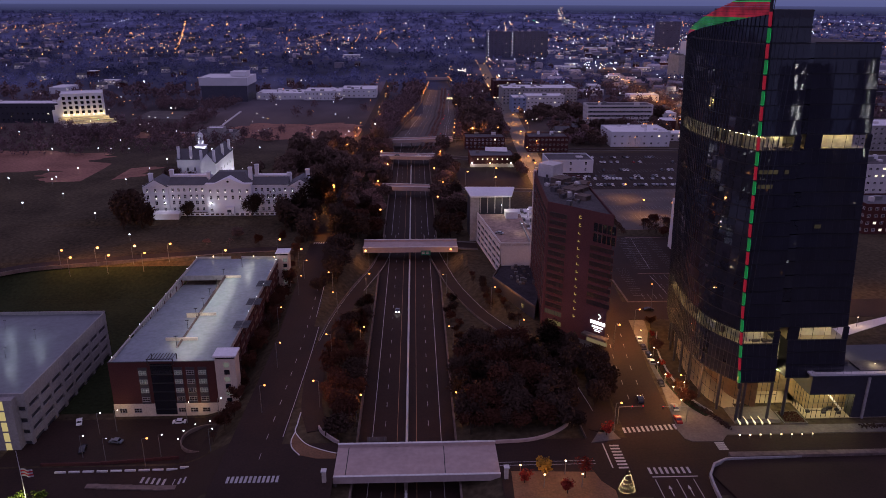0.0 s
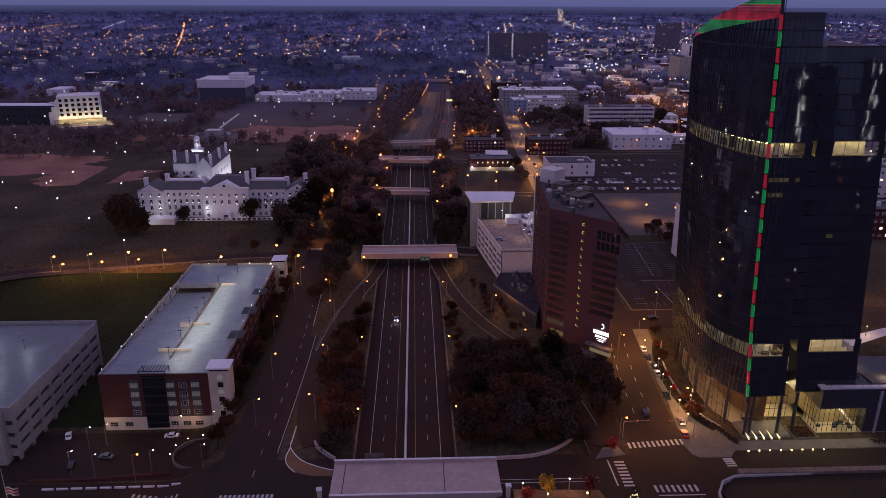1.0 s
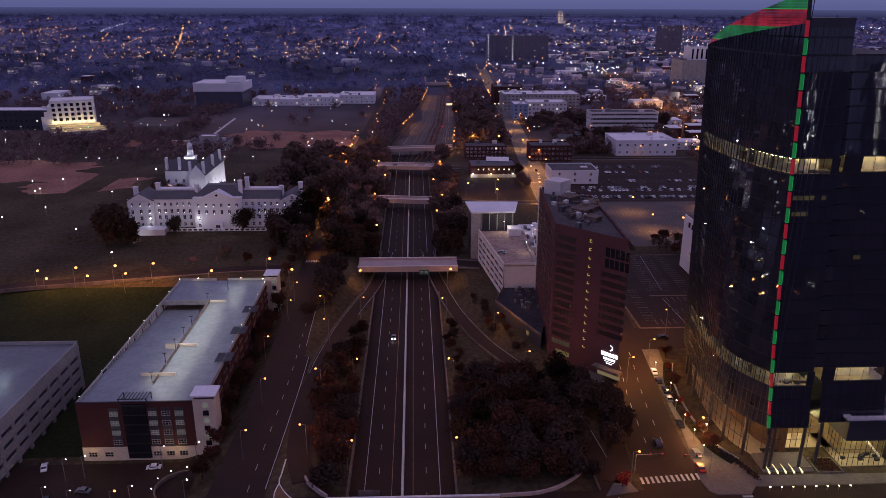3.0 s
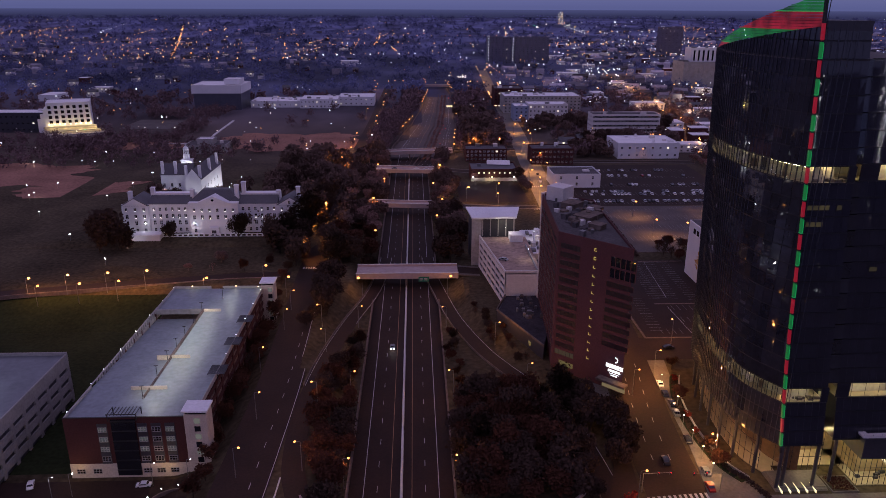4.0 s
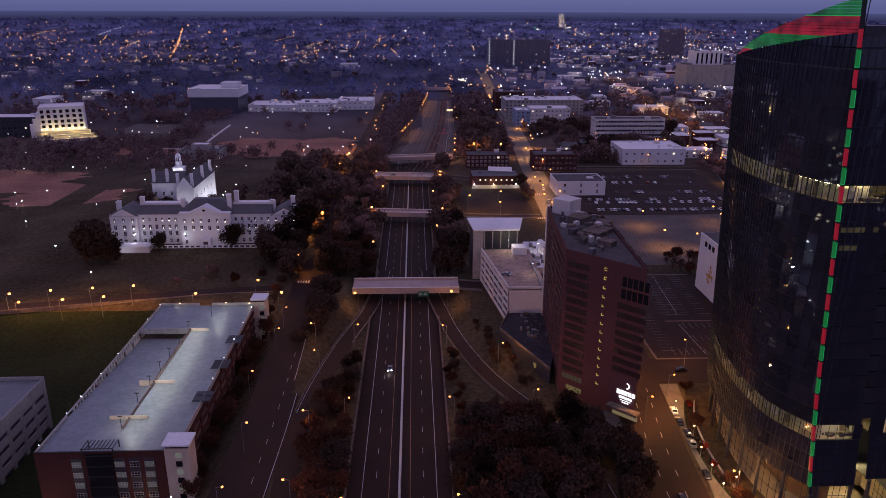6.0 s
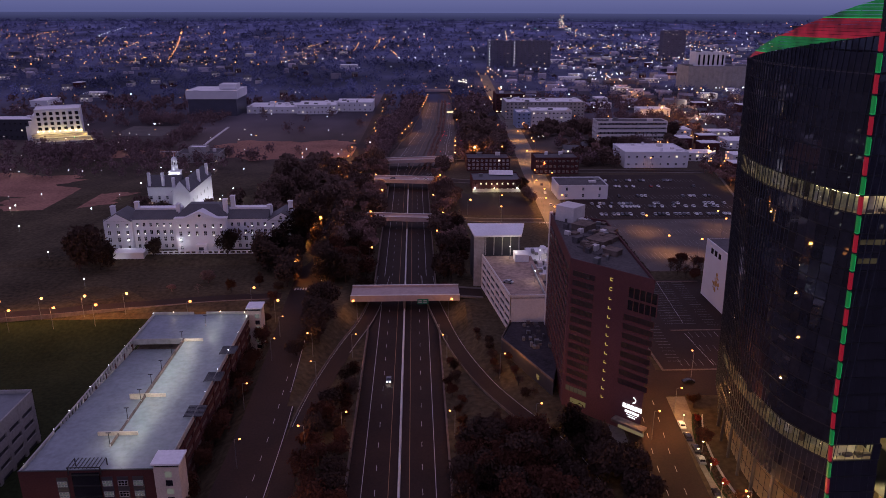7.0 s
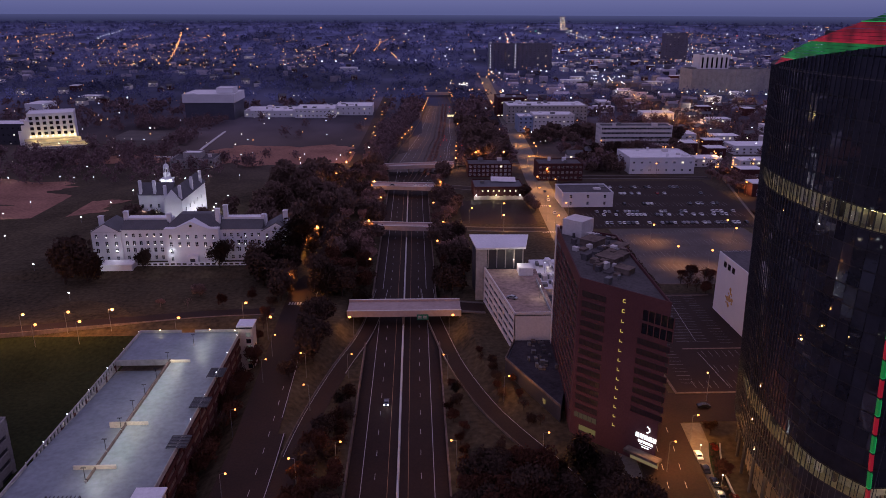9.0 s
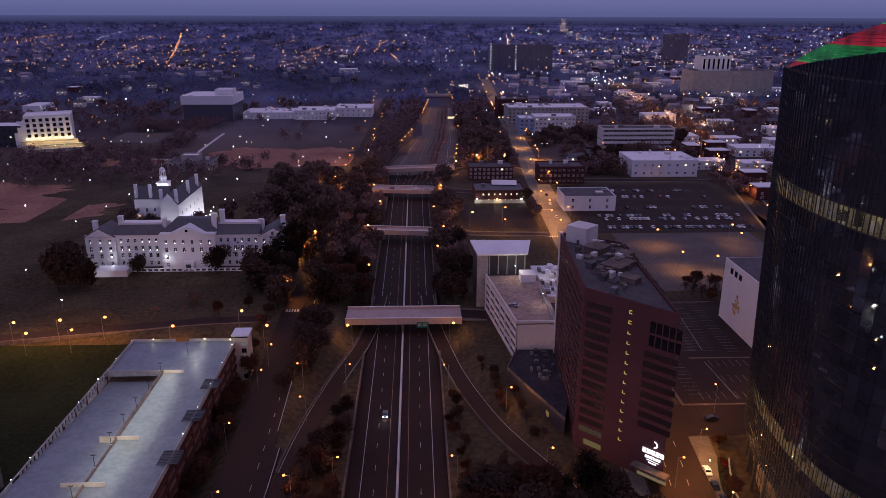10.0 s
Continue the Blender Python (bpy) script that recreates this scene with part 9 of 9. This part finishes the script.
# shrubs by the flag, lit by a garden spotlight
for x, y, q in ((-111.2, 184.5, 0), (-108.0, 182.6, 1), (-105.6, 185.6, 2), (-113.6, 182.5, 3)):
    sh = thing("shrub", pose(x, y, land(x, y)), "yellow-green shrub lit by a garden spotlight", "shrub", "lit shrubs")
    ob = new("leaves", crown_mesh("leaves", M_SHRUB, 30 + q, 2.4, 1.5, 1.5, 130, 0.34))
    ob.parent = sh
    bm = B()
    tube(bm, (0, 0, -0.4), (0.1, 0, 1.2), 0.08, 0.04, 5)
    part("stem", bm, M_BARK, sh)
lamp_light(-109.6, 182.4, land(-109.6, 182.4) + 3.4, 1500, (1.0, 0.92, 0.5), 0.15)

# flag pole at the near corner of the concrete garage
flag = thing("flag_pole", pose(-108.6, 184, -10.4), "white flag pole with a small striped flag", "flag pole")
bm = B()
tube(bm, (0, 0, 0), (0, 0, 18), 0.16, 0.08, 7)
part("pole", bm, M_PAINT, flag)
bm = B()
for i in range(8):
    for j in range(5):
        bm.faces.new([bm.verts.new((0.1 + 0.4 * (i + a), 0.3 * math.sin(0.9 * (i + a)), 9.6 + 0.5 * (j + b) - 0.05 * (i + a))) for a, b in ((0, 0), (1, 0), (1, 1), (0, 1))]).material_index = j % 2
part("flag", bm, [M_PAINT, mat("red_cloth", (0.4, 0.03, 0.04), 0.8, vary=0.1)], flag)

# lit wire tree in the plaza
wt = thing("light_tree", pose(60.2, 169.6, 0.1), "cone tree wound with warm light strings", "christmas tree")
ob = new("crown", crown_mesh("crown", M_LEAFD, 12, 2.2, 3.6, 4.0, 160, 0.35, cone=True))
ob.parent = wt
bm = B()
tube(bm, (0, 0, 0), (0, 0, 1.2), 0.15, n=6)
part("trunk", bm, M_BARK, wt)
bm = B()
for k in range(130):
    t = k / 129
    a = t * 6 * math.tau
    r = 2.3 * (1 - t) + 0.1
    ball(bm, Vector((r * math.cos(a), r * math.sin(a), 0.7 + 6.8 * t)), 0.06, 1, 0, 1)
part("light_string", bm, G_GLOBE, wt, "warm light string")

# prototypes have served
for p in [POST_S, POST_F, POST_C, POST_G, POST_W, *PROTO, *CARS, *TREES]:
    for o in (*p.children_recursive, p):
        bpy.data.objects.remove(o)
